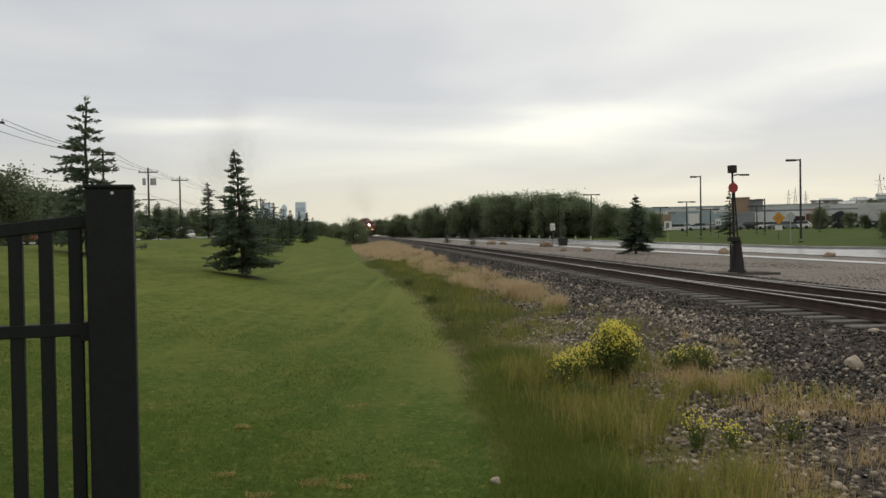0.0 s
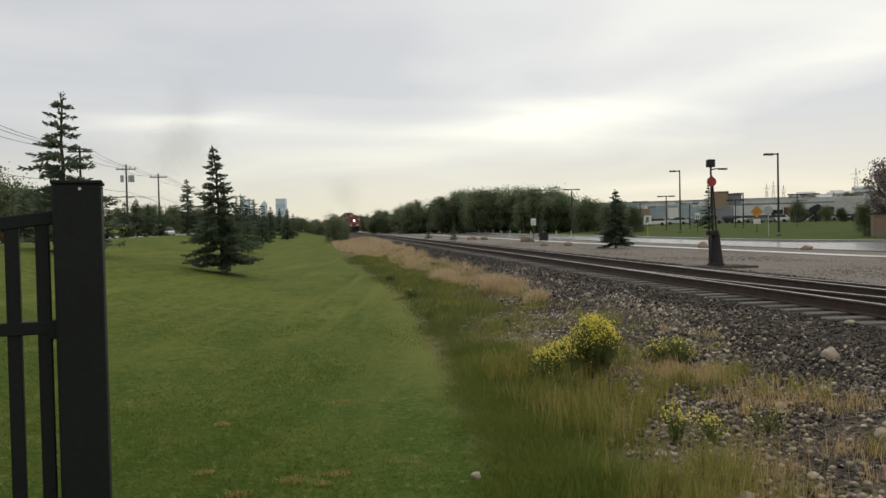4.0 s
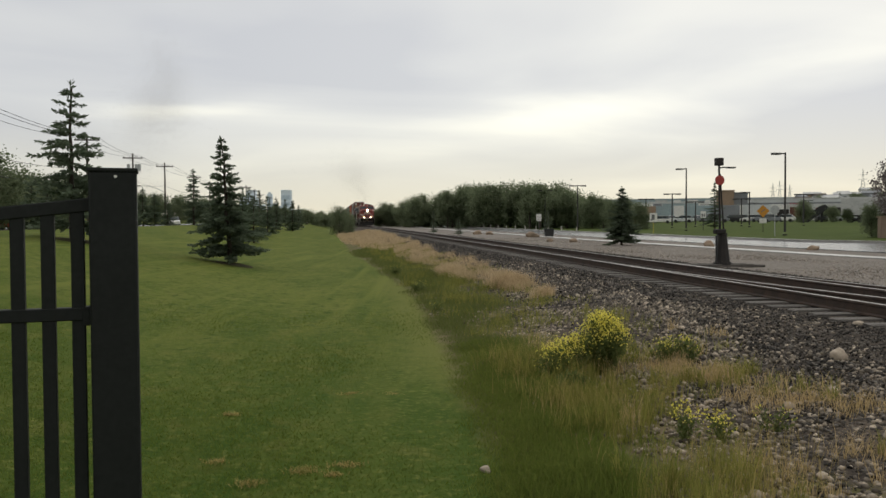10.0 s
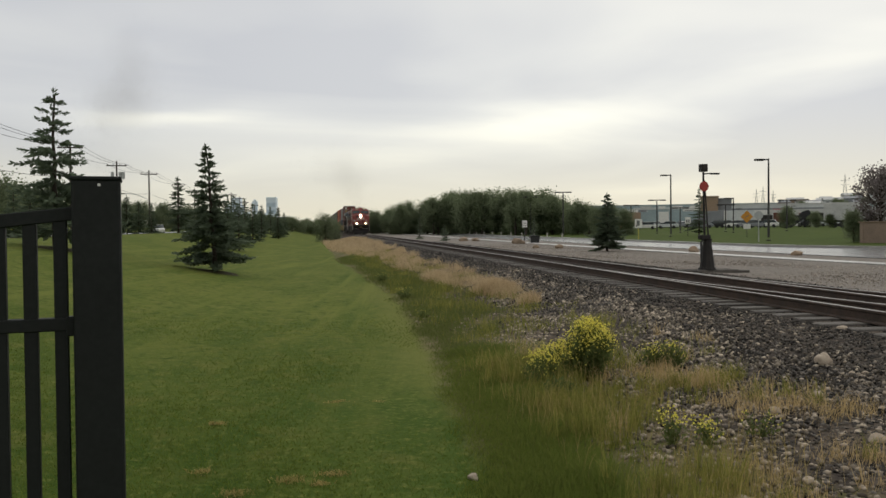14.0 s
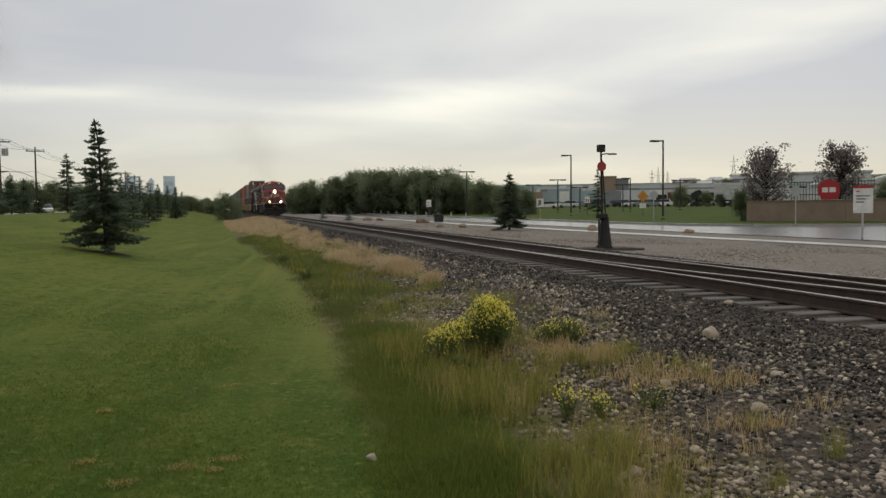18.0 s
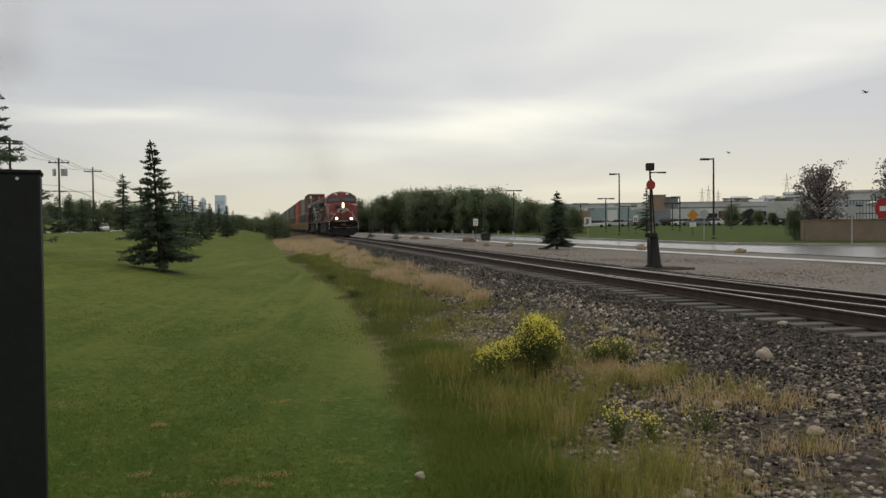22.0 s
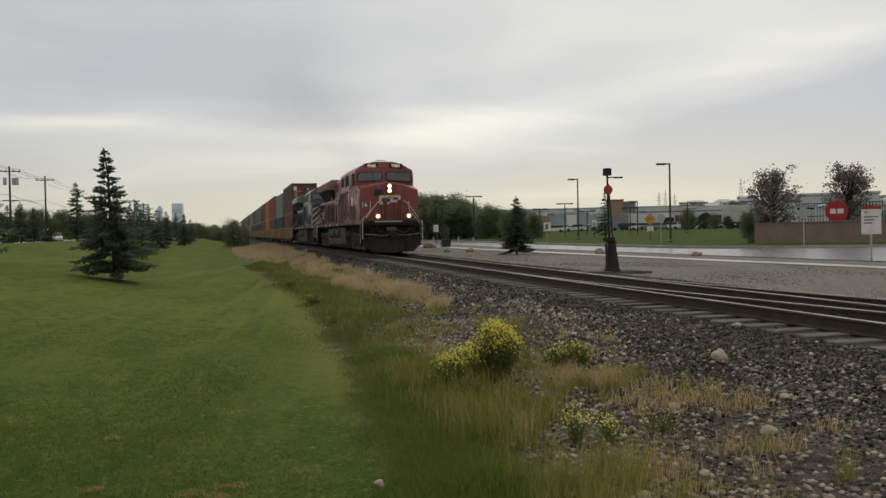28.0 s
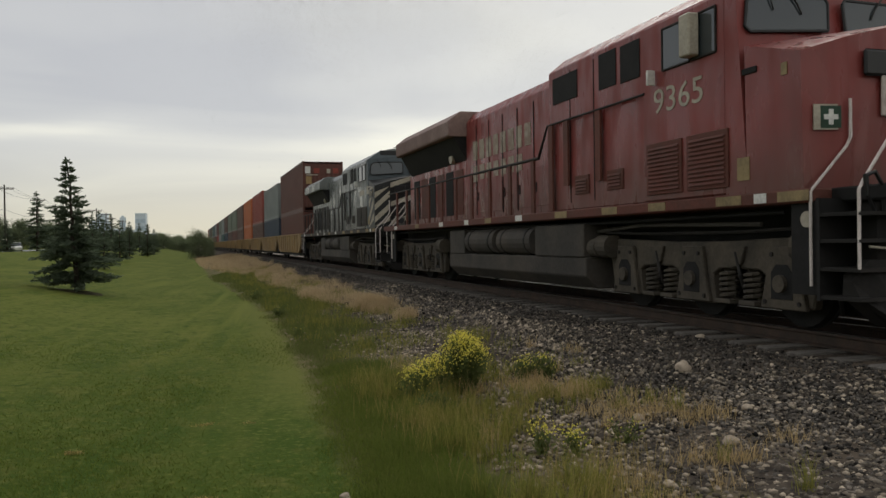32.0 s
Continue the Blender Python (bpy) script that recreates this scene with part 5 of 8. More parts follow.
    # long hood
    aux = part("auxiliary_cab", a_slab([(-1.44, 1.62), (1.44, 1.62), (1.44, 4.2), (1.08, 4.48), (-1.08, 4.48), (-1.44, 4.2)], -7.85, -4.4, "x", bevel=0.02), paint, lo)
    hood = part("engine_hood", a_slab([(-0.98, 1.62), (0.98, 1.62), (0.98, 4.15), (0.8, 4.38), (-0.8, 4.38), (-0.98, 4.15)], -14.0, -7.85, "x", bevel=0.02), paint, lo)
    for x in (-9.6, -10.5, -11.4, -12.3, -13.2):
        for side in (-1, 1):
            part("door_seam", a_box(x - 0.012, x + 0.012, *sorted((side * 0.98, side * 0.996)), 1.75, 4.0), M_UNDER, hood)
    for side in (-1, 1):
        for k in range(5):
            x = -9.15 - 0.9 * k
            part("hood_door", a_box(x - 0.38, x + 0.38, *sorted((side * 0.98, side * 0.992)), 1.8, 2.62, bevel=0.006), paint, hood)
            part("door_latch", a_box(x - 0.34, x - 0.30, *sorted((side * 0.99, side * 1.01)), 2.1, 2.3), M_UNDER, hood)
        if red:
            # cream bars in place of the railway's name, one to a letter
            for row, (n, z0, z1) in enumerate(((8, 3.12, 3.60), (7, 2.58, 2.98))):
                for k in range(n):
                    x0 = -13.45 + k * 0.48
                    part("letter_bar", a_box(x0, x0 + 0.33, *sorted((side * 0.98, side * 0.99)), z0, z1), M_LETTER, hood)
        for x0, x1, z0, z1 in ((-7.65, -6.65, 3.58, 4.06), (-5.85, -5.28, 3.54, 4.12), (-5.14, -4.56, 3.52, 4.10)):
            part("intake_grille", a_box(x0, x1, *sorted((side * 1.44, side * 1.455)), z0, z1, bevel=0.005), M_UNDER, aux)
        louvre(aux, -5.6, -5.08, 1.88, 2.2, side * 1.44, side, grime)
        louvre(aux, -6.75, -6.23, 1.88, 2.2, side * 1.44, side, grime)
        for x in (-6.05, -6.95):
            part("panel_seam", a_box(x - 0.01, x + 0.01, *sorted((side * 1.44, side * 1.448)), 1.75, 4.1), M_UNDER, aux)
        part("lift_eye", a_rod((-7.8, side * 1.0, 4.4), (-7.7, side * 1.0, 4.4), 0.07, 10), M_STEEL, aux)
    part("exhaust_stack", a_box(-11.4, -10.6, -0.35, 0.35, 4.36, 4.52, bevel=0.03), M_STEEL, hood)
    part("roof_hatch", a_box(-9.9, -9.2, -0.5, 0.5, 4.36, 4.46, bevel=0.02), paint, hood)
    # radiator section with its wings
    rad = part("radiator_hood", a_slab([(-0.98, 1.62), (0.98, 1.62), (0.98, 3.2), (-0.98, 3.2)], -19.7, -14.0, "x", bevel=0.02), paint, lo)
    part("radiator_neck", a_slab([(-0.98, 3.2), (0.98, 3.2), (1.35, 3.82), (-1.35, 3.82)], -19.5, -14.0, "x"), M_UNDER, rad)
    part("radiator_wing", a_slab([(-1.46, 3.80), (1.46, 3.80), (1.5, 3.84), (1.5, 4.20), (1.15, 4.46), (-1.15, 4.46), (-1.5, 4.20), (-1.5, 3.84)], -19.55, -13.95, "x", bevel=0.02), roof, rad, "overhanging radiator wing")
    for side in (-1, 1):
        for k in range(6):
            x = -14.6 - 0.85 * k
            part("radiator_door", a_box(x - 0.33, x + 0.33, *sorted((side * 0.98, side * 0.995)), 1.8, 3.0, bevel=0.006), M_UNDER if k % 2 else grime, rad)
        part("end_light", a_rod((-15.0, side * 0.98, 3.35), (-15.0, side * 1.1, 3.35), 0.16, 14), M_CREAM, rad)
    part("rear_platform", a_box(-21.4, -19.7, -1.5, 1.5, 1.5, 1.63), M_UNDER, lo)
    # walkway handrails
    for side in (-1, 1):
        y = side * 1.5
        part("walkway_rail", bar([(-4.35, y, 3.22), (-7.80, y, 3.22), (-8.22, y, 2.66), (-19.4, y, 2.68), (-20.6, y, 2.68)], 0.02, 8), M_STEEL, lo)
        for k, x in enumerate((-5.8, -7.0, -7.65)):
            part("stanchion", a_box(x - 0.09, x + 0.09, *sorted((y - side * 0.02, y + side * 0.02)), 2.05 if k < 2 else 1.62, 3.2), M_RED_GRIME if red else M_STEEL, lo)
        for k in range(10):
            x = -8.5 - 1.22 * k
            part("stanchion", a_box(x - 0.075, x + 0.075, *sorted((y - side * 0.02, y + side * 0.02)), 1.62, 2.68), M_RED_GRIME if red else M_STEEL, lo)
    # tank, reservoirs, trucks
    tank = part("fuel_tank", a_slab([(-1.42, 0.45), (-1.2, 0.24), (1.2, 0.24), (1.42, 0.45), (1.42, 0.78), (1.0, 0.8), (1.0, 1.3), (-1.0, 1.3), (-1.0, 0.8), (-1.42, 0.78)],
                                    -14.2, -6.45, "x", bevel=0.02), M_TANK, lo)
    for side in (-1, 1):
        for x0, x1 in ((-10.6, -8.75), (-12.75, -10.85)):
            rs = part("air_reservoir", a_rod((x0, side * 1.22, 1.08), (x1, side * 1.22, 1.08), 0.285, 18), M_TANK, lo)
            part("strap", a_rod((x0 + 0.25, side * 1.22, 1.08), (x0 + 0.31, side * 1.22, 1.08), 0.298, 18), M_STEEL, rs)
            part("strap", a_rod((x1 - 0.31, side * 1.22, 1.08), (x1 - 0.25, side * 1.22, 1.08), 0.298, 18), M_STEEL, rs)
        part("battery_box", a_box(-8.6, -6.5, *sorted((side * 0.95, side * 1.44)), 0.78, 1.36, bevel=0.02), M_TANK, lo)
        part("battery_box", a_box(-14.1, -12.95, *sorted((side * 0.95, side * 1.44)), 0.78, 1.36, bevel=0.02), M_TANK, lo)
        part("sand_pipe", a_rod((-6.45, side * 1.25, 0.95), (-6.2, side * 1.25, 0.95), 0.16, 14), M_TRUCK, lo)
        part("piping", bar([(-1.6, side * 1.3, 1.38), (-6.5, side * 1.3, 1.36), (-13.8, side * 1.3, 1.40), (-20.3, side * 1.3, 1.38)], 0.025, 6), M_UNDER, lo)
        part("piping", bar([(-2.2, side * 1.15, 1.25), (-5.0, side * 1.18, 1.3), (-6.5, side * 1.15, 1.22)], 0.03, 6), M_TANK, lo)
    for cx in (-3.66, -17.9):
        truck(lo, cx)
        for ax in (-1.86, 0, 1.86):
            wheelset(lo, cx + ax, 0.53)
    if not red:
        # diagonal bands on the nose corners and door
        for side in (-1, 1):
            for k in range(4):
                z = 1.30 + 0.55 * k
                bm = bmesh.new()
                pts = [(-2.02, max(1.66, z)), (-1.26, max(1.68, z + 0.62)), (-1.26, z + 0.86), (-2.02, max(1.70, z + 0.24))]
                pts = [(x, min(b, 3.1 if x > -1.5 else 3.3)) for x, b in pts]
                slab(bm, pts, side * 1.5, side * 1.508)
                part("stripe", bm, M_CREAM, nose)
            for k in range(5):
                z = 1.36 + 0.44 * k
                a, b = Vector((-1.066, side * 1.5, 0)), Vector((-0.956, side * 0.95, 0))
                out_n = Vector((0.55, side * 0.11, 0)).normalized() * 0.012
                bm = bmesh.new()
                quad = [(a, z), (b, z + 0.5), (b, z + 0.72), (a, z + 0.22)]
                quad = [(q, min(max(h, 1.66), 3.12)) for q, h in quad]
                lo_q = [bm.verts.new(q + Vector((0, 0, h))) for q, h in quad]
                hi_q = [bm.verts.new(q + out_n + Vector((0, 0, h))) for q, h in quad]
                bm.faces.new(hi_q)
                for q in range(4):
                    bm.faces.new((lo_q[q], lo_q[(q + 1) % 4], hi_q[(q + 1) % 4], hi_q[q]))
                bmesh.ops.recalc_face_normals(bm, faces=bm.faces[:])
                part("stripe", bm, M_CREAM, nose)
            part("number_plate", a_box(-1.98, -1.36, *sorted((side * 1.508, side * 1.52)), 2.74, 3.02), M_BLACK, nose)
            face = Euler((radians(90), 0, 0 if side < 0 else radians(180))).to_matrix().to_4x4()
            words("road_number", "1029", 0.24, M_CREAM, nose, Matrix.Translation((-1.67, side * 1.5 + side * 0.024, 2.88)) @ face, "cream numerals")
            part("flag_panel", a_box(-2.4, -2.05, *sorted((side * 1.5, side * 1.508)), 2.9, 3.2), M_CREAM, cab)
        for k in range(5):
            z = 1.7 + 0.34 * k
            bm = bmesh.new()
            slab(bm, [(-0.93, z), (0.0, z + 0.3), (0.93, z), (0.93, z + 0.17), (0.0, z + 0.47), (-0.93, z + 0.17)], -0.925, -0.912, "x")
            part("stripe", bm, M_CREAM if k % 2 == 0 else M_BLACK, nose)
    # the body stands a hand's breadth narrower than the frame drawing and a little off the rails' middle
    lean = Matrix.Translation((0, 0.055, 0)) @ Matrix.Diagonal((1, 0.977, 1, 1))
    for o in lo.children_recursive:
        if o.matrix_basis == Matrix.Identity(4) and not o.data.users > 1:
            o.data.transform(lean)
        elif o.name.startswith(("road_number", "safety_plate")):
            o.location.y = o.location.y * 0.977 + 0.055
    return lo


def well_car(m):
    """One unit of an articulated well car: x ahead, its front end at 0, 14 m long."""
    car = thing("well_car", m, "tan steel double-stack well car with grimy sides", "well car", "the train")
    for side in (-1, 1):
        sd = part("side_sill", a_slab([(-1.0, 0.72), (-0.4, 1.3), (-0.4, 1.66), (-13.4, 1.66), (-13.4, 1.3), (-12.8, 0.72), (-12.2, 0.52), (-1.6, 0.52)], *sorted((side * 1.32, side * 1.46)), bevel=0.02), M_WELL, car)
        for k in range(9):
            x = -1.9 - 1.25 * k
            part("rib", a_box(x - 0.05, x + 0.05, *sorted((side * 1.46, side * 1.52)), 0.56, 1.62), M_WELL, sd)
        part("top_chord", a_box(-13.4, -0.4, *sorted((side * 1.46, side * 1.54)), 1.6, 1.68), M_WELL, sd)
    part("floor", a_box(-12.9, -0.9, -1.32, 1.32, 0.36, 0.5), M_UNDER, car)
    for x0, x1 in ((-0.4, 0.0), (-14.0, -13.4)):
        part("end_sill", a_box(x0, x1, -0.9, 0.9, 0.85, 1.3), M_UNDER, car)
    tr = part("truck", a_box(-0.9, 0.9, -0.5, 0.5, 0.5, 0.75), M_UNDER, car)
    for side in (-1, 1):
        part("side_frame", a_slab([(-1.15, 0.35), (-1.15, 0.7), (-0.4, 0.85), (0.4, 0.85), (1.15, 0.7), (1.15, 0.35), (0.7, 0.3), (0.5, 0.55), (-0.5, 0.55), (-0.7, 0.3)],
                                  *sorted((side * 0.95, side * 1.1)), bevel=0.015), M_STEEL, tr)
        for x in (-0.88, 0.88):
            part("wheel", a_rod((x, side * 0.68, 0.46), (x, side * 0.82, 0.46), 0.46, 20), M_UNDER, tr)
    return car


def container(m, length, height, colour, label):
    """A corrugated box, x from 0 back to -length, its floor at 0."""
    c = thing("shipping_container", m, label, "container", "the train")
    n = int(length / 0.28)
    bm = bmesh.new()
    for side in (-1, 1):
        xs = np.linspace(-length + 0.12, -0.12, n * 4 + 1)
        prof = [(x, side * (1.205 if (k % 4) in (0, 1) else 1.175)) for k, x in enumerate(xs)]
        one = [bm.verts.new((x, y, 0.16)) for x, y in prof]
        two = [bm.verts.new((x, y, height - 0.12)) for x, y in prof]
        for i in range(len(prof) - 1):
            bm.faces.new((one[i], one[i + 1], two[i + 1], two[i]))
    ys = np.linspace(-1.1, 1.1, 33)
    for xe in (-0.05, -length + 0.05):
        prof = [(xe + (0.018 if (k % 4) in (0, 1) else -0.018), y) for k, y in enumerate(ys)]
        one = [bm.verts.new((x, y, 0.16)) for x, y in prof]
        two = [bm.verts.new((x, y, height - 0.12)) for x, y in prof]
        for i in range(len(prof) - 1):
            bm.faces.new((one[i], one[i + 1], two[i + 1], two[i]))
    bmesh.ops.recalc_face_normals(bm, faces=bm.faces[:])
    part("corrugated_shell", bm, colour, c)
    for y in (-1.16, 1.16):
        for x in (-0.06, -length + 0.06):
            part("corner_post", a_box(x - 0.06, x + 0.06, y - 0.06, y + 0.06, 0, height, bevel=0.01), colour, c)
    for y in (-1.17, 1.17):
        for z in (0.08, height - 0.06):
            part("edge_rail", a_box(-length + 0.12, -0.12, y - 0.05, y + 0.05, z - 0.08 if z < 1 else z - 0.06, z + 0.08 if z < 1 else z + 0.06), colour, c)
    part("roof", a_box(-length + 0.05, -0.05, -1.17, 1.17, height - 0.05, height - 0.01), colour, c)
    part("front_panel", a_box(-0.075, -0.035, -1.1, 1.1, height - 0.7, height - 0.2), colour, c)
    return c


RIDE = [(0, 249.15), (3, 227.16), (6, 204.71), (9, 182.12), (13, 152.06), (16, 129.68), (19, 107.39), (23, 77.56), (25, 62.42), (27, 46.99), (28, 39.14), (29, 31.16), (30, 23.04), (31, 14.77), (31.5, 10.66), (32, 6.54)]


def train_pose(s, back):
    """The pose of a vehicle whose front is back metres behind the train's front at s along the track."""
    at = s + back
    c = ACROSS * TRACK + AHEAD * at
    tilt = math.atan(GRADE)
    x_axis = (-AHEAD * math.cos(tilt) - Vector((0, 0, math.sin(tilt)))).normalized()
    y_axis = ACROSS
    z_axis = x_axis.cross(y_axis)
    m = Matrix((x_axis, y_axis, z_axis)).transposed().to_4x4()
    m.translation = (c.x, c.y, RAIL_FOOT + 0.175 + GRADE * (at - 8))
    return m


def ride_at(t):
    """Distance of the train's front along the track: a smooth pull-up to full speed."""
    ts = np.array([a for a, _ in RIDE], float)
    ss = np.array([b for _, b in RIDE], float)
    co = np.polyfit(ts - 32, ss, 6, w=np.where(ts >= 28, 8.0, 1.0))
    return float(np.polyval(co, t - 32))


TRAIN = []


def build_train():
    first = locomotive(train_pose(ride_at(0), 0), M_RED, M_RED_GRIME, M_WING, M_RED, True)
    TRAIN.append((first, 0.0, 0.0))
    second = locomotive(train_pose(ride_at(0), 21.75), M_GREY, M_TANK, M_GREY, M_BLACK, False)
    TRAIN.append((second, 21.75, 0.0))
    paints = {}

    def paint(name, a, c):
        if name not in paints:
            paints[name] = surf("container_" + name, a, tuple(v * 0.8 for v in a), 0.7, 0.55, fine=9.0, c=c, gloss=0.3)
        return paints[name]
    hues = dict(maroon=((0.115, 0.045, 0.035), (0.08, 0.045, 0.038)), grey=((0.20, 0.22, 0.215), (0.13, 0.12, 0.11)), navy=((0.035, 0.05, 0.075), (0.05, 0.05, 0.05)),
                red=((0.25, 0.05, 0.035), (0.12, 0.05, 0.04)), orange=((0.42, 0.12, 0.04), (0.25, 0.10, 0.05)), brown=((0.10, 0.055, 0.045), (0.07, 0.05, 0.04)),
                sage=((0.13, 0.155, 0.12), (0.09, 0.09, 0.07)), teal=((0.05, 0.10, 0.10), (0.05, 0.06, 0.06)))
    order = [("maroon", "maroon"), ("grey", "navy"), ("red", "brown"), ("orange", "orange"), ("brown", "brown"), ("sage", "maroon"), ("sage", "brown"), ("brown", "navy"), ("grey", "teal"),
             ("sage", "grey"), ("maroon", "red"), ("grey", "brown"), ("teal", "maroon"), ("sage", "sage"), ("brown", "orange"), ("grey", "maroon"), ("red", "navy")]
    made, base = {}, None
    for i, (up, down) in enumerate(order):
        back = 42.6 + 14.0 * i
        m = train_pose(ride_at(0), back)
        if base is None:
            base = car = well_car(m)
        else:
            car = copy_thing(base, m)
        TRAIN.append((car, back, 0.0))
        tall = 2.6 if i == 1 else 2.9
        for hue, z, h in ((down, 0.505, 2.6), (up, 3.11, tall)):
            key = (hue, h)
            cm = m @ Matrix.Translation((-0.9, 0, z))
            if key not in made:
                made[key] = c = container(cm, 12.19, h, paint(hue, *hues[hue]), f"weathered {hue} corrugated shipping container on a well car")
            else:
                c = copy_thing(made[key], cm)
            if i == 0 and z > 3:
                for y0, y1, z0, z1, mt in ((-1.06, -0.74, 2.18, 2.6, M_WHITE), (-1.02, -0.68, 1.55, 2.0, M_WELL), (-0.55, -0.2, 2.2, 2.5, paint("red", *hues["red"])),
                                           (0.24, 0.46, 2.2, 2.46, M_CREAM), (0.62, 0.95, 2.2, 2.5, paint("red", *hues["red"])), (-1.0, -0.3, 2.06, 2.12, M_CREAM)):
                    part("placard", a_box(-0.037, -0.018, y0, y1, z0, z1), mt, c)
            TRAIN.append((c, back, z))


build_train()

# ---- trees ----
def spray_cloud(origins, dirs, lengths, widths, rng_, flat=0.35):
    """Flat pointed sprays: two triangles each, from origin along dir, rolled at random."""
    n = len(origins)
    d = dirs / np.linalg.norm(dirs, axis=1)[:, None]
    up = np.tile(np.array([0, 0, 1.0]), (n, 1)) + rng_.normal(size=(n, 3)) * flat
    side = np.cross(d, up)
    side /= np.linalg.norm(side, axis=1)[:, None] + 1e-9
    L, W = lengths[:, None], widths[:, None]
    a = origins
    b = origins + d * L * 0.55 + side * W
    c = origins + d * L
    e = origins + d * L * 0.55 - side * W
    v = np.stack([a, b, c, e], 1).reshape(-1, 3)
    o = np.arange(n)[:, None] * 4
    f = np.concatenate([o + [0, 1, 2], o + [0, 2, 3]], 1).reshape(-1, 3)
    return v, f


def spruce_crown(h, radius, seed, dense, gap=1.0):
    """Whorls of drooping boughs with gaps between them, each bough a spray of pointed twigs with lifted tips."""
    r = np.random.default_rng(seed)
    org, dr, ln, wd = [], [], [], []
    z = 0.10 * h
    while z < 0.97 * h:
        u = z / h
        reach = radius * ((1 - u) ** 1.05 * r.uniform(0.78, 1.12) * min(1.0, 0.62 + 1.7 * u) + 0.045)
        n = int(round((8 - 4.0 * u) * r.uniform(0.9, 1.15)))
        turn = r.uniform(0, 6.28)
        for k in range(n):
            a = turn + 6.283 * k / n + r.normal() * 0.25
            L = reach * r.uniform(0.5, 1.15)
            lift = 0.30 * u + r.normal() * 0.10 - 0.10
            ax = np.array([math.cos(a), math.sin(a), lift])
            sd = np.array([-math.sin(a), math.cos(a), 0])
            z0 = z + r.normal() * 0.010 * h
            m = max(4, int(1.9 * dense * (0.25 + 0.8 * L / radius)))
            for j in range(m):
                t = 0.12 + 0.88 * (j + r.uniform(0.2, 0.9)) / m
                base = np.array([0, 0, z0]) + ax * L * t + np.array([0, 0, -0.20 * L * t * t + 0.16 * L * t ** 4])
                sl = (0.20 * L * (1.10 - t) + 0.055 * radius + 0.005 * h) * r.uniform(0.65, 1.3)
                for sg in (-1, 1):
                    org.append(base)
                    dr.append(ax * 0.8 + sd * sg * r.uniform(0.4, 1.0) + np.array([0, 0, r.normal() * 0.2 - 0.05]))
                    ln.append(sl)
                    wd.append(sl * r.uniform(0.13, 0.22))
                org.append(base)
                dr.append(ax + np.array([0, 0, r.uniform(0.0, 0.9)]))
                ln.append(sl * 0.7)
                wd.append(sl * 0.17)
                if r.random() < 0.45:
                    org.append(base)
                    dr.append(ax * 0.4 + np.array([r.normal() * 0.3, r.normal() * 0.3, -0.8]))
                    ln.append(sl * 0.55)
                    wd.append(sl * 0.14)
        z += h * gap * (0.078 - 0.030 * u) * r.uniform(0.75, 1.25)
    for k in range(14):
        org.append(np.array([0, 0, h * (0.90 + 0.006 * k)]))
        dr.append(np.array([r.normal() * 0.5, r.normal() * 0.5, 1.0]))
        ln.append(0.045 * h)
        wd.append(0.007 * h)
    return spray_cloud(np.array(org), np.array(dr), np.array(ln), np.array(wd), r, 0.6)


def trunk_mesh(h, r0, seed, limbs=()):
    bm = bmesh.new()
    n = 7
    rr = random.Random(seed)
    pts = [Vector((rr.uniform(-1, 1) * 0.01 * h * (k > 0), rr.uniform(-1, 1) * 0.01 * h * (k > 0), h * k / n)) for k in range(n + 1)]
    for k in range(n):
        rod(bm, pts[k], pts[k + 1], r0 * (1 - 0.95 * k / n) + 0.004, 8, r0 * (1 - 0.95 * (k + 1) / n) + 0.004)
    for a, b, r in limbs:
        rod(bm, a, b, r, 6, r * 0.35)
    me = bpy.data.meshes.new("trunk")
    bm.to_mesh(me)
    bm.free()
    me.materials.append(M_BARK)
    return me


SPRUCES = {}


def spruce(x, y, h, radius, seed, dense=9, label="dark green spruce with drooping layered branches", sink=0.05, gap=1.0, lean=0.0):
    v = standing(x, y, -sink)
    key = (seed, dense)
    if key not in SPRUCES:
        cv, cf = spruce_crown(1.0, radius / h, seed, dense, gap)
        SPRUCES[key] = (fast_mesh("crown", cv, cf, M_SPRUCE), trunk_mesh(0.95, 0.016, seed))
    tree = thing("spruce_tree", Matrix.Translation(v) @ Matrix.Rotation(radians(lean), 4, "Y") @ Matrix.Rotation(seed * 1.7 + x, 4, "Z"), label, "spruce", "spruces on the lawn")
    s = Matrix.Diagonal((h, h, h, 1))
    crown, tr = SPRUCES[key]
    ob_of("crown", crown, tree, s)
    ob_of("trunk", tr, tree, s)
    return tree


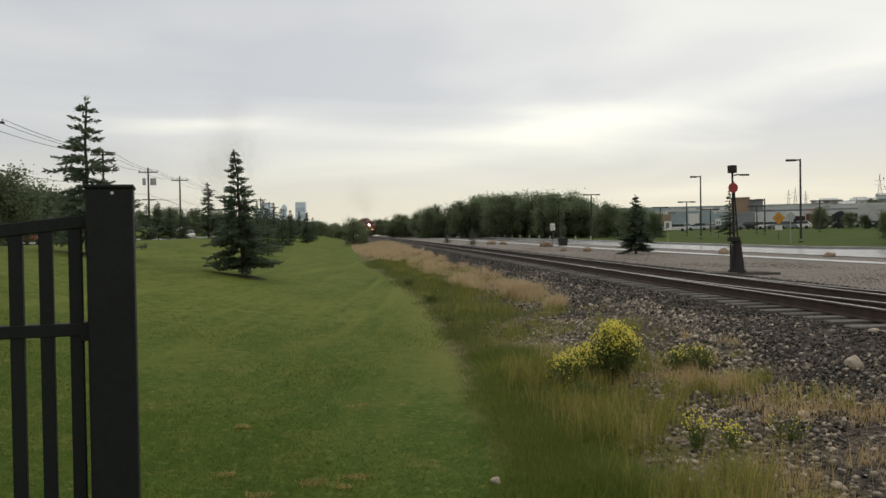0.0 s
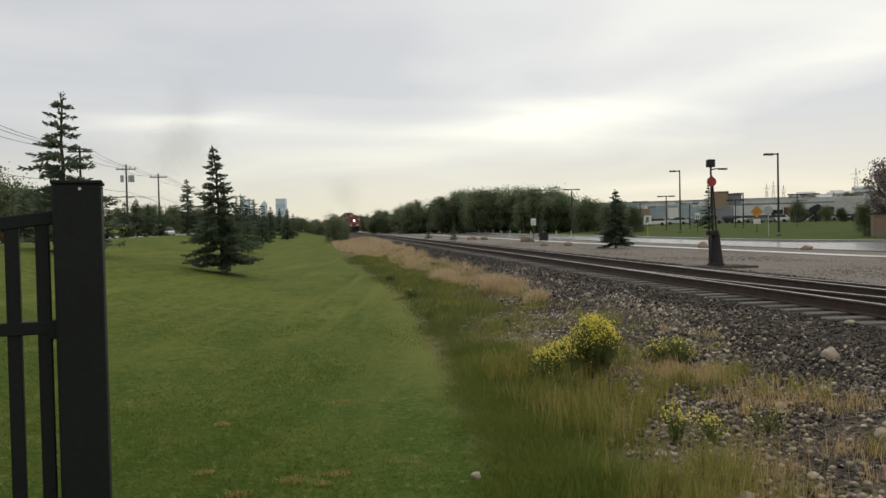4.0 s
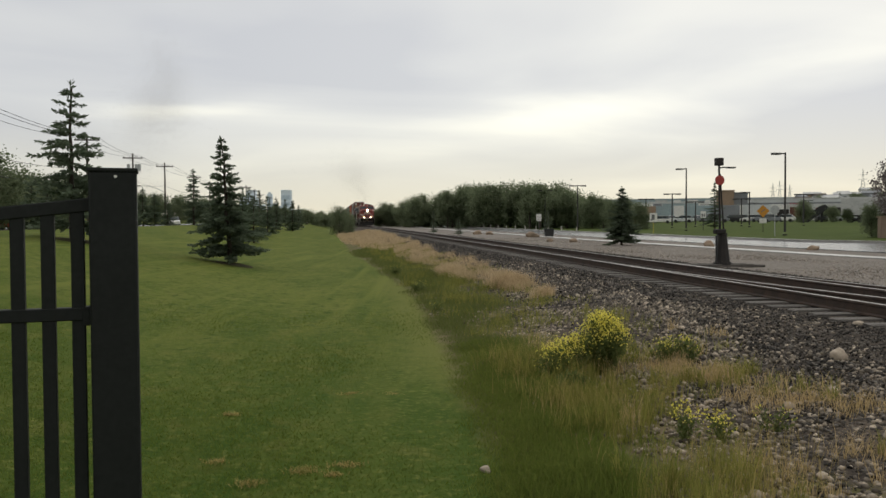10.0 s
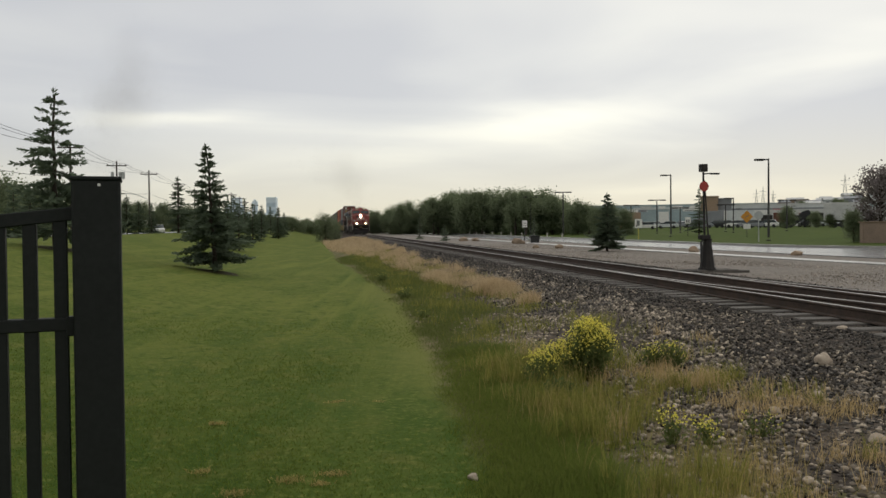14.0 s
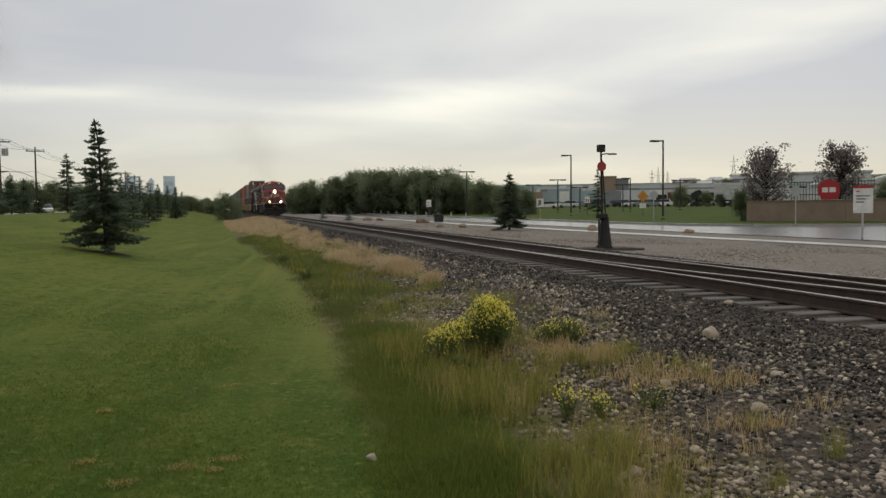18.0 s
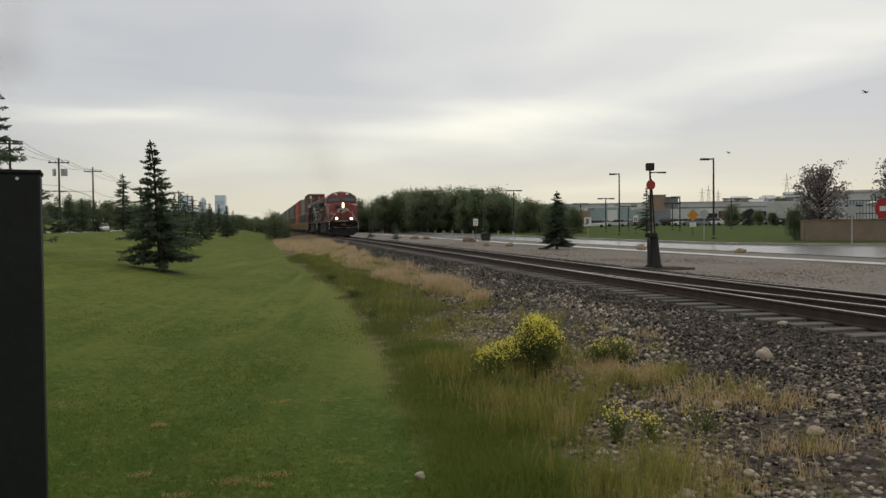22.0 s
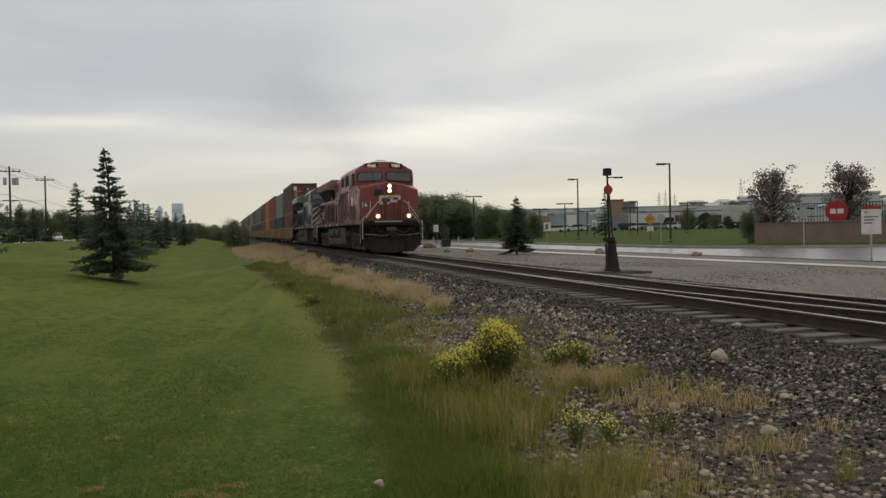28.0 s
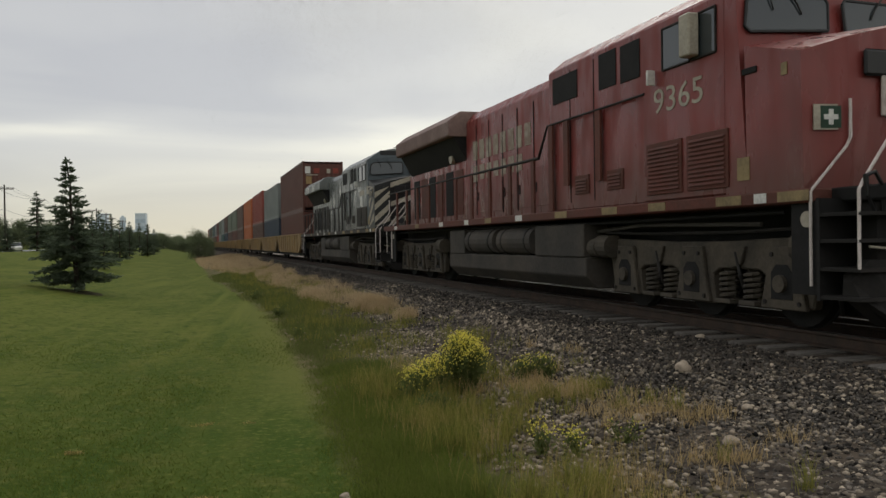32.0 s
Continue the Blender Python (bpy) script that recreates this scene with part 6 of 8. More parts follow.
def broad_crown(seed, n_limbs, leaves, spread, tall, start, leaf, open_=1.0):
    """Limbs and leaf clumps of a unit-high broadleaf tree."""
    r = np.random.default_rng(seed)
    limbs, centres = [], []
    for k in range(n_limbs):
        a = r.uniform(0, 6.283)
        z0 = r.uniform(start, 0.75)
        zt = min(0.97, z0 + r.uniform(0.06, 0.26) * tall)
        out = spread * r.uniform(0.45, 1.05) * math.sqrt(max(0.04, 1 - ((zt - 0.42) / 0.60) ** 2))
        tip = np.array([math.cos(a) * out, math.sin(a) * out, zt])
        root = np.array([0, 0, z0 * 0.8])
        limbs.append((tuple(root), tuple(tip), 0.008))
        for t in (0.55, 0.8, 1.0):
            centres.append((root + (tip - root) * t + r.normal(size=3) * 0.02, 0.085 * open_ * r.uniform(0.7, 1.3)))
    for k in range(max(3, n_limbs // 3)):
        centres.append((np.array([r.normal() * 0.05, r.normal() * 0.05, r.uniform(0.7, 0.96)]), 0.07 * open_))
    c = np.array([p for p, _ in centres])
    w = np.array([q for _, q in centres])
    pick = r.integers(0, len(c), leaves)
    org = c[pick] + r.normal(size=(leaves, 3)) * w[pick][:, None] * np.array([1, 1, 0.8])
    dr = r.normal(size=(leaves, 3)) + np.array([0, 0, -0.3])
    ln = leaf * r.uniform(0.6, 1.4, leaves)
    v, f = spray_cloud(org, dr, ln, ln * 0.36, r, 1.0)
    return v, f, limbs


BROADS = {}


def broadleaf(x, y, h, seed, kind="wood", label="leafy dark green broadleaf tree", group="", name="broadleaf_tree", wide=1.0, cat="tree"):
    v = standing(x, y, -0.08)
    spec = {"wood": (32, 11000, 0.36, 0.9, 0.02, 0.029, 0.92, M_LEAF), "shrub": (28, 7000, 0.42, 0.9, 0.02, 0.034, 1.0, M_LEAF),
            "young": (46, 5800, 0.31, 1.0, 0.12, 0.026, 0.45, M_PURPLE), "thin": (26, 4200, 0.20, 1.1, 0.12, 0.030, 0.50, M_LEAF)}[kind]
    key = (seed, kind)
    if key not in BROADS:
        cv, cf, limbs = broad_crown(seed, *spec[:7])
        BROADS[key] = (fast_mesh("crown", cv, cf, spec[7]), trunk_mesh(0.85, 0.018, seed, limbs))
    tree = thing(name, Matrix.Translation(v) @ Matrix.Rotation(x * 3.1 + y, 4, "Z"), label, cat, group)
    crown, tr = BROADS[key]
    s = Matrix.Diagonal((h * wide, h * wide, h, 1))
    ob_of("crown", crown, tree, s)
    ob_of("trunk", tr, tree, s)
    return tree


def mulch_ring(x, y, r, seed):
    """A low dark mound that stands in for the shade under a tree."""
    v = standing(x, y)
    bm = bmesh.new()
    rr = random.Random(seed)
    rings = []
    for u in (0.0, 0.35, 0.7, 0.9, 1.0):
        row = []
        for k in range(28):
            a = k * 2 * math.pi / 28
            q = r * u * (1 + 0.10 * math.sin(3 * a + seed) + rr.uniform(-0.04, 0.04))
            px, py = x + q * math.cos(a), y + q * math.sin(a)
            row.append(bm.verts.new((px - v.x, py - v.y, standing(px, py).z - v.z + (0.065 * (1 - u ** 3) - 0.02) + rr.uniform(0, 0.008) * (u < 1))))
        rings.append(row)
    for one, two in zip(rings[:-1], rings[1:]):
        for k in range(28):
            bm.faces.new((one[k], two[k], two[(k + 1) % 28], one[(k + 1) % 28]))
    bmesh.ops.remove_doubles(bm, verts=bm.verts[:], dist=0.0005)
    bmesh.ops.recalc_face_normals(bm, faces=bm.faces[:])
    m = part("mulch_ring", bm, M_TREESHADE, None, "dark patch painted in place of a spruce's shadow on the lawn", True, Matrix.Translation(v))
    return tagged(m, category="soil bed")


def polar(b, d):
    return d * math.sin(radians(b)), d * math.cos(radians(b))


# dull brown-green: the soft shadow below a spruce, painted as a patch
M_TREESHADE = surf("tree_shade_tint", (0.072, 0.064, 0.036), (0.050, 0.050, 0.026), 3.0, 0.95, bump=0.03, fine=25.0, c=(0.085, 0.075, 0.04), gloss=0.05)


def build_trees():
    mulch_ring(-6.5, 27.2, 0.8, 4)
    mulch_ring(-11.0, 26.0, 0.8, 5)
    spruce(-6.55, 27.24, 4.15, 1.62, 1, 18, "slender dark green spruce with sparse drooping branches on the lawn", 0.02, 0.78, -3.2)
    spruce(-11.1, 26.0, 5.0, 2.35, 2, 13, "tall dark green spruce with open layered branches", 0.05, 1.05)
    for b, d, h, k in ((-15.75, 70, 4.6, 3), (-13.4, 60, 3.7, 4), (-12.6, 75, 3.6, 5), (-11.9, 48.3, 2.7, 6), (-10.4, 88, 3.5, 3), (-9.3, 99, 3.7, 4), (-10.3, 104, 3.2, 5), (-11.0, 66, 3.1, 6),
                       (-9.8, 118, 4.0, 3), (-8.9, 128, 3.6, 6), (-12.2, 90, 4.1, 4), (-11.5, 108, 4.4, 5), (-14.3, 66, 3.3, 6), (-9.3, 150, 4.2, 3)):
        spruce(*polar(b, d), h, h * 0.42, k, 17)
    for b, d, h, k in ((-19.6, 62, 2.6, 5), (-18.9, 64, 2.9, 6), (-18.2, 61, 2.4, 3), (-17.4, 66, 2.3, 4), (-20.7, 66, 3.2, 5), (-24.5, 58, 3.4, 3), (-25.4, 52, 3.0, 6), (-22.8, 70, 3.0, 4)):
        spruce(*polar(b, d), h, h * 0.46, k, 18)
    broadleaf(*polar(28.2, 71.5), 2.7, 23, "wood", "small bushy green tree beside the brick wall", "verge trees", wide=0.78)
    # across the track
    spruce(10.71, 46.2, 3.35, 1.35, 7, 26, "bushy blue-green spruce standing in gravel", 0.05, 0.62)
    spruce(34.76, 100.7, 5.8, 1.9, 2, 16, "tall dark green spruce on the roadside lawn")
    spruce(10.3, 72.0, 2.3, 0.75, 5, 8, "small spruce beside pale boulders")
    spruce(2.9, 82.5, 1.7, 0.8, 6, 8, "small bushy spruce in gravel")
    spruce(0.5, 92.0, 2.6, 0.8, 4, 8)
    rr = random.Random(3)

    def risen(b, d, slope):
        """Height of a tree whose top stands at a slope over the eye."""
        x, y = polar(b, d)
        return slope * d + 1.65 - standing(x, y).z

    # a wood beyond the road
    for i in range(46):
        u = i / 45
        b = -3.3 + 15.3 * u + rr.uniform(-0.25, 0.3)
        d = 185 - 45 * u + rr.uniform(-8, 14)
        top = float(np.interp(b, [-3.7, -1.5, 0.75, 3, 5, 9, 11, 12.3], [0.023, 0.030, 0.040, 0.0445, 0.047, 0.046, 0.038, 0.032]))
        broadleaf(*polar(b, d), risen(b, d, top * rr.choice((1.09, 1.0, 0.90, 0.80))), 20 + i % 5, "wood", group="wood beyond the road", wide=rr.uniform(0.95, 1.2))
    for b, d, slope in ((7.6, 138, 0.051), (6.9, 142, 0.049), (3.6, 158, 0.047), (4.6, 155, 0.051), (1.3, 165, 0.044)):
        broadleaf(*polar(b, d), risen(b, d, slope), 24, "thin", "tall thin tree over the wood", "wood beyond the road", wide=1.2)
    for b, d, h in ((12.6, 118, 4.3), (13.4, 124, 4.6), (14.3, 120, 3.9)):
        broadleaf(*polar(b, d), h, 21, "wood", group="wood beyond the road", wide=1.1)
    for i in range(11):
        b = -5.2 + 2.6 * i / 10
        broadleaf(*polar(b, 310 + rr.uniform(-15, 40)), 6.0 + rr.uniform(-1.0, 1.0), 20 + i % 5, "wood", group="wood beyond the road", wide=1.1)
    # far woods behind the lawn, in clumps on the grassy rise
    for i in range(36):
        b = -27 + 20.2 * i / 35 + rr.uniform(-0.3, 0.2)
        d = 285 + rr.uniform(-20, 50)
        top = float(np.interp(b, [-27, -20, -16, -12, -8], [0.037, 0.037, 0.035, 0.025, 0.019]))
        broadleaf(*polar(b, d), max(2.5, risen(b, d, top * rr.choice((1.05, 0.95, 0.8)))), 20 + i % 5, "wood", group="far woods", wide=1.2)
    for i in range(18):
        b = -12.5 + 6.0 * i / 17 + rr.uniform(-0.1, 0.1)
        broadleaf(*polar(b, 215 + rr.uniform(-20, 25)), 3.0 + rr.uniform(-0.6, 1.0), 26, "shrub", "low dark scrub in front of the far woods", "far woods", name="shrub", cat="shrub", wide=1.5)
    # thicket along the road
    for i in range(12):
        b = -34 + 10.5 * i / 11 + rr.uniform(-0.4, 0.4)
        broadleaf(*polar(b, 82 + rr.uniform(-10, 30)), 6.3 + rr.uniform(-0.9, 1.1), 20 + i % 5, "wood", group="thicket by the road", wide=1.2)
    broadleaf(-10.9, 101.06, 3.4, 26, "shrub", "dense dark shrub beside the track", name="shrub", cat="shrub", wide=1.05)
    broadleaf(-10.0, 104.5, 2.6, 26, "shrub", "dense dark shrub beside the track", name="shrub", cat="shrub", wide=0.8)
    # young bronze-leaved trees behind the wall
    broadleaf(*polar(29.7, 72.5), 6.3, 27, "young", "young bronze-leaved tree with an open crown", "trees by the wall", wide=1.05)
    broadleaf(*polar(34.0, 76.0), 6.3, 28, "young", "young bronze-leaved tree with an open crown", "trees by the wall", wide=1.05)
    broadleaf(*polar(38.6, 74.0), 5.6, 27, "young", "young bronze-leaved tree with an open crown", "trees by the wall")
    for i in range(26):
        b = 20.5 + 10.5 * i / 25 + rr.uniform(-0.3, 0.3)
        broadleaf(*polar(b, rr.uniform(620, 900)), rr.uniform(6, 12), 20 + i % 5, "wood", "far dark tree among the houses", "trees on the ridge", wide=1.4)
    for b, d, h in ((36.6, 88, 3.3), (37.5, 88, 3.2), (24.4, 150, 3.9), (25.6, 175, 3.4), (26.1, 160, 3.0), (26.9, 150, 2.4)):
        broadleaf(*polar(b, d), h, 23, "wood", "small dark green tree on the verge", "verge trees", wide=1.0)


# ---- grass, weeds and shrubs ----
def blades(name, p, s, height, width, lean, material, label, cat, r, sink=0.01):
    """Bent tapering blades: three triangles each."""
    n = len(p)
    x, y = world_xy(p, s)
    z = ground_z(p, s) - sink
    a = r.uniform(0, 6.283, n)
    dx, dy = np.cos(a), np.sin(a)
    la = r.uniform(0, 6.283, n)
    lx, ly = np.cos(la) * lean * height, np.sin(la) * lean * height
    w = width
    b0 = np.stack([x - dx * w, y - dy * w, z], -1)
    b1 = np.stack([x + dx * w, y + dy * w, z], -1)
    m0 = np.stack([x - dx * w * 0.7 + lx * 0.35, y - dy * w * 0.7 + ly * 0.35, z + height * 0.6], -1)
    m1 = np.stack([x + dx * w * 0.7 + lx * 0.35, y + dy * w * 0.7 + ly * 0.35, z + height * 0.6], -1)
    t = np.stack([x + lx, y + ly, z + height * (1 - 0.3 * lean)], -1)
    v = np.stack([b0, b1, m0, m1, t], 1).reshape(-1, 3)
    o = np.arange(n)[:, None] * 5
    f = np.concatenate([o + [0, 1, 3], o + [0, 3, 2], o + [2, 3, 4]], 1).reshape(-1, 3)
    return ob_of(name, fast_mesh(name, v, f, material), None, None, label, cat, kind="stuff")


def patchy(p, s, a, b, seed):
    return np.array([noise.noise(Vector((u * a, w * b, seed))) for u, w in zip(p, s)])


def mown(s):
    """Where the mown lawn ends, across the track's line."""
    return np.interp(s, [0, 5.2, 6.9, 8.3, 9.6, 11.9, 16.2, 23.5, 30.5, 44, 61, 100], [1.0, 1.0, 1.09, 1.16, 1.28, 1.53, 1.66, 1.78, 1.42, 1.1, 0.9, 1.5])


def stony(s):
    """Where the bare stones begin beside the near verge, across the track's line."""
    return np.interp(s, [3.0, 4.5, 5.5, 6.2, 7.0, 8.5, 9.6, 10.0], [2.3, 2.75, 3.3, 3.75, 4.2, 4.3, 4.4, 9.0])


def tufts(name, n, p_range, s_range, per, wide, tall, thin, lean, material, label, r, seed, wants=0.0):
    """Clumps of blades spread by a patchy field."""
    s = s_range[0] + (s_range[1] - s_range[0]) * r.random(n) ** 1.25
    p = p_range[0] + (p_range[1] - p_range[0]) * r.random(n)
    ok = patchy(p, s, 0.8, 0.6, seed) + wants > r.uniform(-0.25, 0.25, n)
    ok &= (p < stony(s) + 0.12 * r.normal(size=n)) | (r.random(n) < 0.06) | (s < 3.2)
    p, s = p[ok], s[ok]
    big = r.uniform(0.5, 1.25, len(p))
    reach = wide * r.uniform(0.5, 1.3, len(p))
    pp = (p[:, None] + r.normal(size=(len(p), per)) * reach[:, None]).ravel()
    sp = (s[:, None] + r.normal(size=(len(p), per)) * reach[:, None]).ravel()
    hgt = (big[:, None] * r.uniform(tall[0], tall[1], (len(p), per))).ravel()
    return blades(name, pp, sp, hgt, r.uniform(thin[0], thin[1], len(pp)) * (1 + sp / 16), r.uniform(lean[0], lean[1], len(pp)), material, label, "grass", r)


CLIPPINGS = [(-0.23, 5.65, 0.06), (0.06, 5.76, 0.055), (-0.03, 5.55, 0.035), (-0.57, 5.40, 0.055), (0.16, 8.13, 0.05), (-0.83, 5.89, 0.04), (0.56, 8.03, 0.05), (-0.89, 7.3, 0.04)]


def build_grass():
    r = np.random.default_rng(5)
    n = 560000
    s = 2.6 + 14 * r.random(n) ** 1.2
    p = -14 + 17.0 * r.random(n)
    past = p - mown(s) - 0.16 * patchy(p, s, 0.6, 0.9, 2.0)
    ok = (p > -1.0 - 0.75 * s) & (past < r.normal(size=n) * 0.08) & (r.random(n) < 1.25 - s / 13)
    p, s = p[ok], s[ok]
    blades("lawn_grass", p, s, r.uniform(0.012, 0.034, len(p)), r.uniform(0.0016, 0.0034, len(p)) * (1 + s / 22), r.uniform(0.5, 1.6, len(p)), M_BLADE, "short mown green lawn grass", "grass", r, 0.004)
    # lush uncut grass past the mown edge: it rises and thins out towards the stones
    for n, s0, s1, pw in ((115000, 3.0, 11.0, 1.25), (70000, 10.5, 48.0, 1.4)):
        s = s0 + (s1 - s0) * r.random(n) ** pw
        q = -0.12 + (1.5 + np.interp(s, [13, 17, 24, 40], [0.0, 0.9, 0.9, 1.3])) * r.random(n) ** 1.1
        p = mown(s) + q + 0.22 * patchy(q, s, 0.0, 0.7, 3.0)
        dense = np.clip(q / 0.35 + 0.30, 0.1, 1) * np.clip(1.45 - q * np.interp(s, [13, 17], [1.15, 0.7]) + 0.9 * patchy(p, s, 1.1, 0.8, 4.0), 0.03, 1)
        ok = dense > r.random(n)
        p, s, q = p[ok], s[ok], q[ok]
        hgt = r.uniform(0.05, 0.2, len(p)) * np.clip(0.30 + q * 0.8, 0.25, 1.0) * (1 + 0.5 * patchy(p, s, 0.9, 0.9, 9.0))
        blades("lush_grass", p, s, hgt, r.uniform(0.0013, 0.0030, len(p)) * (1 + s / 14), r.uniform(0.2, 0.9, len(p)), M_LUSH if s1 < 20 else M_MEADOW, "lush uncut green grass along the mown edge", "grass", r)
    # the verge goes on behind the camera
    tufts("lush_grass", 420, (1.05, 2.3), (-13.0, 3.3), 36, 0.12, (0.05, 0.2), (0.0015, 0.0030), (0.2, 0.9), M_LUSH, "lush uncut green grass along the mown edge", r, 4.0, 0.4)
    tufts("tall_grass", 160, (1.8, 4.2), (-13.0, 3.3), 40, 0.09, (0.08, 0.3), (0.0012, 0.0026), (0.15, 0.7), M_TALL, "olive grass tufts between stones", r, 6.5, 0.0)
    # olive and yellow seeding tufts over stones
    tufts("tall_grass", 330, (1.75, 2.75), (3.2, 9.5), 46, 0.06, (0.08, 0.36), (0.0011, 0.0026), (0.1, 0.6), M_TALL, "tall yellow-green seeding grass among stones", r, 4.0, 0.08)
    tufts("tall_grass", 190, (2.6, 4.4), (3.4, 8.2), 56, 0.06, (0.06, 0.28), (0.0011, 0.0026), (0.15, 0.7), M_TALL, "olive grass tufts between stones", r, 6.5, 0.0)
    tufts("tall_grass", 760, (2.0, 4.7), (9.0, 55.0), 34, 0.15, (0.10, 0.30), (0.0012, 0.0026), (0.2, 0.8), M_TALL, "tall yellow-green seeding grass among stones", r, 12.0, 0.05)
    # dry golden stalks near the camera, in tufts
    tufts("dry_stalks", 170, (2.2, 4.9), (3.6, 11.5), 44, 0.055, (0.06, 0.30), (0.0008, 0.0018), (0.15, 0.8), M_GOLD, "dry golden grass stalks in tufts among stones", r, 14.0, -0.02)
    # a golden line of tufts along the stones, and two loose tufts out among them
    n = 74
    cs = 6.1 + 2.6 * r.random(n)
    cp = 3.52 + (8.5 - cs) * 0.27 + r.normal(size=n) * 0.2
    for c0, c1, k in ((3.78, 5.06, 5), (3.55, 5.22, 3), (4.35, 5.3, 2)):
        cp, cs = np.append(cp, c0 + r.normal(size=k) * 0.06), np.append(cs, c1 + r.normal(size=k) * 0.06)
    per = 34
    pp = (cp[:, None] + r.normal(size=(len(cp), per)) * 0.075).ravel()
    sp = (cs[:, None] + r.normal(size=(len(cp), per)) * 0.06).ravel()
    hgt = (r.uniform(0.5, 1.25, len(cp))[:, None] * r.uniform(0.06, 0.24, (len(cp), per))).ravel()
    blades("dry_stalks", pp, sp, hgt, r.uniform(0.0009, 0.002, len(pp)) * (1 + sp / 16), r.uniform(0.2, 0.9, len(pp)), M_GOLD, "dry golden grass stalks in tufts among stones", "grass", r)
    tufts("dry_stalks", 640, (1.75, 3.2), (3.4, 9.6), 9, 0.12, (0.14, 0.42), (0.0007, 0.0016), (0.1, 0.6), M_STRAW, "single straw-coloured stalks over green grass", r, 4.0, 0.1)
    # clippings left on the lawn by the mower
    for cp, cs, wide in CLIPPINGS:
        n = int(3200 * wide)
        blades("clippings", cp + r.normal(size=n) * wide, cs + r.normal(size=n) * wide * 0.7, r.uniform(0.016, 0.034, n), r.uniform(0.0015, 0.003, n), r.uniform(0.6, 1.8, n), M_STRAW, "small tuft of dead golden grass in the lawn", "grass", r, 0.0)
    # pale dry grass in a band beside the ballast: loose clumps first, then a closed strip
    n = 150000
    s = 16.2 + 100 * r.random(n) ** 1.6
    mid = np.interp(s, [16, 21, 26, 41, 62, 120], [4.15, 4.2, 3.85, 4.2, 3.5, 3.4])
    half = np.interp(s, [16, 21, 26, 41, 62, 120], [0.42, 0.55, 0.95, 0.95, 2.2, 2.4])
    u = r.uniform(-1.15, 1.15, n)
    p = mid + half * u
    clump = patchy(p, s, 1.3, 0.6, 24.0)
    ok = (1.7 * clump + 0.26 + 0.3 * np.exp(-((s - 20) / 3.2) ** 2) - 0.55 * np.abs(u) ** 3 + np.clip((s - 30) / 60, -0.22, 0.15)) > r.random(n) * 0.95
    p, s, clump = p[ok], s[ok], clump[ok]
    tall = r.uniform(0.06, 0.34, len(p)) * (0.6 + 1.1 * np.clip(clump + 0.3, 0, 1))
    blades("dry_grass", p, s, tall, r.uniform(0.0013, 0.003, len(p)) * (1 + s / 18), r.uniform(0.3, 1.2, len(p)), M_DRY, "pale dry seeding grass beside the ballast", "grass", r)


def weed(p, s, h, w, bloom, seed, label, leafy=500):
    """A clump of thin stems with small leaves and yellow flower heads on top."""
    r = np.random.default_rng(seed)
    v = place(p, s, -0.02)
    sh = thing("flowering_shrub", Matrix.Translation(v), label, "shrub", "yellow weeds")
    bm = bmesh.new()
    tips = []
    for k in range(90 if leafy > 3000 else 44 if leafy > 1000 else 26 if leafy > 300 else 12):
        a, t = r.uniform(0, 6.283), math.sqrt(r.random())
        tip = Vector((math.cos(a) * w * t, math.sin(a) * w * t, h * (1 - 0.45 * t * t) * r.uniform(0.85, 1.05)))
        rod(bm, (tip.x * 0.15, tip.y * 0.15, 0), tip, 0.006, 5, 0.002)
        tips.append(np.array(tip))
    tagged(part("stem", bm, M_SAGE, sh), kind="stuff")
    tips = np.array(tips)
    pick = r.integers(0, len(tips), leafy)
    u = r.uniform(0.12, 1.0, leafy)[:, None]
    org = tips[pick] * np.concatenate([0.15 + 0.85 * u, 0.15 + 0.85 * u, u], 1) + r.normal(size=(leafy, 3)) * 0.03
    org[:, 2] = np.maximum(org[:, 2], 0.0)
    d = r.normal(size=(leafy, 3)) * 0.6 + np.array([0, 0, 0.5])
    ln = r.uniform(0.03, 0.075, leafy)
    cv, cf = spray_cloud(org, d, ln, ln * 0.17, r, 1.0)
    ob_of("foliage", fast_mesh("foliage", cv, cf, M_SAGE), sh, kind="stuff")
    if bloom:
        crowd = (tips[:, 2] - tips[:, 2].min() + 0.12 * h) ** 1.4
        pick = r.choice(len(tips), bloom, p=crowd / crowd.sum())
        org = tips[pick] + r.normal(size=(bloom, 3)) * np.array([0.042, 0.042, 0.026]) + np.array([0, 0, 0.012])
        d = r.normal(size=(bloom, 3)) * 0.7 + np.array([0, 0, 0.8])
        ln = r.uniform(0.010, 0.023, bloom)
        cv, cf = spray_cloud(org, d, ln, ln * 0.45, r, 1.0)
        ob_of("bloom", fast_mesh("bloom", cv, cf, M_BLOOM), sh, None, "small bright yellow flower heads", kind="stuff")
    return sh


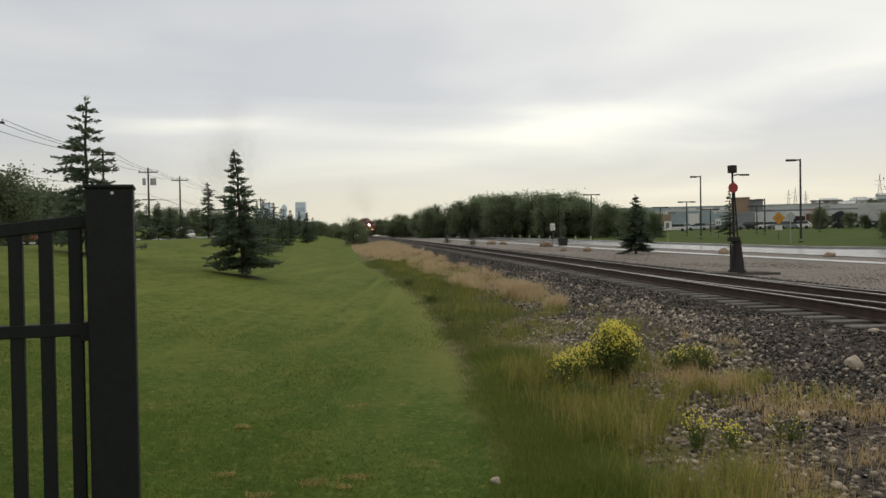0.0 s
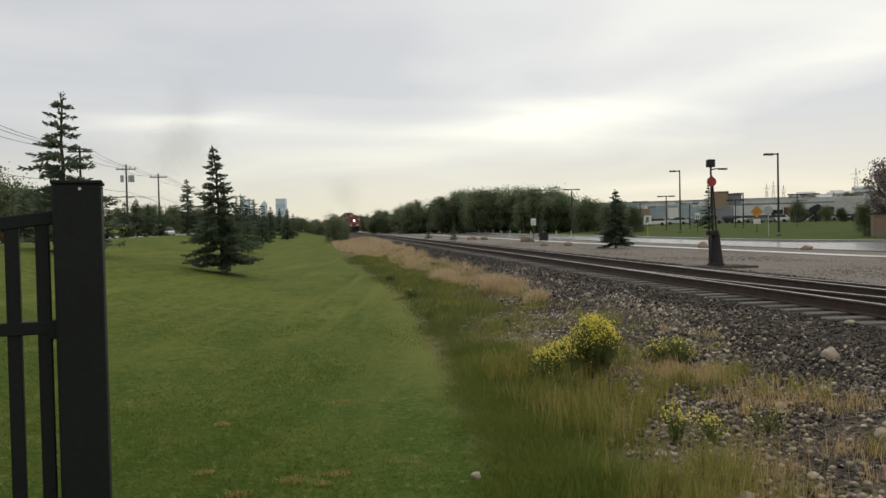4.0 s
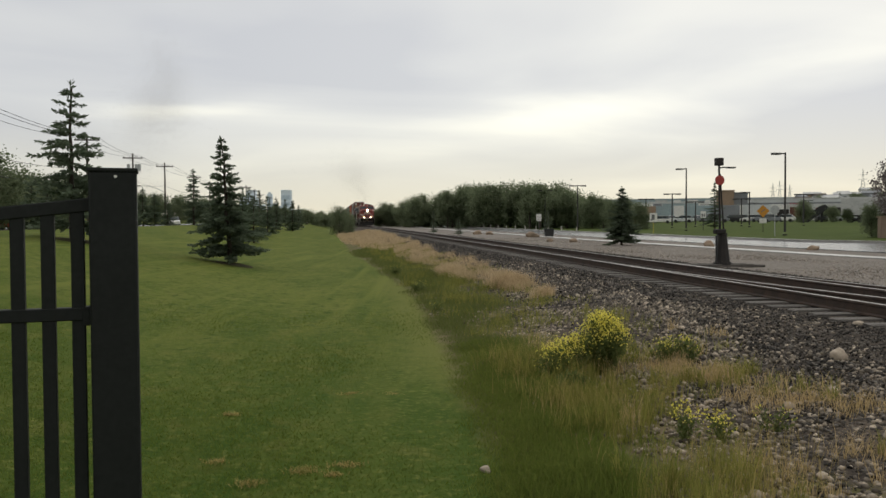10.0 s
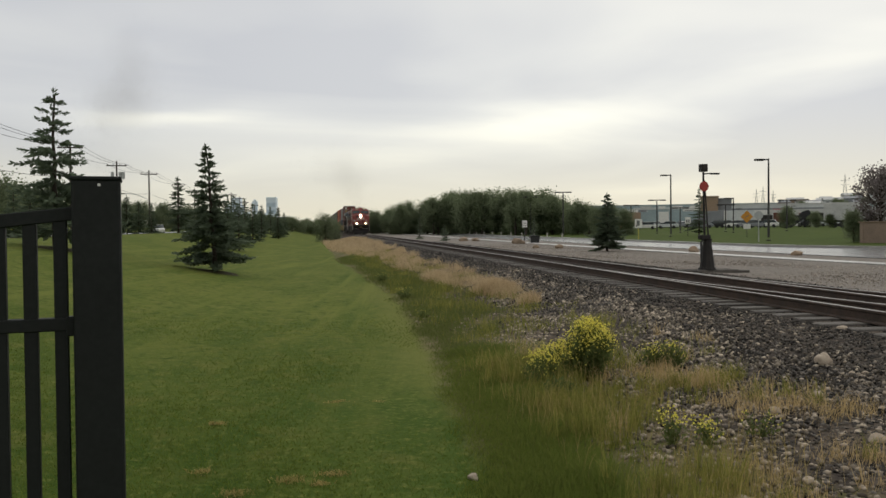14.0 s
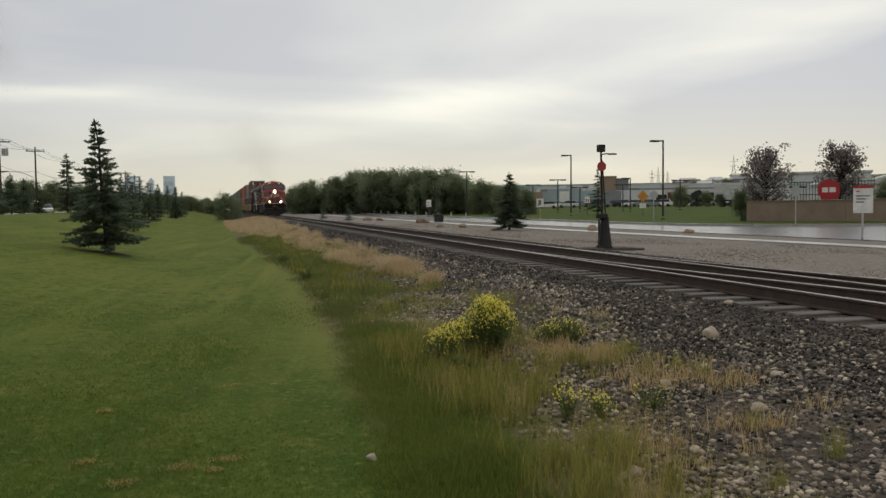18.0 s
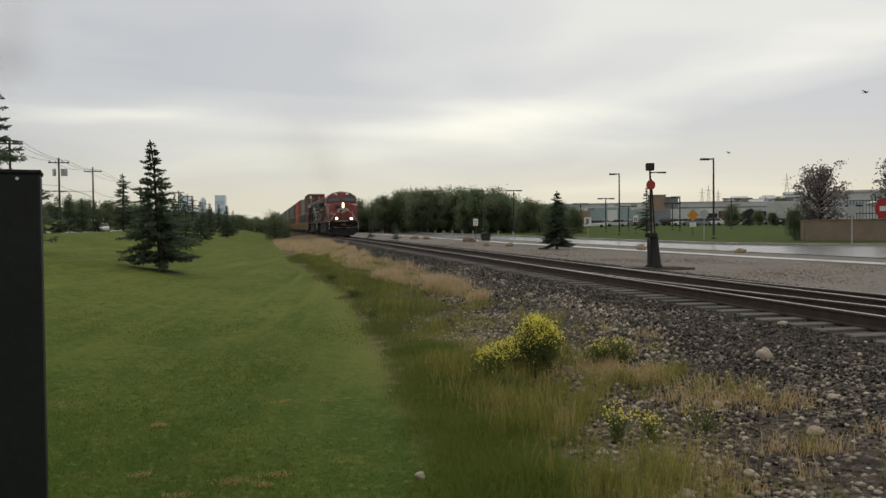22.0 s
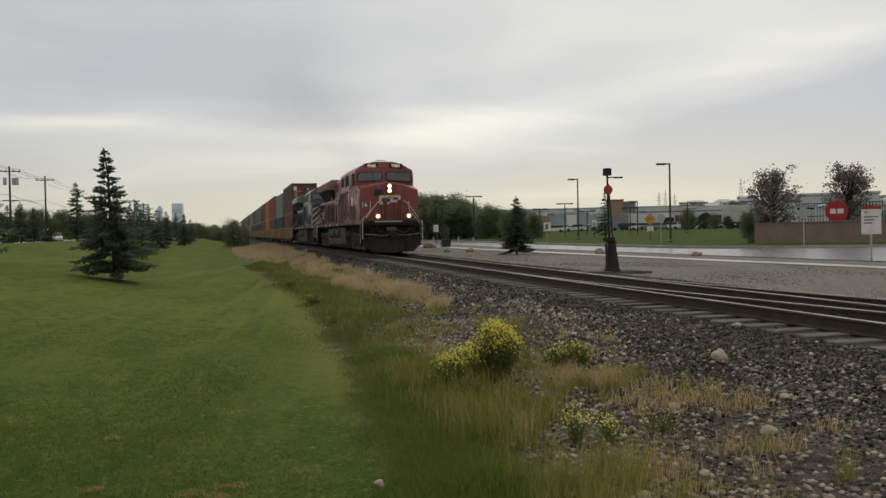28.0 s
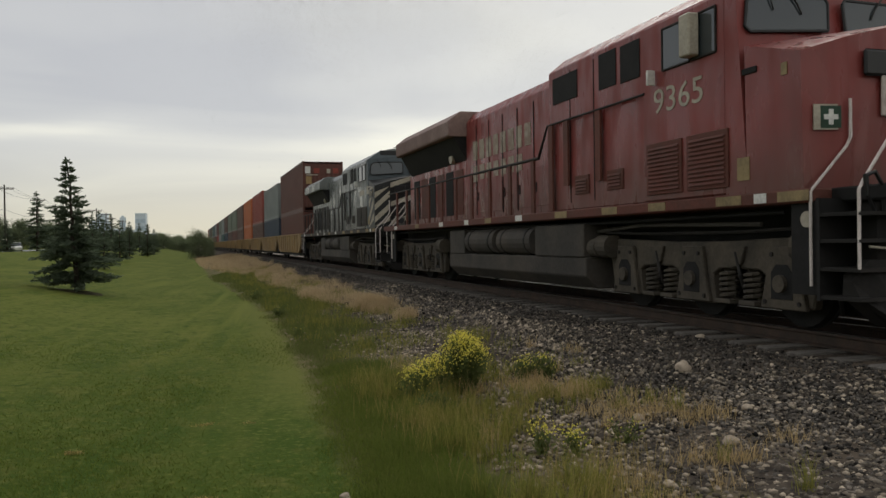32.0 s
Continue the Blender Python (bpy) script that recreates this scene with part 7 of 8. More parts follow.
def build_weeds():
    weed(2.86, 8.6, 0.66, 0.29, 2500, 1, "round bushy weed topped with yellow flowers", 4200)
    weed(2.50, 8.55, 0.46, 0.22, 700, 2, "bushy weed with yellow flower heads", 1300)
    weed(2.28, 8.4, 0.38, 0.20, 380, 3, "bushy weed with yellow flower heads", 800)
    weed(2.3, 7.8, 0.22, 0.16, 0, 4, "low grey-green weed without flowers", 600)
    weed(3.9, 8.8, 0.29, 0.15, 150, 5, "small thin weed with yellow flowers", 500)
    weed(3.7, 8.9, 0.28, 0.14, 120, 6, "small thin weed with yellow flowers", 400)
    weed(2.62, 5.95, 0.29, 0.08, 120, 7, "thin low weed with a few yellow flowers", 110)
    weed(2.86, 5.85, 0.22, 0.09, 130, 8, "thin low weed with a few yellow flowers", 110)
    weed(3.35, 6.0, 0.22, 0.14, 34, 9, "thin weed with a few yellow buds", 90)
    weed(2.05, 19.5, 0.28, 0.25, 30, 10, "low weed with pale flowers in rough grass", 500)
    weed(2.0, 26.0, 0.30, 0.3, 40, 11, "low weed with pale flowers in rough grass", 500)
    weed(1.9, 15.2, 0.16, 0.12, 12, 12, "low weed with pale flowers in rough grass", 200)



# ---- fence by the camera ----
M_FENCE = surf("black_fence_paint", (0.0165, 0.0187, 0.0175), (0.0135, 0.0152, 0.0142), 4.0, 0.62, fine=80.0, gloss=0.16)


def build_fence():
    m = Matrix.Translation((-0.7205, 1.80, 0.0)) @ Matrix.Rotation(radians(18), 4, "Z")
    f = thing("metal_fence", m, "black powder-coated steel fence panel with a square post", "fence")
    post = part("post", a_box(-0.0455, 0.0487, -0.0455, 0.0487, -0.1, 1.764, bevel=0.004), M_FENCE, f)
    part("cap", a_box(-0.0485, 0.0517, -0.0485, 0.0517, 1.762, 1.770, bevel=0.002), M_FENCE, post)
    part("screw", a_rod((0.008, -0.045, 1.752), (0.008, -0.049, 1.752), 0.0032, 10), M_WHITE, post, "bright screw head")
    # rails: the top one falls gently away from the post
    part("top_rail", a_slab([(-0.045, 1.708), (-0.045, 1.680), (-0.22, 1.660), (-0.9, 1.60), (-1.3, 1.58), (-1.3, 1.608), (-0.9, 1.628), (-0.22, 1.688)], -0.016, 0.016, bevel=0.002), M_FENCE, f)
    part("mid_rail", a_box(-1.3, -0.045, -0.016, 0.016, 1.449, 1.476, bevel=0.002), M_FENCE, f)
    part("bracket", a_box(-0.062, -0.046, -0.02, 0.02, 1.438, 1.478, bevel=0.002), M_FENCE, f)
    part("low_rail", a_box(-1.3, -0.05, -0.016, 0.016, 0.10, 0.13, bevel=0.002), M_FENCE, f)
    for k in range(21):
        x = -0.0705 - 0.0575 * k
        top = float(np.interp(-x, [0.05, 0.22, 0.9, 1.3], [1.70, 1.68, 1.62, 1.6])) - 0.01
        part("picket", a_box(x - 0.0132, x + 0.0132, -0.0125, 0.0125, 0.05, top, bevel=0.0015), M_FENCE, f)
    part("far_post", a_box(-1.4, -1.3, -0.049, 0.049, -0.1, 1.66, bevel=0.004), M_FENCE, f)


# ---- switch stand ----
def build_stand():
    M_TARGET = surf("target_red", (0.36, 0.05, 0.04), (0.3, 0.045, 0.04), 4.0, 0.5)
    v = standing(8.53, 24.05)
    st = thing("switch_stand", Matrix.Translation(v) @ Matrix.Rotation(PHI, 4, "Z"), "dark steel switch stand with a red target and lamp arm", "switch stand")
    part("base_timber", a_box(-1.5, 0.9, -0.13, 0.13, -0.06, 0.08, bevel=0.01), M_TIE, st)
    part("base_timber", a_box(-1.5, 0.9, 0.36, 0.62, -0.06, 0.08, bevel=0.01), M_TIE, st)
    bm = bmesh.new()
    for z0, z1, r0, r1 in ((0.06, 0.14, 0.27, 0.25), (0.14, 0.5, 0.215, 0.17), (0.5, 0.92, 0.17, 0.12), (0.92, 0.98, 0.145, 0.135)):
        rod(bm, (0.02, 0.1, z0), (0.02, 0.1, z1), r0, 10, r1)
    part("stand_body", bm, M_STEEL, st)
    part("mast", a_rod((-0.06, 0.1, 0.9), (-0.1, 0.1, 3.0), 0.033, 10, 0.028), M_STEEL, st)
    part("mast", a_rod((0.06, 0.1, 0.9), (-0.06, 0.1, 2.7), 0.024, 8, 0.02), M_STEEL, st)
    part("target", a_rod((-0.1, 0.055, 2.52), (-0.1, 0.045, 2.52), 0.145, 24), M_TARGET, st, "faded red oval target")
    part("target_back", a_rod((-0.1, 0.07, 2.52), (-0.1, 0.056, 2.52), 0.13, 24), M_STEEL, st)
    part("top_box", a_box(-0.20, 0.0, 0.0, 0.2, 2.95, 3.17, bevel=0.01), M_STEEL, st, "square dark lamp box")
    arm = part("lamp_arm", bar([(-0.1, 0.1, 2.88), (0.08, 0.1, 2.9), (0.16, 0.1, 2.9)], 0.018, 8), M_STEEL, st)
    part("lamp_head", a_box(0.14, 0.40, 0.04, 0.16, 2.87, 2.915, bevel=0.012), M_STEEL, arm)
    part("lever", bar([(-0.14, 0.0, 0.98), (-0.24, -0.05, 0.9), (-0.26, -0.08, 0.3)], 0.024, 8), M_BLACK, st, "hanging throw lever")
    part("lever_head", a_box(-0.26, 0.06, -0.06, 0.14, 0.96, 1.1, bevel=0.02), M_STEEL, st)
    part("rod", bar([(0.0, 0.1, 0.05), (-1.4, 0.1, 0.05)], 0.025, 8), M_STEEL, st, "connecting rod to the points")
    part("timber_plate", a_box(0.2, 1.25, -0.1, 0.2, -0.04, 0.05, bevel=0.01), M_TIE, st)


# ---- lamps, signs and poles ----
M_GALV = surf("dark_bronze_pole", (0.045, 0.043, 0.042), (0.035, 0.034, 0.033), 2.0, 0.5, fine=20.0)
M_SIGNBACK = surf("sign_aluminium", (0.42, 0.43, 0.43), (0.36, 0.37, 0.37), 3.0, 0.45, 0.4)
M_AMBER = surf("amber_sign", (0.55, 0.25, 0.03), (0.5, 0.22, 0.03), 3.0, 0.5)
M_REDSIGN = surf("red_sign", (0.36, 0.025, 0.03), (0.33, 0.023, 0.028), 3.0, 0.5)
M_PRINT = surf("sign_print", (0.16, 0.16, 0.16), (0.14, 0.14, 0.14), 3.0, 0.6)
M_POSTS = surf("pale_post", (0.42, 0.40, 0.36), (0.33, 0.31, 0.28), 3.0, 0.7)
M_YPOST = surf("yellow_post", (0.5, 0.42, 0.08), (0.4, 0.33, 0.07), 3.0, 0.6)


def street_lamp(b, d, top, double, turn=0.0):
    x, y = polar(b, d)
    v = standing(x, y, -0.1)
    h = top - v.z
    la = thing("street_lamp", Matrix.Translation(v) @ Matrix.Rotation(turn, 4, "Z"), "tall dark steel street lamp with " + ("two arms" if double else "one arm"), "street lamp", "lamps along the road")
    part("base", a_rod((0, 0, 0), (0, 0, 0.2), 0.2, 10), M_GALV, la)
    thick = 0.11 if d < 150 else 0.17
    part("pole", a_rod((0, 0, 0.4), (0, 0, h), thick, 8, thick * 0.7), M_GALV, la)
    for sx in ((-1, 1) if double else (-1,)):
        part("arm", a_box(*sorted((0, sx * 0.55)), -0.03, 0.03, h - 0.15, h - 0.03), M_GALV, la)
        part("lamp_head", a_box(*sorted((sx * 0.45, sx * 1.25)), -0.16, 0.16, h - 0.20, h - 0.02, bevel=0.02), M_GALV, la)
    return la


def build_lamps():
    for b, d, top, dbl in ((17.25, 105, 8.4, 0), (23.3, 80, 7.95, 0), (16.36, 125, 6.1, 1), (17.85, 128, 5.0, 1), (20.7, 125, 5.25, 1), (21.18, 118, 5.9, 0), (24.4, 122, 5.65, 1), (14.67, 135, 5.7, 1), (24.7, 255, 8.2, 1),
                           (21.5, 280, 8.3, 1), (7.95, 138, 7.4, 1), (10.15, 125, 7.5, 1), (18.4, 300, 8.4, 1), (22.3, 330, 8.6, 1)):
        street_lamp(b, d, top, dbl)


def sign_on_post(name, x, y, h, w, tall, face, label, marks, post_mat=None, yaw=0.0, cat="road sign"):
    """A flat board on a post; marks: (x0, x1, z0, z1, material) bars on its face."""
    v = standing(x, y, -0.05)
    s = thing(name, Matrix.Translation(v) @ Matrix.Rotation(yaw, 4, "Z"), label, cat)
    part("post", a_box(-0.035, 0.035, 0.0, 0.05, 0, h, bevel=0.005), post_mat or M_GALV, s)
    bd = part("board", a_box(-w / 2, w / 2, -0.025, -0.002, h - tall, h, bevel=0.004), face, s)
    for x0, x1, z0, z1, mt in marks:
        part("mark", a_box(x0, x1, -0.03, -0.0255, z0, z1), mt, bd)
    return s


def build_signs():
    sign_on_post("road_sign", 11.0, 83.3, 2.1, 0.5, 0.7, M_WHITE, "white road sign on a thin post", [(-0.17, 0.17, 1.55, 1.6, M_PRINT), (-0.17, 0.17, 1.78, 1.83, M_PRINT)])
    sign_on_post("crossing_sign", 23.8, 87.9, 2.2, 0.8, 0.95, M_WHITE, "white pedestrian crossing sign on a yellow post", [(-0.2, 0.12, 1.5, 2.05, M_PRINT), (-0.28, -0.14, 1.4, 1.6, M_PRINT)], M_YPOST)
    sign_on_post("information_sign", 21.05, 29.8, 2.15, 0.72, 1.08, M_WHITE, "white information board with a red top band on a post",
                 [(-0.36, 0.36, 2.04, 2.15, M_REDSIGN), (-0.26, -0.14, 1.90, 1.95, M_REDSIGN), (-0.26, 0.24, 1.72, 1.77, M_PRINT), (-0.26, 0.1, 1.60, 1.65, M_PRINT), (-0.26, 0.02, 1.48, 1.53, M_PRINT)], M_SIGNBACK, radians(-20))
    # amber diamond with a white plate below
    x, y = polar(22.0, 92)
    v = standing(x, y, -0.05)
    s = thing("warning_sign", Matrix.Translation(v) @ Matrix.Rotation(radians(-22), 4, "Z"), "amber diamond warning sign on a post", "road sign")
    part("post", a_box(-0.035, 0.035, 0, 0.05, 0, 2.6), M_GALV, s)
    bd = part("board", a_slab([(0, 1.55), (0.62, 2.2), (0, 2.85), (-0.62, 2.2)], -0.03, -0.005, bevel=0.004), M_AMBER, s)
    part("mark", a_slab([(-0.2, 2.05), (0.2, 2.3), (0.2, 2.4), (-0.2, 2.15)], -0.036, -0.031), M_PRINT, bd)
    part("plate", a_box(-0.35, 0.35, -0.03, -0.005, 0.95, 1.45), M_WHITE, s)
    # two stop signs seen from behind
    for b, d, h in ((31.45, 62.0, 2.7), (22.7, 76.0, 2.7)):
        x, y = polar(b, d)
        v = standing(x, y, -0.05)
        s = thing("stop_sign", Matrix.Translation(v) @ Matrix.Rotation(radians(-b), 4, "Z"), "stop sign seen from its bare metal back", "road sign")
        part("post", a_box(-0.04, 0.04, -0.06, -0.01, 0, h), M_SIGNBACK, s)
        part("board", a_slab([(0.38 * math.cos(radians(22.5 + 45 * k)), h - 0.4 + 0.38 * math.sin(radians(22.5 + 45 * k))) for k in range(8)], 0.0, 0.02), M_SIGNBACK, s)
    # low pale posts along the far kerb
    first = None
    for k in range(12):
        s = 96 + 6.2 * k
        m = Matrix.Translation(place(far_edge(s) + 0.9, s, -0.05))
        if first is None:
            first = thing("kerb_post", m, "short pale post along the road edge", "post", "posts along the kerb")
            part("post", a_box(-0.08, 0.08, -0.08, 0.08, 0, 0.55, bevel=0.01), M_POSTS, first)
            part("cap", a_slab([(-0.11, 0.55), (0.11, 0.55), (0.0, 0.7)], -0.11, 0.11), M_POSTS, first)
        else:
            copy_thing(first, m)
    sign_on_post("speed_sign", *polar(18.33, 104), 2.35, 0.62, 0.78, M_WHITE, "white speed sign on the roadside lawn", [(-0.2, -0.04, 1.68, 2.05, M_PRINT), (0.04, 0.2, 1.68, 2.05, M_PRINT)], M_GALV, radians(-18))
    # litter bin
    v = standing(10.25, 71.2)
    bn = thing("litter_bin", Matrix.Translation(v) @ Matrix.Diagonal((0.68, 0.68, 0.75, 1)), "dark green square litter bin", "bin")
    part("bin_body", a_slab([(-0.5, 0), (0.5, 0), (0.6, 0.8), (-0.6, 0.8)], -0.45, 0.45, bevel=0.03), M_BLACK, bn)
    part("lid", a_box(-0.64, 0.64, -0.5, 0.5, 0.8, 0.9, bevel=0.03), M_BLACK, bn)


def build_wall():
    M_WALLB = surf("brown_brick", (0.255, 0.19, 0.145), (0.215, 0.16, 0.125), 1.2, 0.85, bump=0.01, fine=14.0, c=(0.2, 0.145, 0.11))
    a, b = Vector(polar(28.75, 70.0)), Vector(polar(40.5, 62.0))
    d = (b - a).normalized()
    ang = math.atan2(d.y, d.x)
    z0 = standing(a.x, a.y).z
    length = (b - a).length
    w = thing("retaining_wall", Matrix.Translation((a.x, a.y, z0)) @ Matrix.Rotation(ang, 4, "Z"), "low brown brick entrance wall on the grass", "wall", kind="structure")
    for k in range(4):
        part("wall_panel", a_box(length * k / 4 + 0.01, length * (k + 1) / 4 - 0.01, -0.2, 0.2, -0.3, 1.52, bevel=0.01), M_WALLB, w)
    for k in range(5):
        x = length * k / 4
        part("pier", a_box(x - 0.16, x + 0.16, -0.23, 0.23, -0.3, 1.55, bevel=0.01), M_WALLB, w)
    part("coping", a_box(-0.3, length + 0.2, -0.27, 0.27, 1.52, 1.60, bevel=0.015), surf("wall_coping", (0.27, 0.2, 0.14), None, 2.0, 0.8), w)
    # round red sign over the wall
    x, y = polar(33.35, 68.5)
    v = Vector((x, y, z0 + 1.28))
    s = thing("round_sign", Matrix.Translation(v) @ Matrix.Rotation(radians(-33), 4, "Z"), "round red sign with two white shapes over the wall", "sign")
    part("disc", a_rod((0, -0.06, 1.05), (0, 0.06, 1.05), 0.78, 36), M_REDSIGN, s)
    part("white_shape", a_box(-0.46, -0.06, -0.072, -0.061, 0.88, 1.24), M_WHITE, s)
    part("white_shape", a_box(0.04, 0.46, -0.072, -0.061, 0.88, 1.24), M_WHITE, s)
    part("leg", a_box(-0.5, -0.4, -0.05, 0.05, -2.0, 0.6), M_GALV, s)
    part("leg", a_box(0.4, 0.5, -0.05, 0.05, -2.0, 0.6), M_GALV, s)
    # black railings behind the wall
    x, y = polar(31.2, 73)
    v = standing(x, y)
    fe = thing("railings", Matrix.Translation(v) @ Matrix.Rotation(radians(-32), 4, "Z"), "black steel railings behind the brick wall", "fence")
    for k in range(28):
        part("baluster", a_box(-0.02 + 0.22 * k, 0.02 + 0.22 * k, -0.02, 0.02, 0, 3.3 if k % 9 == 0 else 3.0), M_BLACK, fe)
    for z in (1.9, 2.9):
        part("rail", a_box(0, 6.0, -0.025, 0.025, z, z + 0.06), M_BLACK, fe)


def build_poles():
    """Wooden power poles along the left road, and the wires between them."""
    spots = [(-34.0, 62.0, 11.3), (-39.5, 97.0, 12.4), (-43.3, 122.6, 12.4), (-45.1, 143.0, 12.6), (-50.0, 178.0, 12.8), (-53.2, 203.0, 12.7), (-50.2, 229.5, 13.0), (-54.0, 259.0, 13.2), (-60.0, 296.0, 13.4), (-64, 335, 13.6)]
    tops = []
    for i, (x, y, top) in enumerate(spots):
        v = standing(x, y, -0.3)
        h = top - v.z
        p = thing("utility_pole", Matrix.Translation(v) @ Matrix.Rotation(PHI, 4, "Z"), "weathered wooden power pole with a crossarm" + (" and transformers" if i == 2 else ""), "utility pole", "power poles")
        part("pole", a_rod((0, 0, 0), (0, 0, h), 0.17, 10, 0.11), M_POLE, p)
        part("crossarm", a_box(-1.4, 1.4, -0.06, 0.06, h - 0.75, h - 0.6), M_POLE, p)
        for dx in (-1.25, -0.45, 0.45, 1.25):
            part("insulator", a_rod((dx, 0, h - 0.6), (dx, 0, h - 0.4), 0.05, 8, 0.03), M_STEEL, p)
        if i == 2:
            for dx in (-0.55, 0.55, 0.95):
                part("transformer", a_rod((dx, -0.25, h - 2.6), (dx, -0.25, h - 1.6), 0.24, 12), M_SIGNBACK, p)
            part("crossarm", a_box(-1.0, 1.1, -0.06, 0.06, h - 4.8, h - 4.66), M_POLE, p)
            pts = [(0.1 + 4.2 * u, 0, h - 4.9 + 0.5 * math.sin(u * 1.9) - 1.2 * u * u) for u in np.linspace(0, 1, 8)]
            part("lamp_bracket", bar(pts, 0.045, 6), M_SIGNBACK, p)
        tops.append([p.matrix_basis @ Vector((dx, 0, h - 0.4)) for dx in (-1.25, 0.45, 1.25)] + [p.matrix_basis @ Vector((0.0, 0, h - 3.9)), p.matrix_basis @ Vector((0.0, 0, h - 5.4))])
    for k in range(5):
        bm = bmesh.new()
        for a, b in zip(tops[:-1], tops[1:]):
            last = None
            for u in np.linspace(0, 1, 9):
                q = a[k].lerp(b[k], float(u)) - Vector((0, 0, 1.0 * 4 * u * (1 - u) * 0.45))
                if last is not None:
                    rod(bm, last, q, 0.022, 4)
                last = q
        w = part("overhead_wire", bm, M_WIRE, None, "sagging black power line between the poles")
        tagged(w, category="power line", group="power lines")


# ---- far things ----
def hall(name, b, d, w, h, depth, wall, roof, label, bands=(), doors=0, turn=None):
    """A long plain hall facing the camera: base at ground, bands are (z0, z1, material) proud courses."""
    x, y = polar(b, d)
    v = standing(x, y, -0.2)
    o = thing(name, Matrix.Translation(v) @ Matrix.Rotation(radians(-b) if turn is None else turn, 4, "Z"), label, "building")
    part("wall", a_box(-w / 2, w / 2, 0, depth, 0, h, bevel=0.02), wall, o)
    part("roof", a_box(-w / 2 - 0.2, w / 2 + 0.2, -0.2, depth + 0.2, h, h + 0.35, bevel=0.05), roof, o)
    for z0, z1, mt in bands:
        part("wall_band", a_box(-w / 2 - 0.02, w / 2 + 0.02, -0.08, 0.0, z0, z1), mt, o)
    for k in range(doors):
        xx = -w / 2 + (k + 0.5) * w / doors
        dr = part("dock_door", a_box(xx - w / doors * 0.28, xx + w / doors * 0.28, -0.14, -0.02, 0.3, min(3.2, h * 0.6)), M_PALEDOOR, o)
        part("frame", a_box(xx - w / doors * 0.30, xx + w / doors * 0.30, -0.10, -0.01, min(3.2, h * 0.6), min(3.4, h * 0.65)), M_STEEL, dr)
    return o


M_PALEDOOR = surf("pale_door", (0.5, 0.5, 0.48), (0.42, 0.42, 0.41), 0.8, 0.6, fine=4.0)
M_PALEWALL = surf("pale_metal_wall", (0.54, 0.56, 0.56), (0.46, 0.48, 0.48), 0.2, 0.55, fine=3.0, c=(0.36, 0.38, 0.38))
M_TEALWALL = surf("teal_metal_wall", (0.30, 0.37, 0.385), (0.25, 0.315, 0.33), 0.3, 0.55, fine=3.0)
M_TANWALL = surf("tan_wall", (0.30, 0.215, 0.15), (0.26, 0.19, 0.135), 0.4, 0.8, fine=4.0)
M_SLATEWALL = surf("slate_wall", (0.225, 0.235, 0.25), (0.19, 0.20, 0.21), 0.4, 0.7, fine=4.0)
M_ROOFING = surf("pale_roofing", (0.52, 0.52, 0.5), (0.42, 0.42, 0.41), 0.2, 0.7, fine=2.0)
# distance haze is mixed into the towers' pale blue colours
M_HAZE = surf("hazed_tower", (0.66, 0.74, 0.80), (0.60, 0.68, 0.75), 0.02, 0.5, fine=0.3)
M_HAZE_DARK = surf("hazed_tower_windows", (0.50, 0.60, 0.68), (0.46, 0.56, 0.64), 0.02, 0.5, fine=0.3)


def trailer(b, d, w, hue, turn):
    x, y = polar(b, d)
    v = standing(x, y)
    t = thing("parked_trailer", Matrix.Translation(v) @ Matrix.Rotation(turn, 4, "Z"), "pale box trailer parked in the freight yard", "trailer", "yard trailers")
    part("box_body", a_box(-w / 2, w / 2, 0, 2.6, 1.2, 4.0, bevel=0.03), hue, t)
    part("chassis", a_box(-w / 2 + 0.3, w / 2 - 0.2, 0.4, 2.2, 0.95, 1.2), M_STEEL, t)
    for sx in (-w / 2 + 1.5, -w / 2 + 2.8):
        part("wheel", a_rod((sx, -0.02, 0.5), (sx, 0.35, 0.5), 0.5, 14), M_BLACK, t)
        part("wheel", a_rod((sx, 2.25, 0.5), (sx, 2.6, 0.5), 0.5, 14), M_BLACK, t)
    part("landing_leg", a_box(w / 2 - 2.6, w / 2 - 2.45, 0.3, 0.45, 0.0, 1.0), M_STEEL, t)
    return t


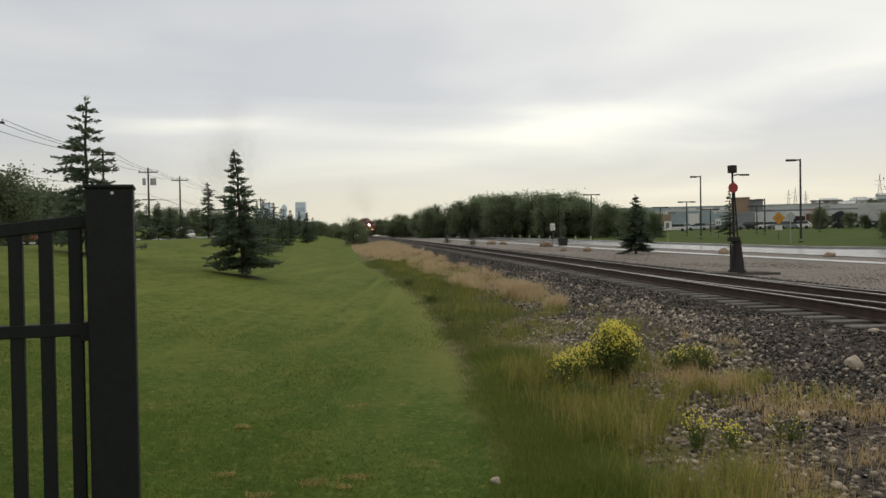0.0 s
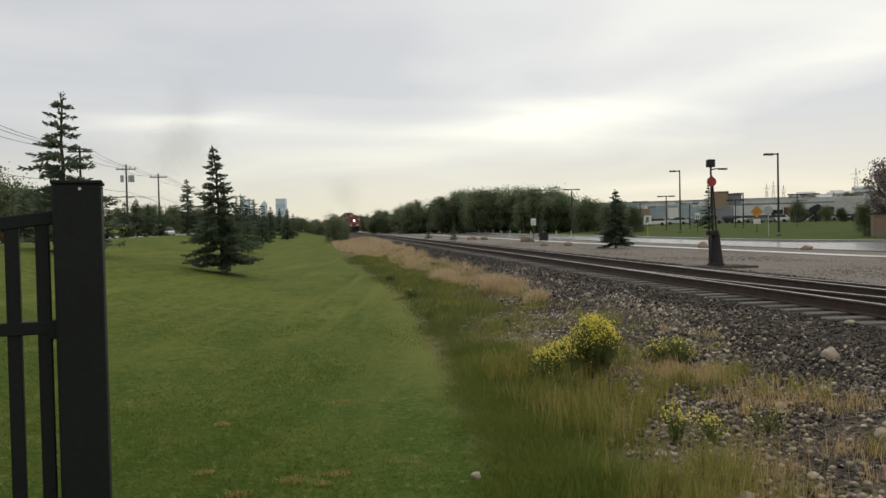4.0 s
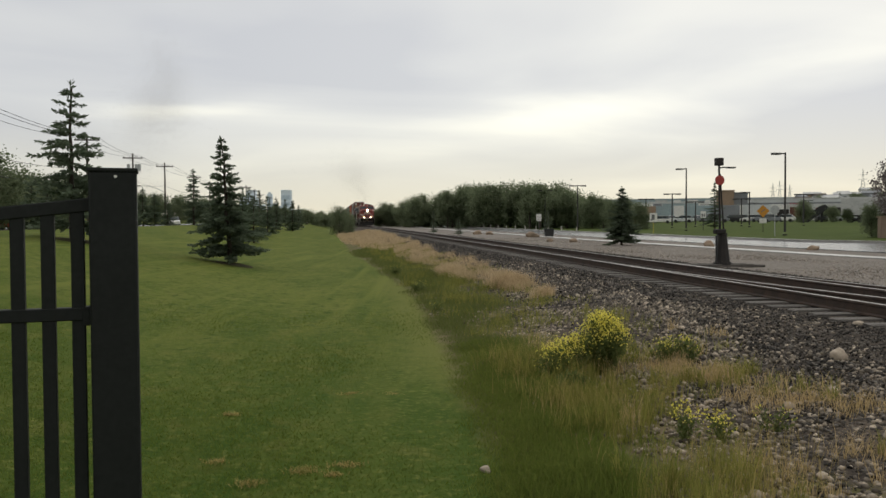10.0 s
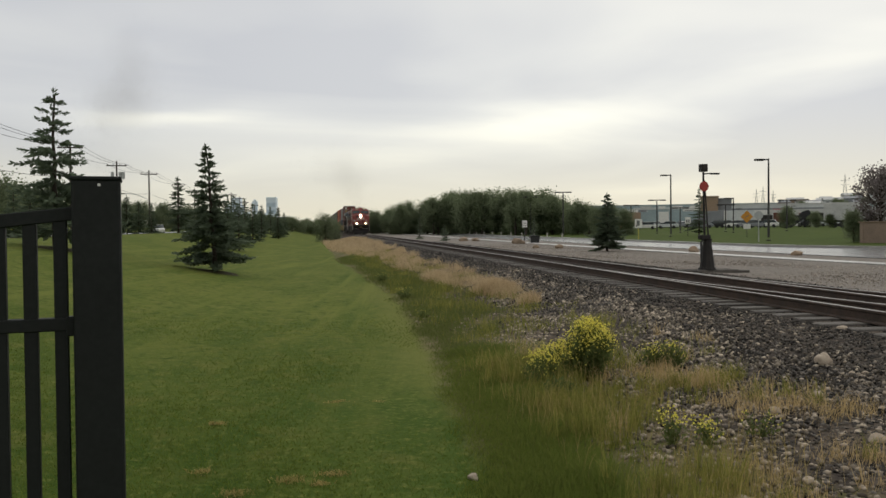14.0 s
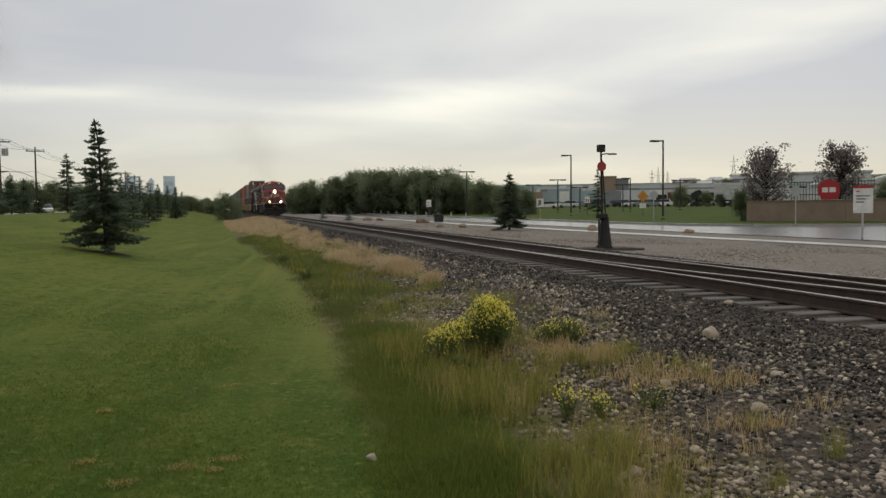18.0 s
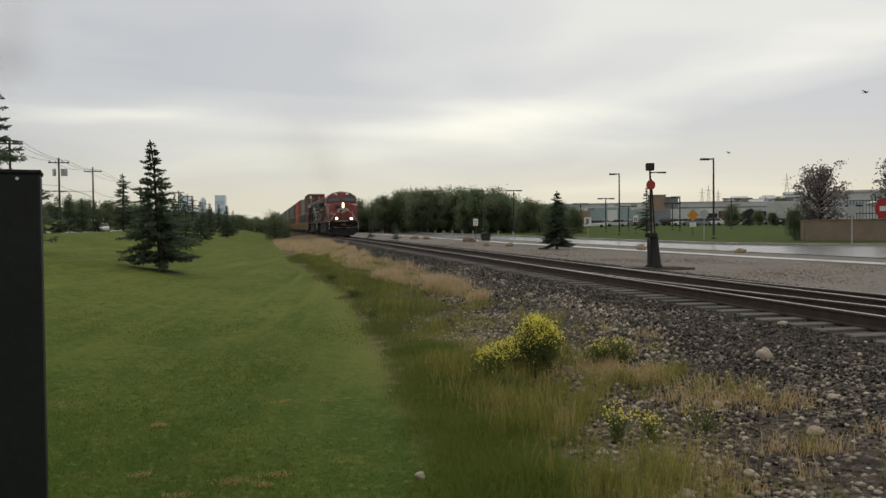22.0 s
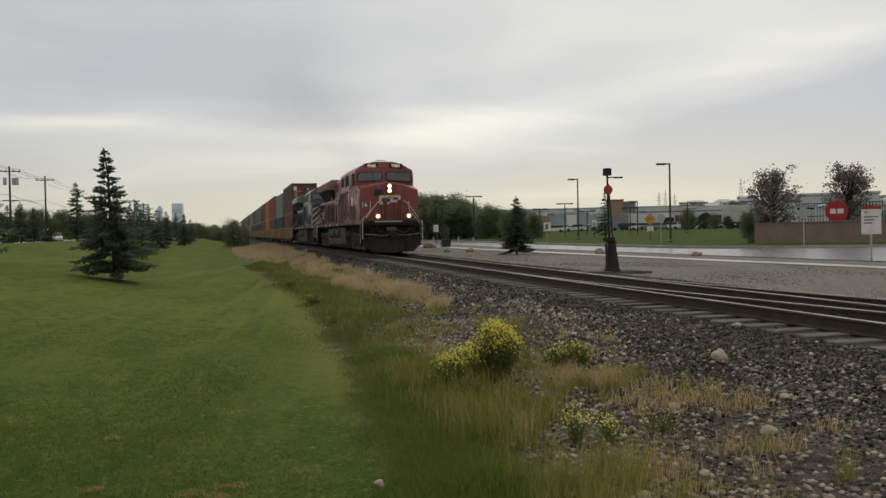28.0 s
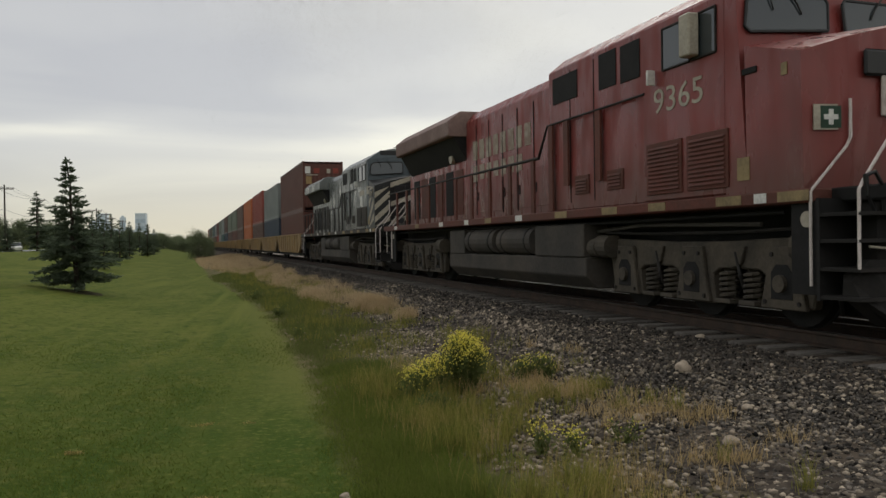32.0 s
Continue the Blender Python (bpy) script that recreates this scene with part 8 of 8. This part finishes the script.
def build_far():
    rr = random.Random(11)
    hall("brick_building", 19.7, 250, 4.8, 8.6, 12, M_TANWALL, M_TANWALL, "narrow tan windowless building", [(0.2, 0.8, M_SLATEWALL)])
    hall("brick_building", 20.65, 254, 3.8, 8.0, 12, M_SLATEWALL, M_SLATEWALL, "slate grey building beside the tan one")
    low = hall("warehouse", 14.2, 420, 90, 8.5, 30, M_PALEWALL, M_ROOFING, "long pale metal warehouse with bands", [(1.0, 2.0, M_TEALWALL), (3.6, 4.6, M_TEALWALL), (6.0, 6.8, M_ROOFING)], 14)
    big = hall("warehouse", 17.2, 520, 120, 12.8, 40, M_TEALWALL, M_ROOFING, "long pale metal warehouse with bands", [(2.2, 4.4, M_PALEWALL), (6.2, 8.0, M_PALEWALL), (10, 11.4, M_PALEWALL)], 16)
    hall("warehouse", 24.6, 330, 62, 7.4, 30, M_PALEWALL, M_ROOFING, "long pale hall with a dark window strip", [(4.4, 6.2, M_SLATEWALL), (0.4, 2.4, M_TEALWALL)], 9)
    hall("warehouse", 28.6, 430, 44, 5.2, 30, M_SLATEWALL, M_ROOFING, "low grey industrial hall", [(5.0, 6.0, M_PALEWALL)], 8)
    hall("warehouse", 32.4, 130, 15, 4.9, 12, M_PALEWALL, M_ROOFING, "small white metal shed behind railings", [(3.3, 3.6, M_TEALWALL)], 4)
    hall("warehouse", 35.6, 240, 50, 5.6, 20, M_PALEWALL, M_ROOFING, "long pale hall in the freight yard", [(3.0, 4.2, M_SLATEWALL)], 8)
    # staggered light and grey cladding panels
    for row in range(5):
        u = -44.5
        while u < 41:
            w = rr.uniform(3.0, 12.0)
            part("cladding_panel", a_box(u, min(44.5, u + w), -0.24, -0.1, 0.7 + row * 1.6, 2.0 + row * 1.6), rr.choice((M_WHITE, M_WHITE, M_SLATEWALL, M_TEALWALL)), low)
            u += w + rr.choice((0.3, 0.3, 4.0))
    for row in range(6):
        u = -59.0
        while u < 55:
            w = rr.uniform(3.0, 11.0)
            part("cladding_panel", a_box(u, min(59.5, u + w), -0.22, -0.1, 0.9 + row * 1.95, 2.4 + row * 1.95), rr.choice((M_WHITE, M_SLATEWALL, M_TEALWALL, M_PALEDOOR)), big)
            u += w + rr.choice((0.4, 0.4, 4.0))
    for b, d, w in ((34.6, 112, 7.0), (37.0, 118, 8.0)):
        x, y = polar(b, d)
        v = standing(x, y, -0.1)
        sh = thing("storage_shed", Matrix.Translation(v) @ Matrix.Rotation(radians(-b + 12), 4, "Z"), "pale metal storage shed with a pitched roof", "shed")
        part("wall", a_box(-w / 2, w / 2, 0, 6, 0, 3.0), M_PALEWALL, sh)
        part("roof", a_slab([(-w / 2 - 0.3, 2.95), (w / 2 + 0.3, 2.95), (w / 2 + 0.3, 3.1), (0, 4.3), (-w / 2 - 0.3, 3.1)], -0.3, 6.3, bevel=0.02), M_ROOFING, sh)
        part("door", a_box(-w / 4, w / 4, -0.06, 0.0, 0.1, 2.5), M_SLATEWALL, sh)
    # unreadable red letters along the hall become bars
    x, y = polar(24.6, 329.5)
    v = standing(x, y)
    lt = thing("hall_lettering", Matrix.Translation(v) @ Matrix.Rotation(radians(-24.6), 4, "Z"), "row of dull red letters on a hall roof edge", "sign")
    for k in range(13):
        part("letter_bar", a_box(-5.7 + 0.5 * k, -5.35 + 0.5 * k, -0.6, -0.4, 8.5 - v.z, 9.1 - v.z), M_REDSIGN, lt)
    hues = [M_PALEWALL, M_WHITE, M_PALEDOOR, M_TEALWALL, M_SLATEWALL, M_TANWALL]
    for k in range(34):
        b = 12.0 + 15.5 * k / 33 + rr.uniform(-0.2, 0.2)
        d = rr.choice((215, 270, 300, 350, 390))
        trailer(b, d, rr.choice((12, 14, 16)), rr.choice(hues), radians(-b + rr.uniform(-6, 6)))
    for k in range(10):
        trailer(29.0 + 0.95 * k, rr.choice((150, 180, 210)), 13, rr.choice(hues), radians(-30 + rr.uniform(-6, 6)))
    # dark low freight cars in the yard
    for k in range(9):
        b = 23.2 + 0.75 * k
        x, y = polar(b, 190)
        v = standing(x, y)
        fc = thing("freight_car", Matrix.Translation(v) @ Matrix.Rotation(radians(-24), 4, "Z"), "dark brown freight car standing in the yard", "freight car", "yard freight cars")
        part("box_body", a_box(-1.15, 1.15, 0, 3, 1.0, 3.3 + rr.uniform(-0.9, 0.3), bevel=0.05), rr.choice((M_TRUCK, M_STEEL, M_RED_GRIME)), fc)
        part("underframe", a_box(-1.1, 1.1, 0.3, 2.7, 0.5, 1.0), M_UNDER, fc)
    # black trapezoid hopper heap
    x, y = polar(25.1, 165)
    v = standing(x, y)
    hp = thing("loader", Matrix.Translation(v) @ Matrix.Rotation(radians(-25), 4, "Z"), "black slanting conveyor in the freight yard", "machine")
    part("boom", a_slab([(-2.6, 0), (-1.2, 0), (2.2, 2.6), (1.6, 3.2), (0.6, 2.9)], 0, 1.2), M_BLACK, hp)
    part("stand", a_box(0.8, 1.2, 0.3, 0.9, 0, 2.4), M_BLACK, hp)
    # far pylons
    for b, d, h in ((27.75, 900, 31), (22.6, 900, 25), (23.0, 930, 27), (23.6, 900, 22), (14.6, 800, 14)):
        x, y = polar(b, d)
        v = standing(x, y)
        py = thing("pylon", Matrix.Translation(v) @ Matrix.Rotation(radians(-b), 4, "Z"), "distant lattice power pylon", "pylon", "far pylons")
        bm = bmesh.new()
        w0 = h * 0.11
        for sx in (-1, 1):
            rod(bm, (sx * w0, 0, 0), (sx * w0 * 0.25, 0, h * 0.65), 0.22, 4)
            rod(bm, (sx * w0 * 0.25, 0, h * 0.65), (0, 0, h), 0.2, 4)
        for k in range(7):
            z0, z1 = h * 0.65 * k / 7, h * 0.65 * (k + 1) / 7
            wa, wb = w0 * (1 - 0.75 * k / 7), w0 * (1 - 0.75 * (k + 1) / 7)
            rod(bm, (-wa, 0, z0), (wb, 0, z1), 0.11, 4)
            rod(bm, (wa, 0, z0), (-wb, 0, z1), 0.11, 4)
        # the pale finish stands in for haze over the far steel
        part("lattice", bm, M_PALEDOOR, py)
        for z in (0.66, 0.8):
            part("crossarm", a_box(-h * 0.13, h * 0.13, -0.2, 0.2, h * z, h * z + 0.3), M_PALEDOOR, py)
    # houses and trees on the far ridge
    for k in range(46):
        b = 15.5 + 15.0 * k / 45 + rr.uniform(-0.15, 0.15)
        d = rr.uniform(760, 1150)
        x, y = polar(b, d)
        v = standing(x, y, -0.5)
        w, h = rr.uniform(9, 20), rr.uniform(4.5, 8.5)
        o = thing("house", Matrix.Translation(v) @ Matrix.Rotation(radians(-b + rr.uniform(-25, 25)), 4, "Z"), "far pale house with a low roof on the ridge", "house", "houses on the ridge")
        part("wall", a_box(-w / 2, w / 2, 0, 9, 0, h), rr.choice((M_PALEWALL, M_PALEDOOR, M_SLATEWALL, M_WHITE, M_TANWALL)), o)
        part("roof", a_slab([(-0.6, h), (9.6, h), (9.6, h + 0.3), (4.5, h + 2.6), (-0.6, h + 0.3)], -w / 2 - 0.6, w / 2 + 0.6, "x"), rr.choice((M_SLATEWALL, M_ROOFING, M_TRUCK)), o)
        for q in range(3):
            part("window", a_box(-w / 2 + w * (q + 0.3) / 3, -w / 2 + w * (q + 0.7) / 3, -0.08, 0.0, h * 0.45, h * 0.8), M_SLATEWALL, o)
    # the city far behind
    for X, w, top, name in ((-514, 35, 132, 0), (-573, 18, 118, 1), (-560, 26, 84, 0), (-640, 34, 132, 0), (-600, 22, 80, 0), (-618, 16, 106, 0), (-668, 24, 100, 1), (-480, 40, 62, 0), (-535, 20, 70, 1), (-545, 30, 64, 0)):
        z0 = standing(X, 3000).z - 30
        tw = thing("office_tower", Matrix.Translation((X, 3000, z0)), "distant office tower with haze painted as pale blue", "tower", "city skyline")
        part("shaft", a_box(-w / 2, w / 2, 0, w, 0, top - z0, bevel=0.6), M_HAZE, tw)
        if name:
            part("crown", a_box(-w / 4, w / 4, w / 4, w * 0.7, top - z0, top - z0 + 6), M_HAZE, tw)
        for k in range(5):
            part("window_band", a_box(-w / 2 + 1, w / 2 - 1, -0.4, -0.05, 20 + k * (top - z0 - 30) / 5, 20 + (k + 0.6) * (top - z0 - 30) / 5), M_HAZE_DARK, tw)


def car(x, y, yaw, body, label, tall=0.0):
    v = standing(x, y)
    c = thing("parked_vehicle", Matrix.Translation(v) @ Matrix.Rotation(yaw, 4, "Z"), label, "car")
    part("body", a_slab([(-2.2, 0.3), (2.2, 0.3), (2.25, 0.75), (1.3, 0.95 + tall), (-2.2, 1.0 + tall)], -0.9, 0.9, bevel=0.06), body, c)
    part("cabin", a_slab([(-1.9, 0.95 + tall), (1.1, 0.95 + tall), (0.4, 1.5 + tall), (-1.5, 1.52 + tall)], -0.78, 0.78, bevel=0.08), M_GLASS, c)
    part("roof", a_box(-1.4, 0.35, -0.72, 0.72, 1.5 + tall, 1.55 + tall, bevel=0.02), body, c)
    for sx in (-1.35, 1.4):
        for sy in (-1, 1):
            part("wheel", a_rod((sx, sy * 0.7, 0.33), (sx, sy * 0.92, 0.33), 0.33, 16), M_BLACK, c)
    for sy in (-0.6, 0.6):
        part("headlight", a_box(2.2, 2.27, sy - 0.2, sy + 0.2, 0.6, 0.74), M_WHITE, c)
    return c


def build_yard_cars():
    rr = random.Random(23)
    hues = (M_WHITE, M_SLATEWALL, M_BLACK, M_REDSIGN, M_PALEWALL, M_SIGNBACK)
    names = ("white", "grey", "black", "red", "pale grey", "silver")
    for k in range(22):
        i = rr.randrange(6)
        b = 13.0 + 14.5 * k / 21 + rr.uniform(-0.2, 0.2)
        car(*polar(b, rr.choice((176, 184, 205))), radians(-b + rr.choice((0, 90, 180)) + rr.uniform(-8, 8)), hues[i], names[i] + " car parked in the yard", rr.choice((0.0, 0.0, 0.35)))


def build_left():
    car(*polar(-26.5, 90), radians(-60), M_REDSIGN, "red van parked beside the far road", 0.5)
    car(*polar(-16.95, 150), radians(-72), M_WHITE, "white car on the far road")
    M_LROAD = M_ROAD
    strip("road_left", lambda s: -36.0, lambda s: -29.5, 0.03, 0.1, M_LROAD, "asphalt road behind the lawn", [20, 60, 100, 150, 200, 260, 318])


def build_boulders():
    boulder(4.22, 8.55, 0.10, 0.75, "pale rounded boulder on the ballast", 1.0)
    boulder(0.33, 5.55, 0.044, 0.7, "small white rock in the grass", 2.0)
    boulder(17.8, 38.3, 0.26, 0.6, "tan boulder at the path edge", 3.0)
    boulder(14.48, 42.85, 0.30, 0.8, "tan boulder beside the path", 8.0)
    for x, y, r, k in ((9.3, 53.6, 0.32, 4.0), (7.9, 54.5, 0.26, 5.0), (8.6, 69.5, 0.55, 6.0), (4.9, 84.0, 0.5, 7.0), (6.0, 83.0, 0.42, 9.0)):
        boulder(x, y, r, 0.55, "tan boulder in the gravel strip", k)
    for x, y, r, k in ((2.47, 5.25, 0.055, 10.0), (1.92, 4.92, 0.075, 11.0), (1.98, 5.3, 0.05, 12.0), (3.0, 6.95, 0.08, 13.0), (3.93, 6.75, 0.075, 14.0), (3.57, 7.35, 0.07, 15.0), (3.28, 16.6, 0.09, 16.0),
                       (3.64, 14.0, 0.08, 17.0), (5.33, 10.3, 0.085, 18.0), (3.3, 5.9, 0.09, 19.0), (2.9, 13.2, 0.06, 20.0)):
        boulder(x, y, r * 0.78, 0.6, "pale smooth stone among the weeds", k)


build_fence()
build_stand()
build_lamps()
build_signs()
build_wall()
build_poles()
build_far()
build_left()
build_yard_cars()
build_boulders()
build_weeds()
build_trees()
build_grass()
build_ballast()
build_cobbles()
build_far_gravel()
build_ties()


# ---- birds ----
def bird(m):
    b = thing("bird", m, "small dark bird in flight", "bird", "birds over the road")
    bm = bmesh.new()
    bmesh.ops.create_icosphere(bm, subdivisions=2, radius=1.0)
    for v in bm.verts:
        v.co = Vector((v.co.x * 0.14 * (1 - 0.3 * (v.co.x < 0) * abs(v.co.x)), v.co.y * 0.045, v.co.z * 0.04))
    part("body", bm, M_BLACK, b)
    part("tail", a_slab([(-0.12, -0.02), (-0.24, -0.05), (-0.24, 0.05), (-0.12, 0.02)], -0.006, 0.006, "z"), M_BLACK, b)
    for side in (-1, 1):
        part("wing", a_slab([(0.07, side * 0.03), (0.02, side * 0.26), (-0.05, side * 0.30), (-0.07, side * 0.03)], 0.0, 0.012, "z"), M_BLACK, b, m=pose(0, 0, 0.01, side * 18, 0, 0))
    return b


BIRD_WAYS = [[(0, -4.7, 107.05, 2.55), (16.5, -4.7, 107.05, 2.55), (18.5, 10.22, 71.33, 5.59), (19, 13.95, 68.65, 6.35), (19.5, 17.01, 64.85, 7.45), (20, 19.5, 61.0, 8.04), (20.5, 21.16, 56.18, 8.36), (21, 23.05, 52.16, 8.81), (21.5, 25.05, 47.87, 9.15), (22, 26.67, 42.33, 8.76), (25, 36.39, 9.09, 6.42), (32, 76.39, 19.09, 12.42)],
             [(0, -3.5, 111.24, 4.07), (18.0, -3.5, 111.24, 4.07), (20, 12.1, 75.08, 6.35), (20.5, 16.0, 72.29, 6.92), (21, 19.94, 69.21, 7.12), (21.5, 23.84, 65.84, 7.08), (22, 27.53, 61.12, 7.28), (22.5, 30.32, 55.26, 7.58), (23, 31.93, 48.46, 7.45), (26, 41.59, 7.66, 6.67), (32, 81.59, 17.66, 12.67)]]
BIRDS = [bird(Matrix.Translation(w[0][1:])) for w in BIRD_WAYS]


# ---- exhaust ----
def exhaust():
    """Thin brown smoke over the leading locomotive: fine soot flakes, thinning as they rise and trail behind."""
    r = np.random.default_rng(77)
    n = 280000
    u = r.random(n) ** 0.9
    x = -11.0 - 34.0 * u ** 1.25
    z = 4.55 + 11.0 * u ** 0.75
    y = -2.6 * u
    wide = 0.5 + 3.4 * u
    wave = np.array([noise.noise(Vector((a * 5.0, 2.0, 7.0))) for a in u])
    c = np.stack([x, y + wave * 1.4 * u, z + wave * 1.2 * u], -1) + r.normal(size=(n, 3)) * wide[:, None] * np.array([1.3, 1.0, 0.75])
    a, b = r.normal(size=(n, 3)), r.normal(size=(n, 3))
    size = (0.0021 + 0.0042 * u)[:, None]
    v = np.stack([c + a * size, c + b * size, c - (a + b) * size * 0.7], 1).reshape(-1, 3)
    f = np.arange(3 * n).reshape(-1, 3)
    soot = surf("exhaust_soot", (0.16, 0.125, 0.095), (0.12, 0.095, 0.075), 1.0, 0.95, gloss=0.0)
    return ob_of("exhaust_smoke", fast_mesh("exhaust_smoke", v, f, soot), None, train_pose(ride_at(0), 0), "thin brown exhaust smoke trailing over the locomotive", "smoke", kind="stuff")


TRAIN.append((exhaust(), 0.0, 0.0))


def old_smoke():
    """A puff of older smoke that drifts off over the lawn: soot flakes in a loose cloud."""
    r = np.random.default_rng(78)
    n = 90000
    lump = r.normal(size=(26, 3)) * np.array([3.0, 2.5, 4.2])
    c = lump[r.integers(0, 26, n)] + r.normal(size=(n, 3)) * np.array([2.0, 1.6, 2.2])
    a, b = r.normal(size=(n, 3)), r.normal(size=(n, 3))
    v = np.stack([c + a * 0.0125, c + b * 0.0125, c - (a + b) * 0.0088], 1).reshape(-1, 3)
    soot = bpy.data.materials["exhaust_soot"]
    return ob_of("drifting_smoke", fast_mesh("drifting_smoke", v, np.arange(3 * n).reshape(-1, 3), soot), None, Matrix.Translation((-38, 145, 15)), "thin grey-brown puff of drifting smoke", "smoke", kind="stuff")


PUFF = old_smoke()
PUFF_WAY = [(0, -14.6, 13.5), (3, -15.6, 15.5), (6, -16.8, 17.4), (13, -18.8, 22.0), (20, -21.5, 27.0), (32, -26.5, 35.0)]


# ---- movement ----
def motions():
    times = [0, 0.1] + list(range(1, 32)) + [31.5, 31.9, 32]
    for ob, back, z in TRAIN:
        off = Matrix.Translation((-0.9 if z else 0, 0, z))
        walk(ob, [(t, train_pose(ride_at(t), back) @ off) for t in times])
    # wheels roll with the distance gone
    steps = [i / 15 for i in range(481)]
    gone = [ride_at(0) - ride_at(t) for t in steps]
    for ob, radius in WHEELS:
        at = ob.location.copy()
        walk(ob, [(t, Matrix.Translation(at) @ Matrix.Rotation(g / radius, 4, "Y")) for t, g in zip(steps, gone)])
    walk(PUFF, [(t, Matrix.Translation((*polar(b, 150), z))) for t, b, z in PUFF_WAY])
    for b, way in zip(BIRDS, BIRD_WAYS):
        rows = []
        for i, (t, x, y, z) in enumerate(way):
            nx = way[min(i + 1, len(way) - 1)]
            pv = way[max(i - 1, 0)]
            rows.append((t, Matrix.Translation((x, y, z)) @ Matrix.Rotation(math.atan2(nx[2] - pv[2], nx[1] - pv[1]) if i else 0.0, 4, "Z")))
        walk(b, rows)


motions()
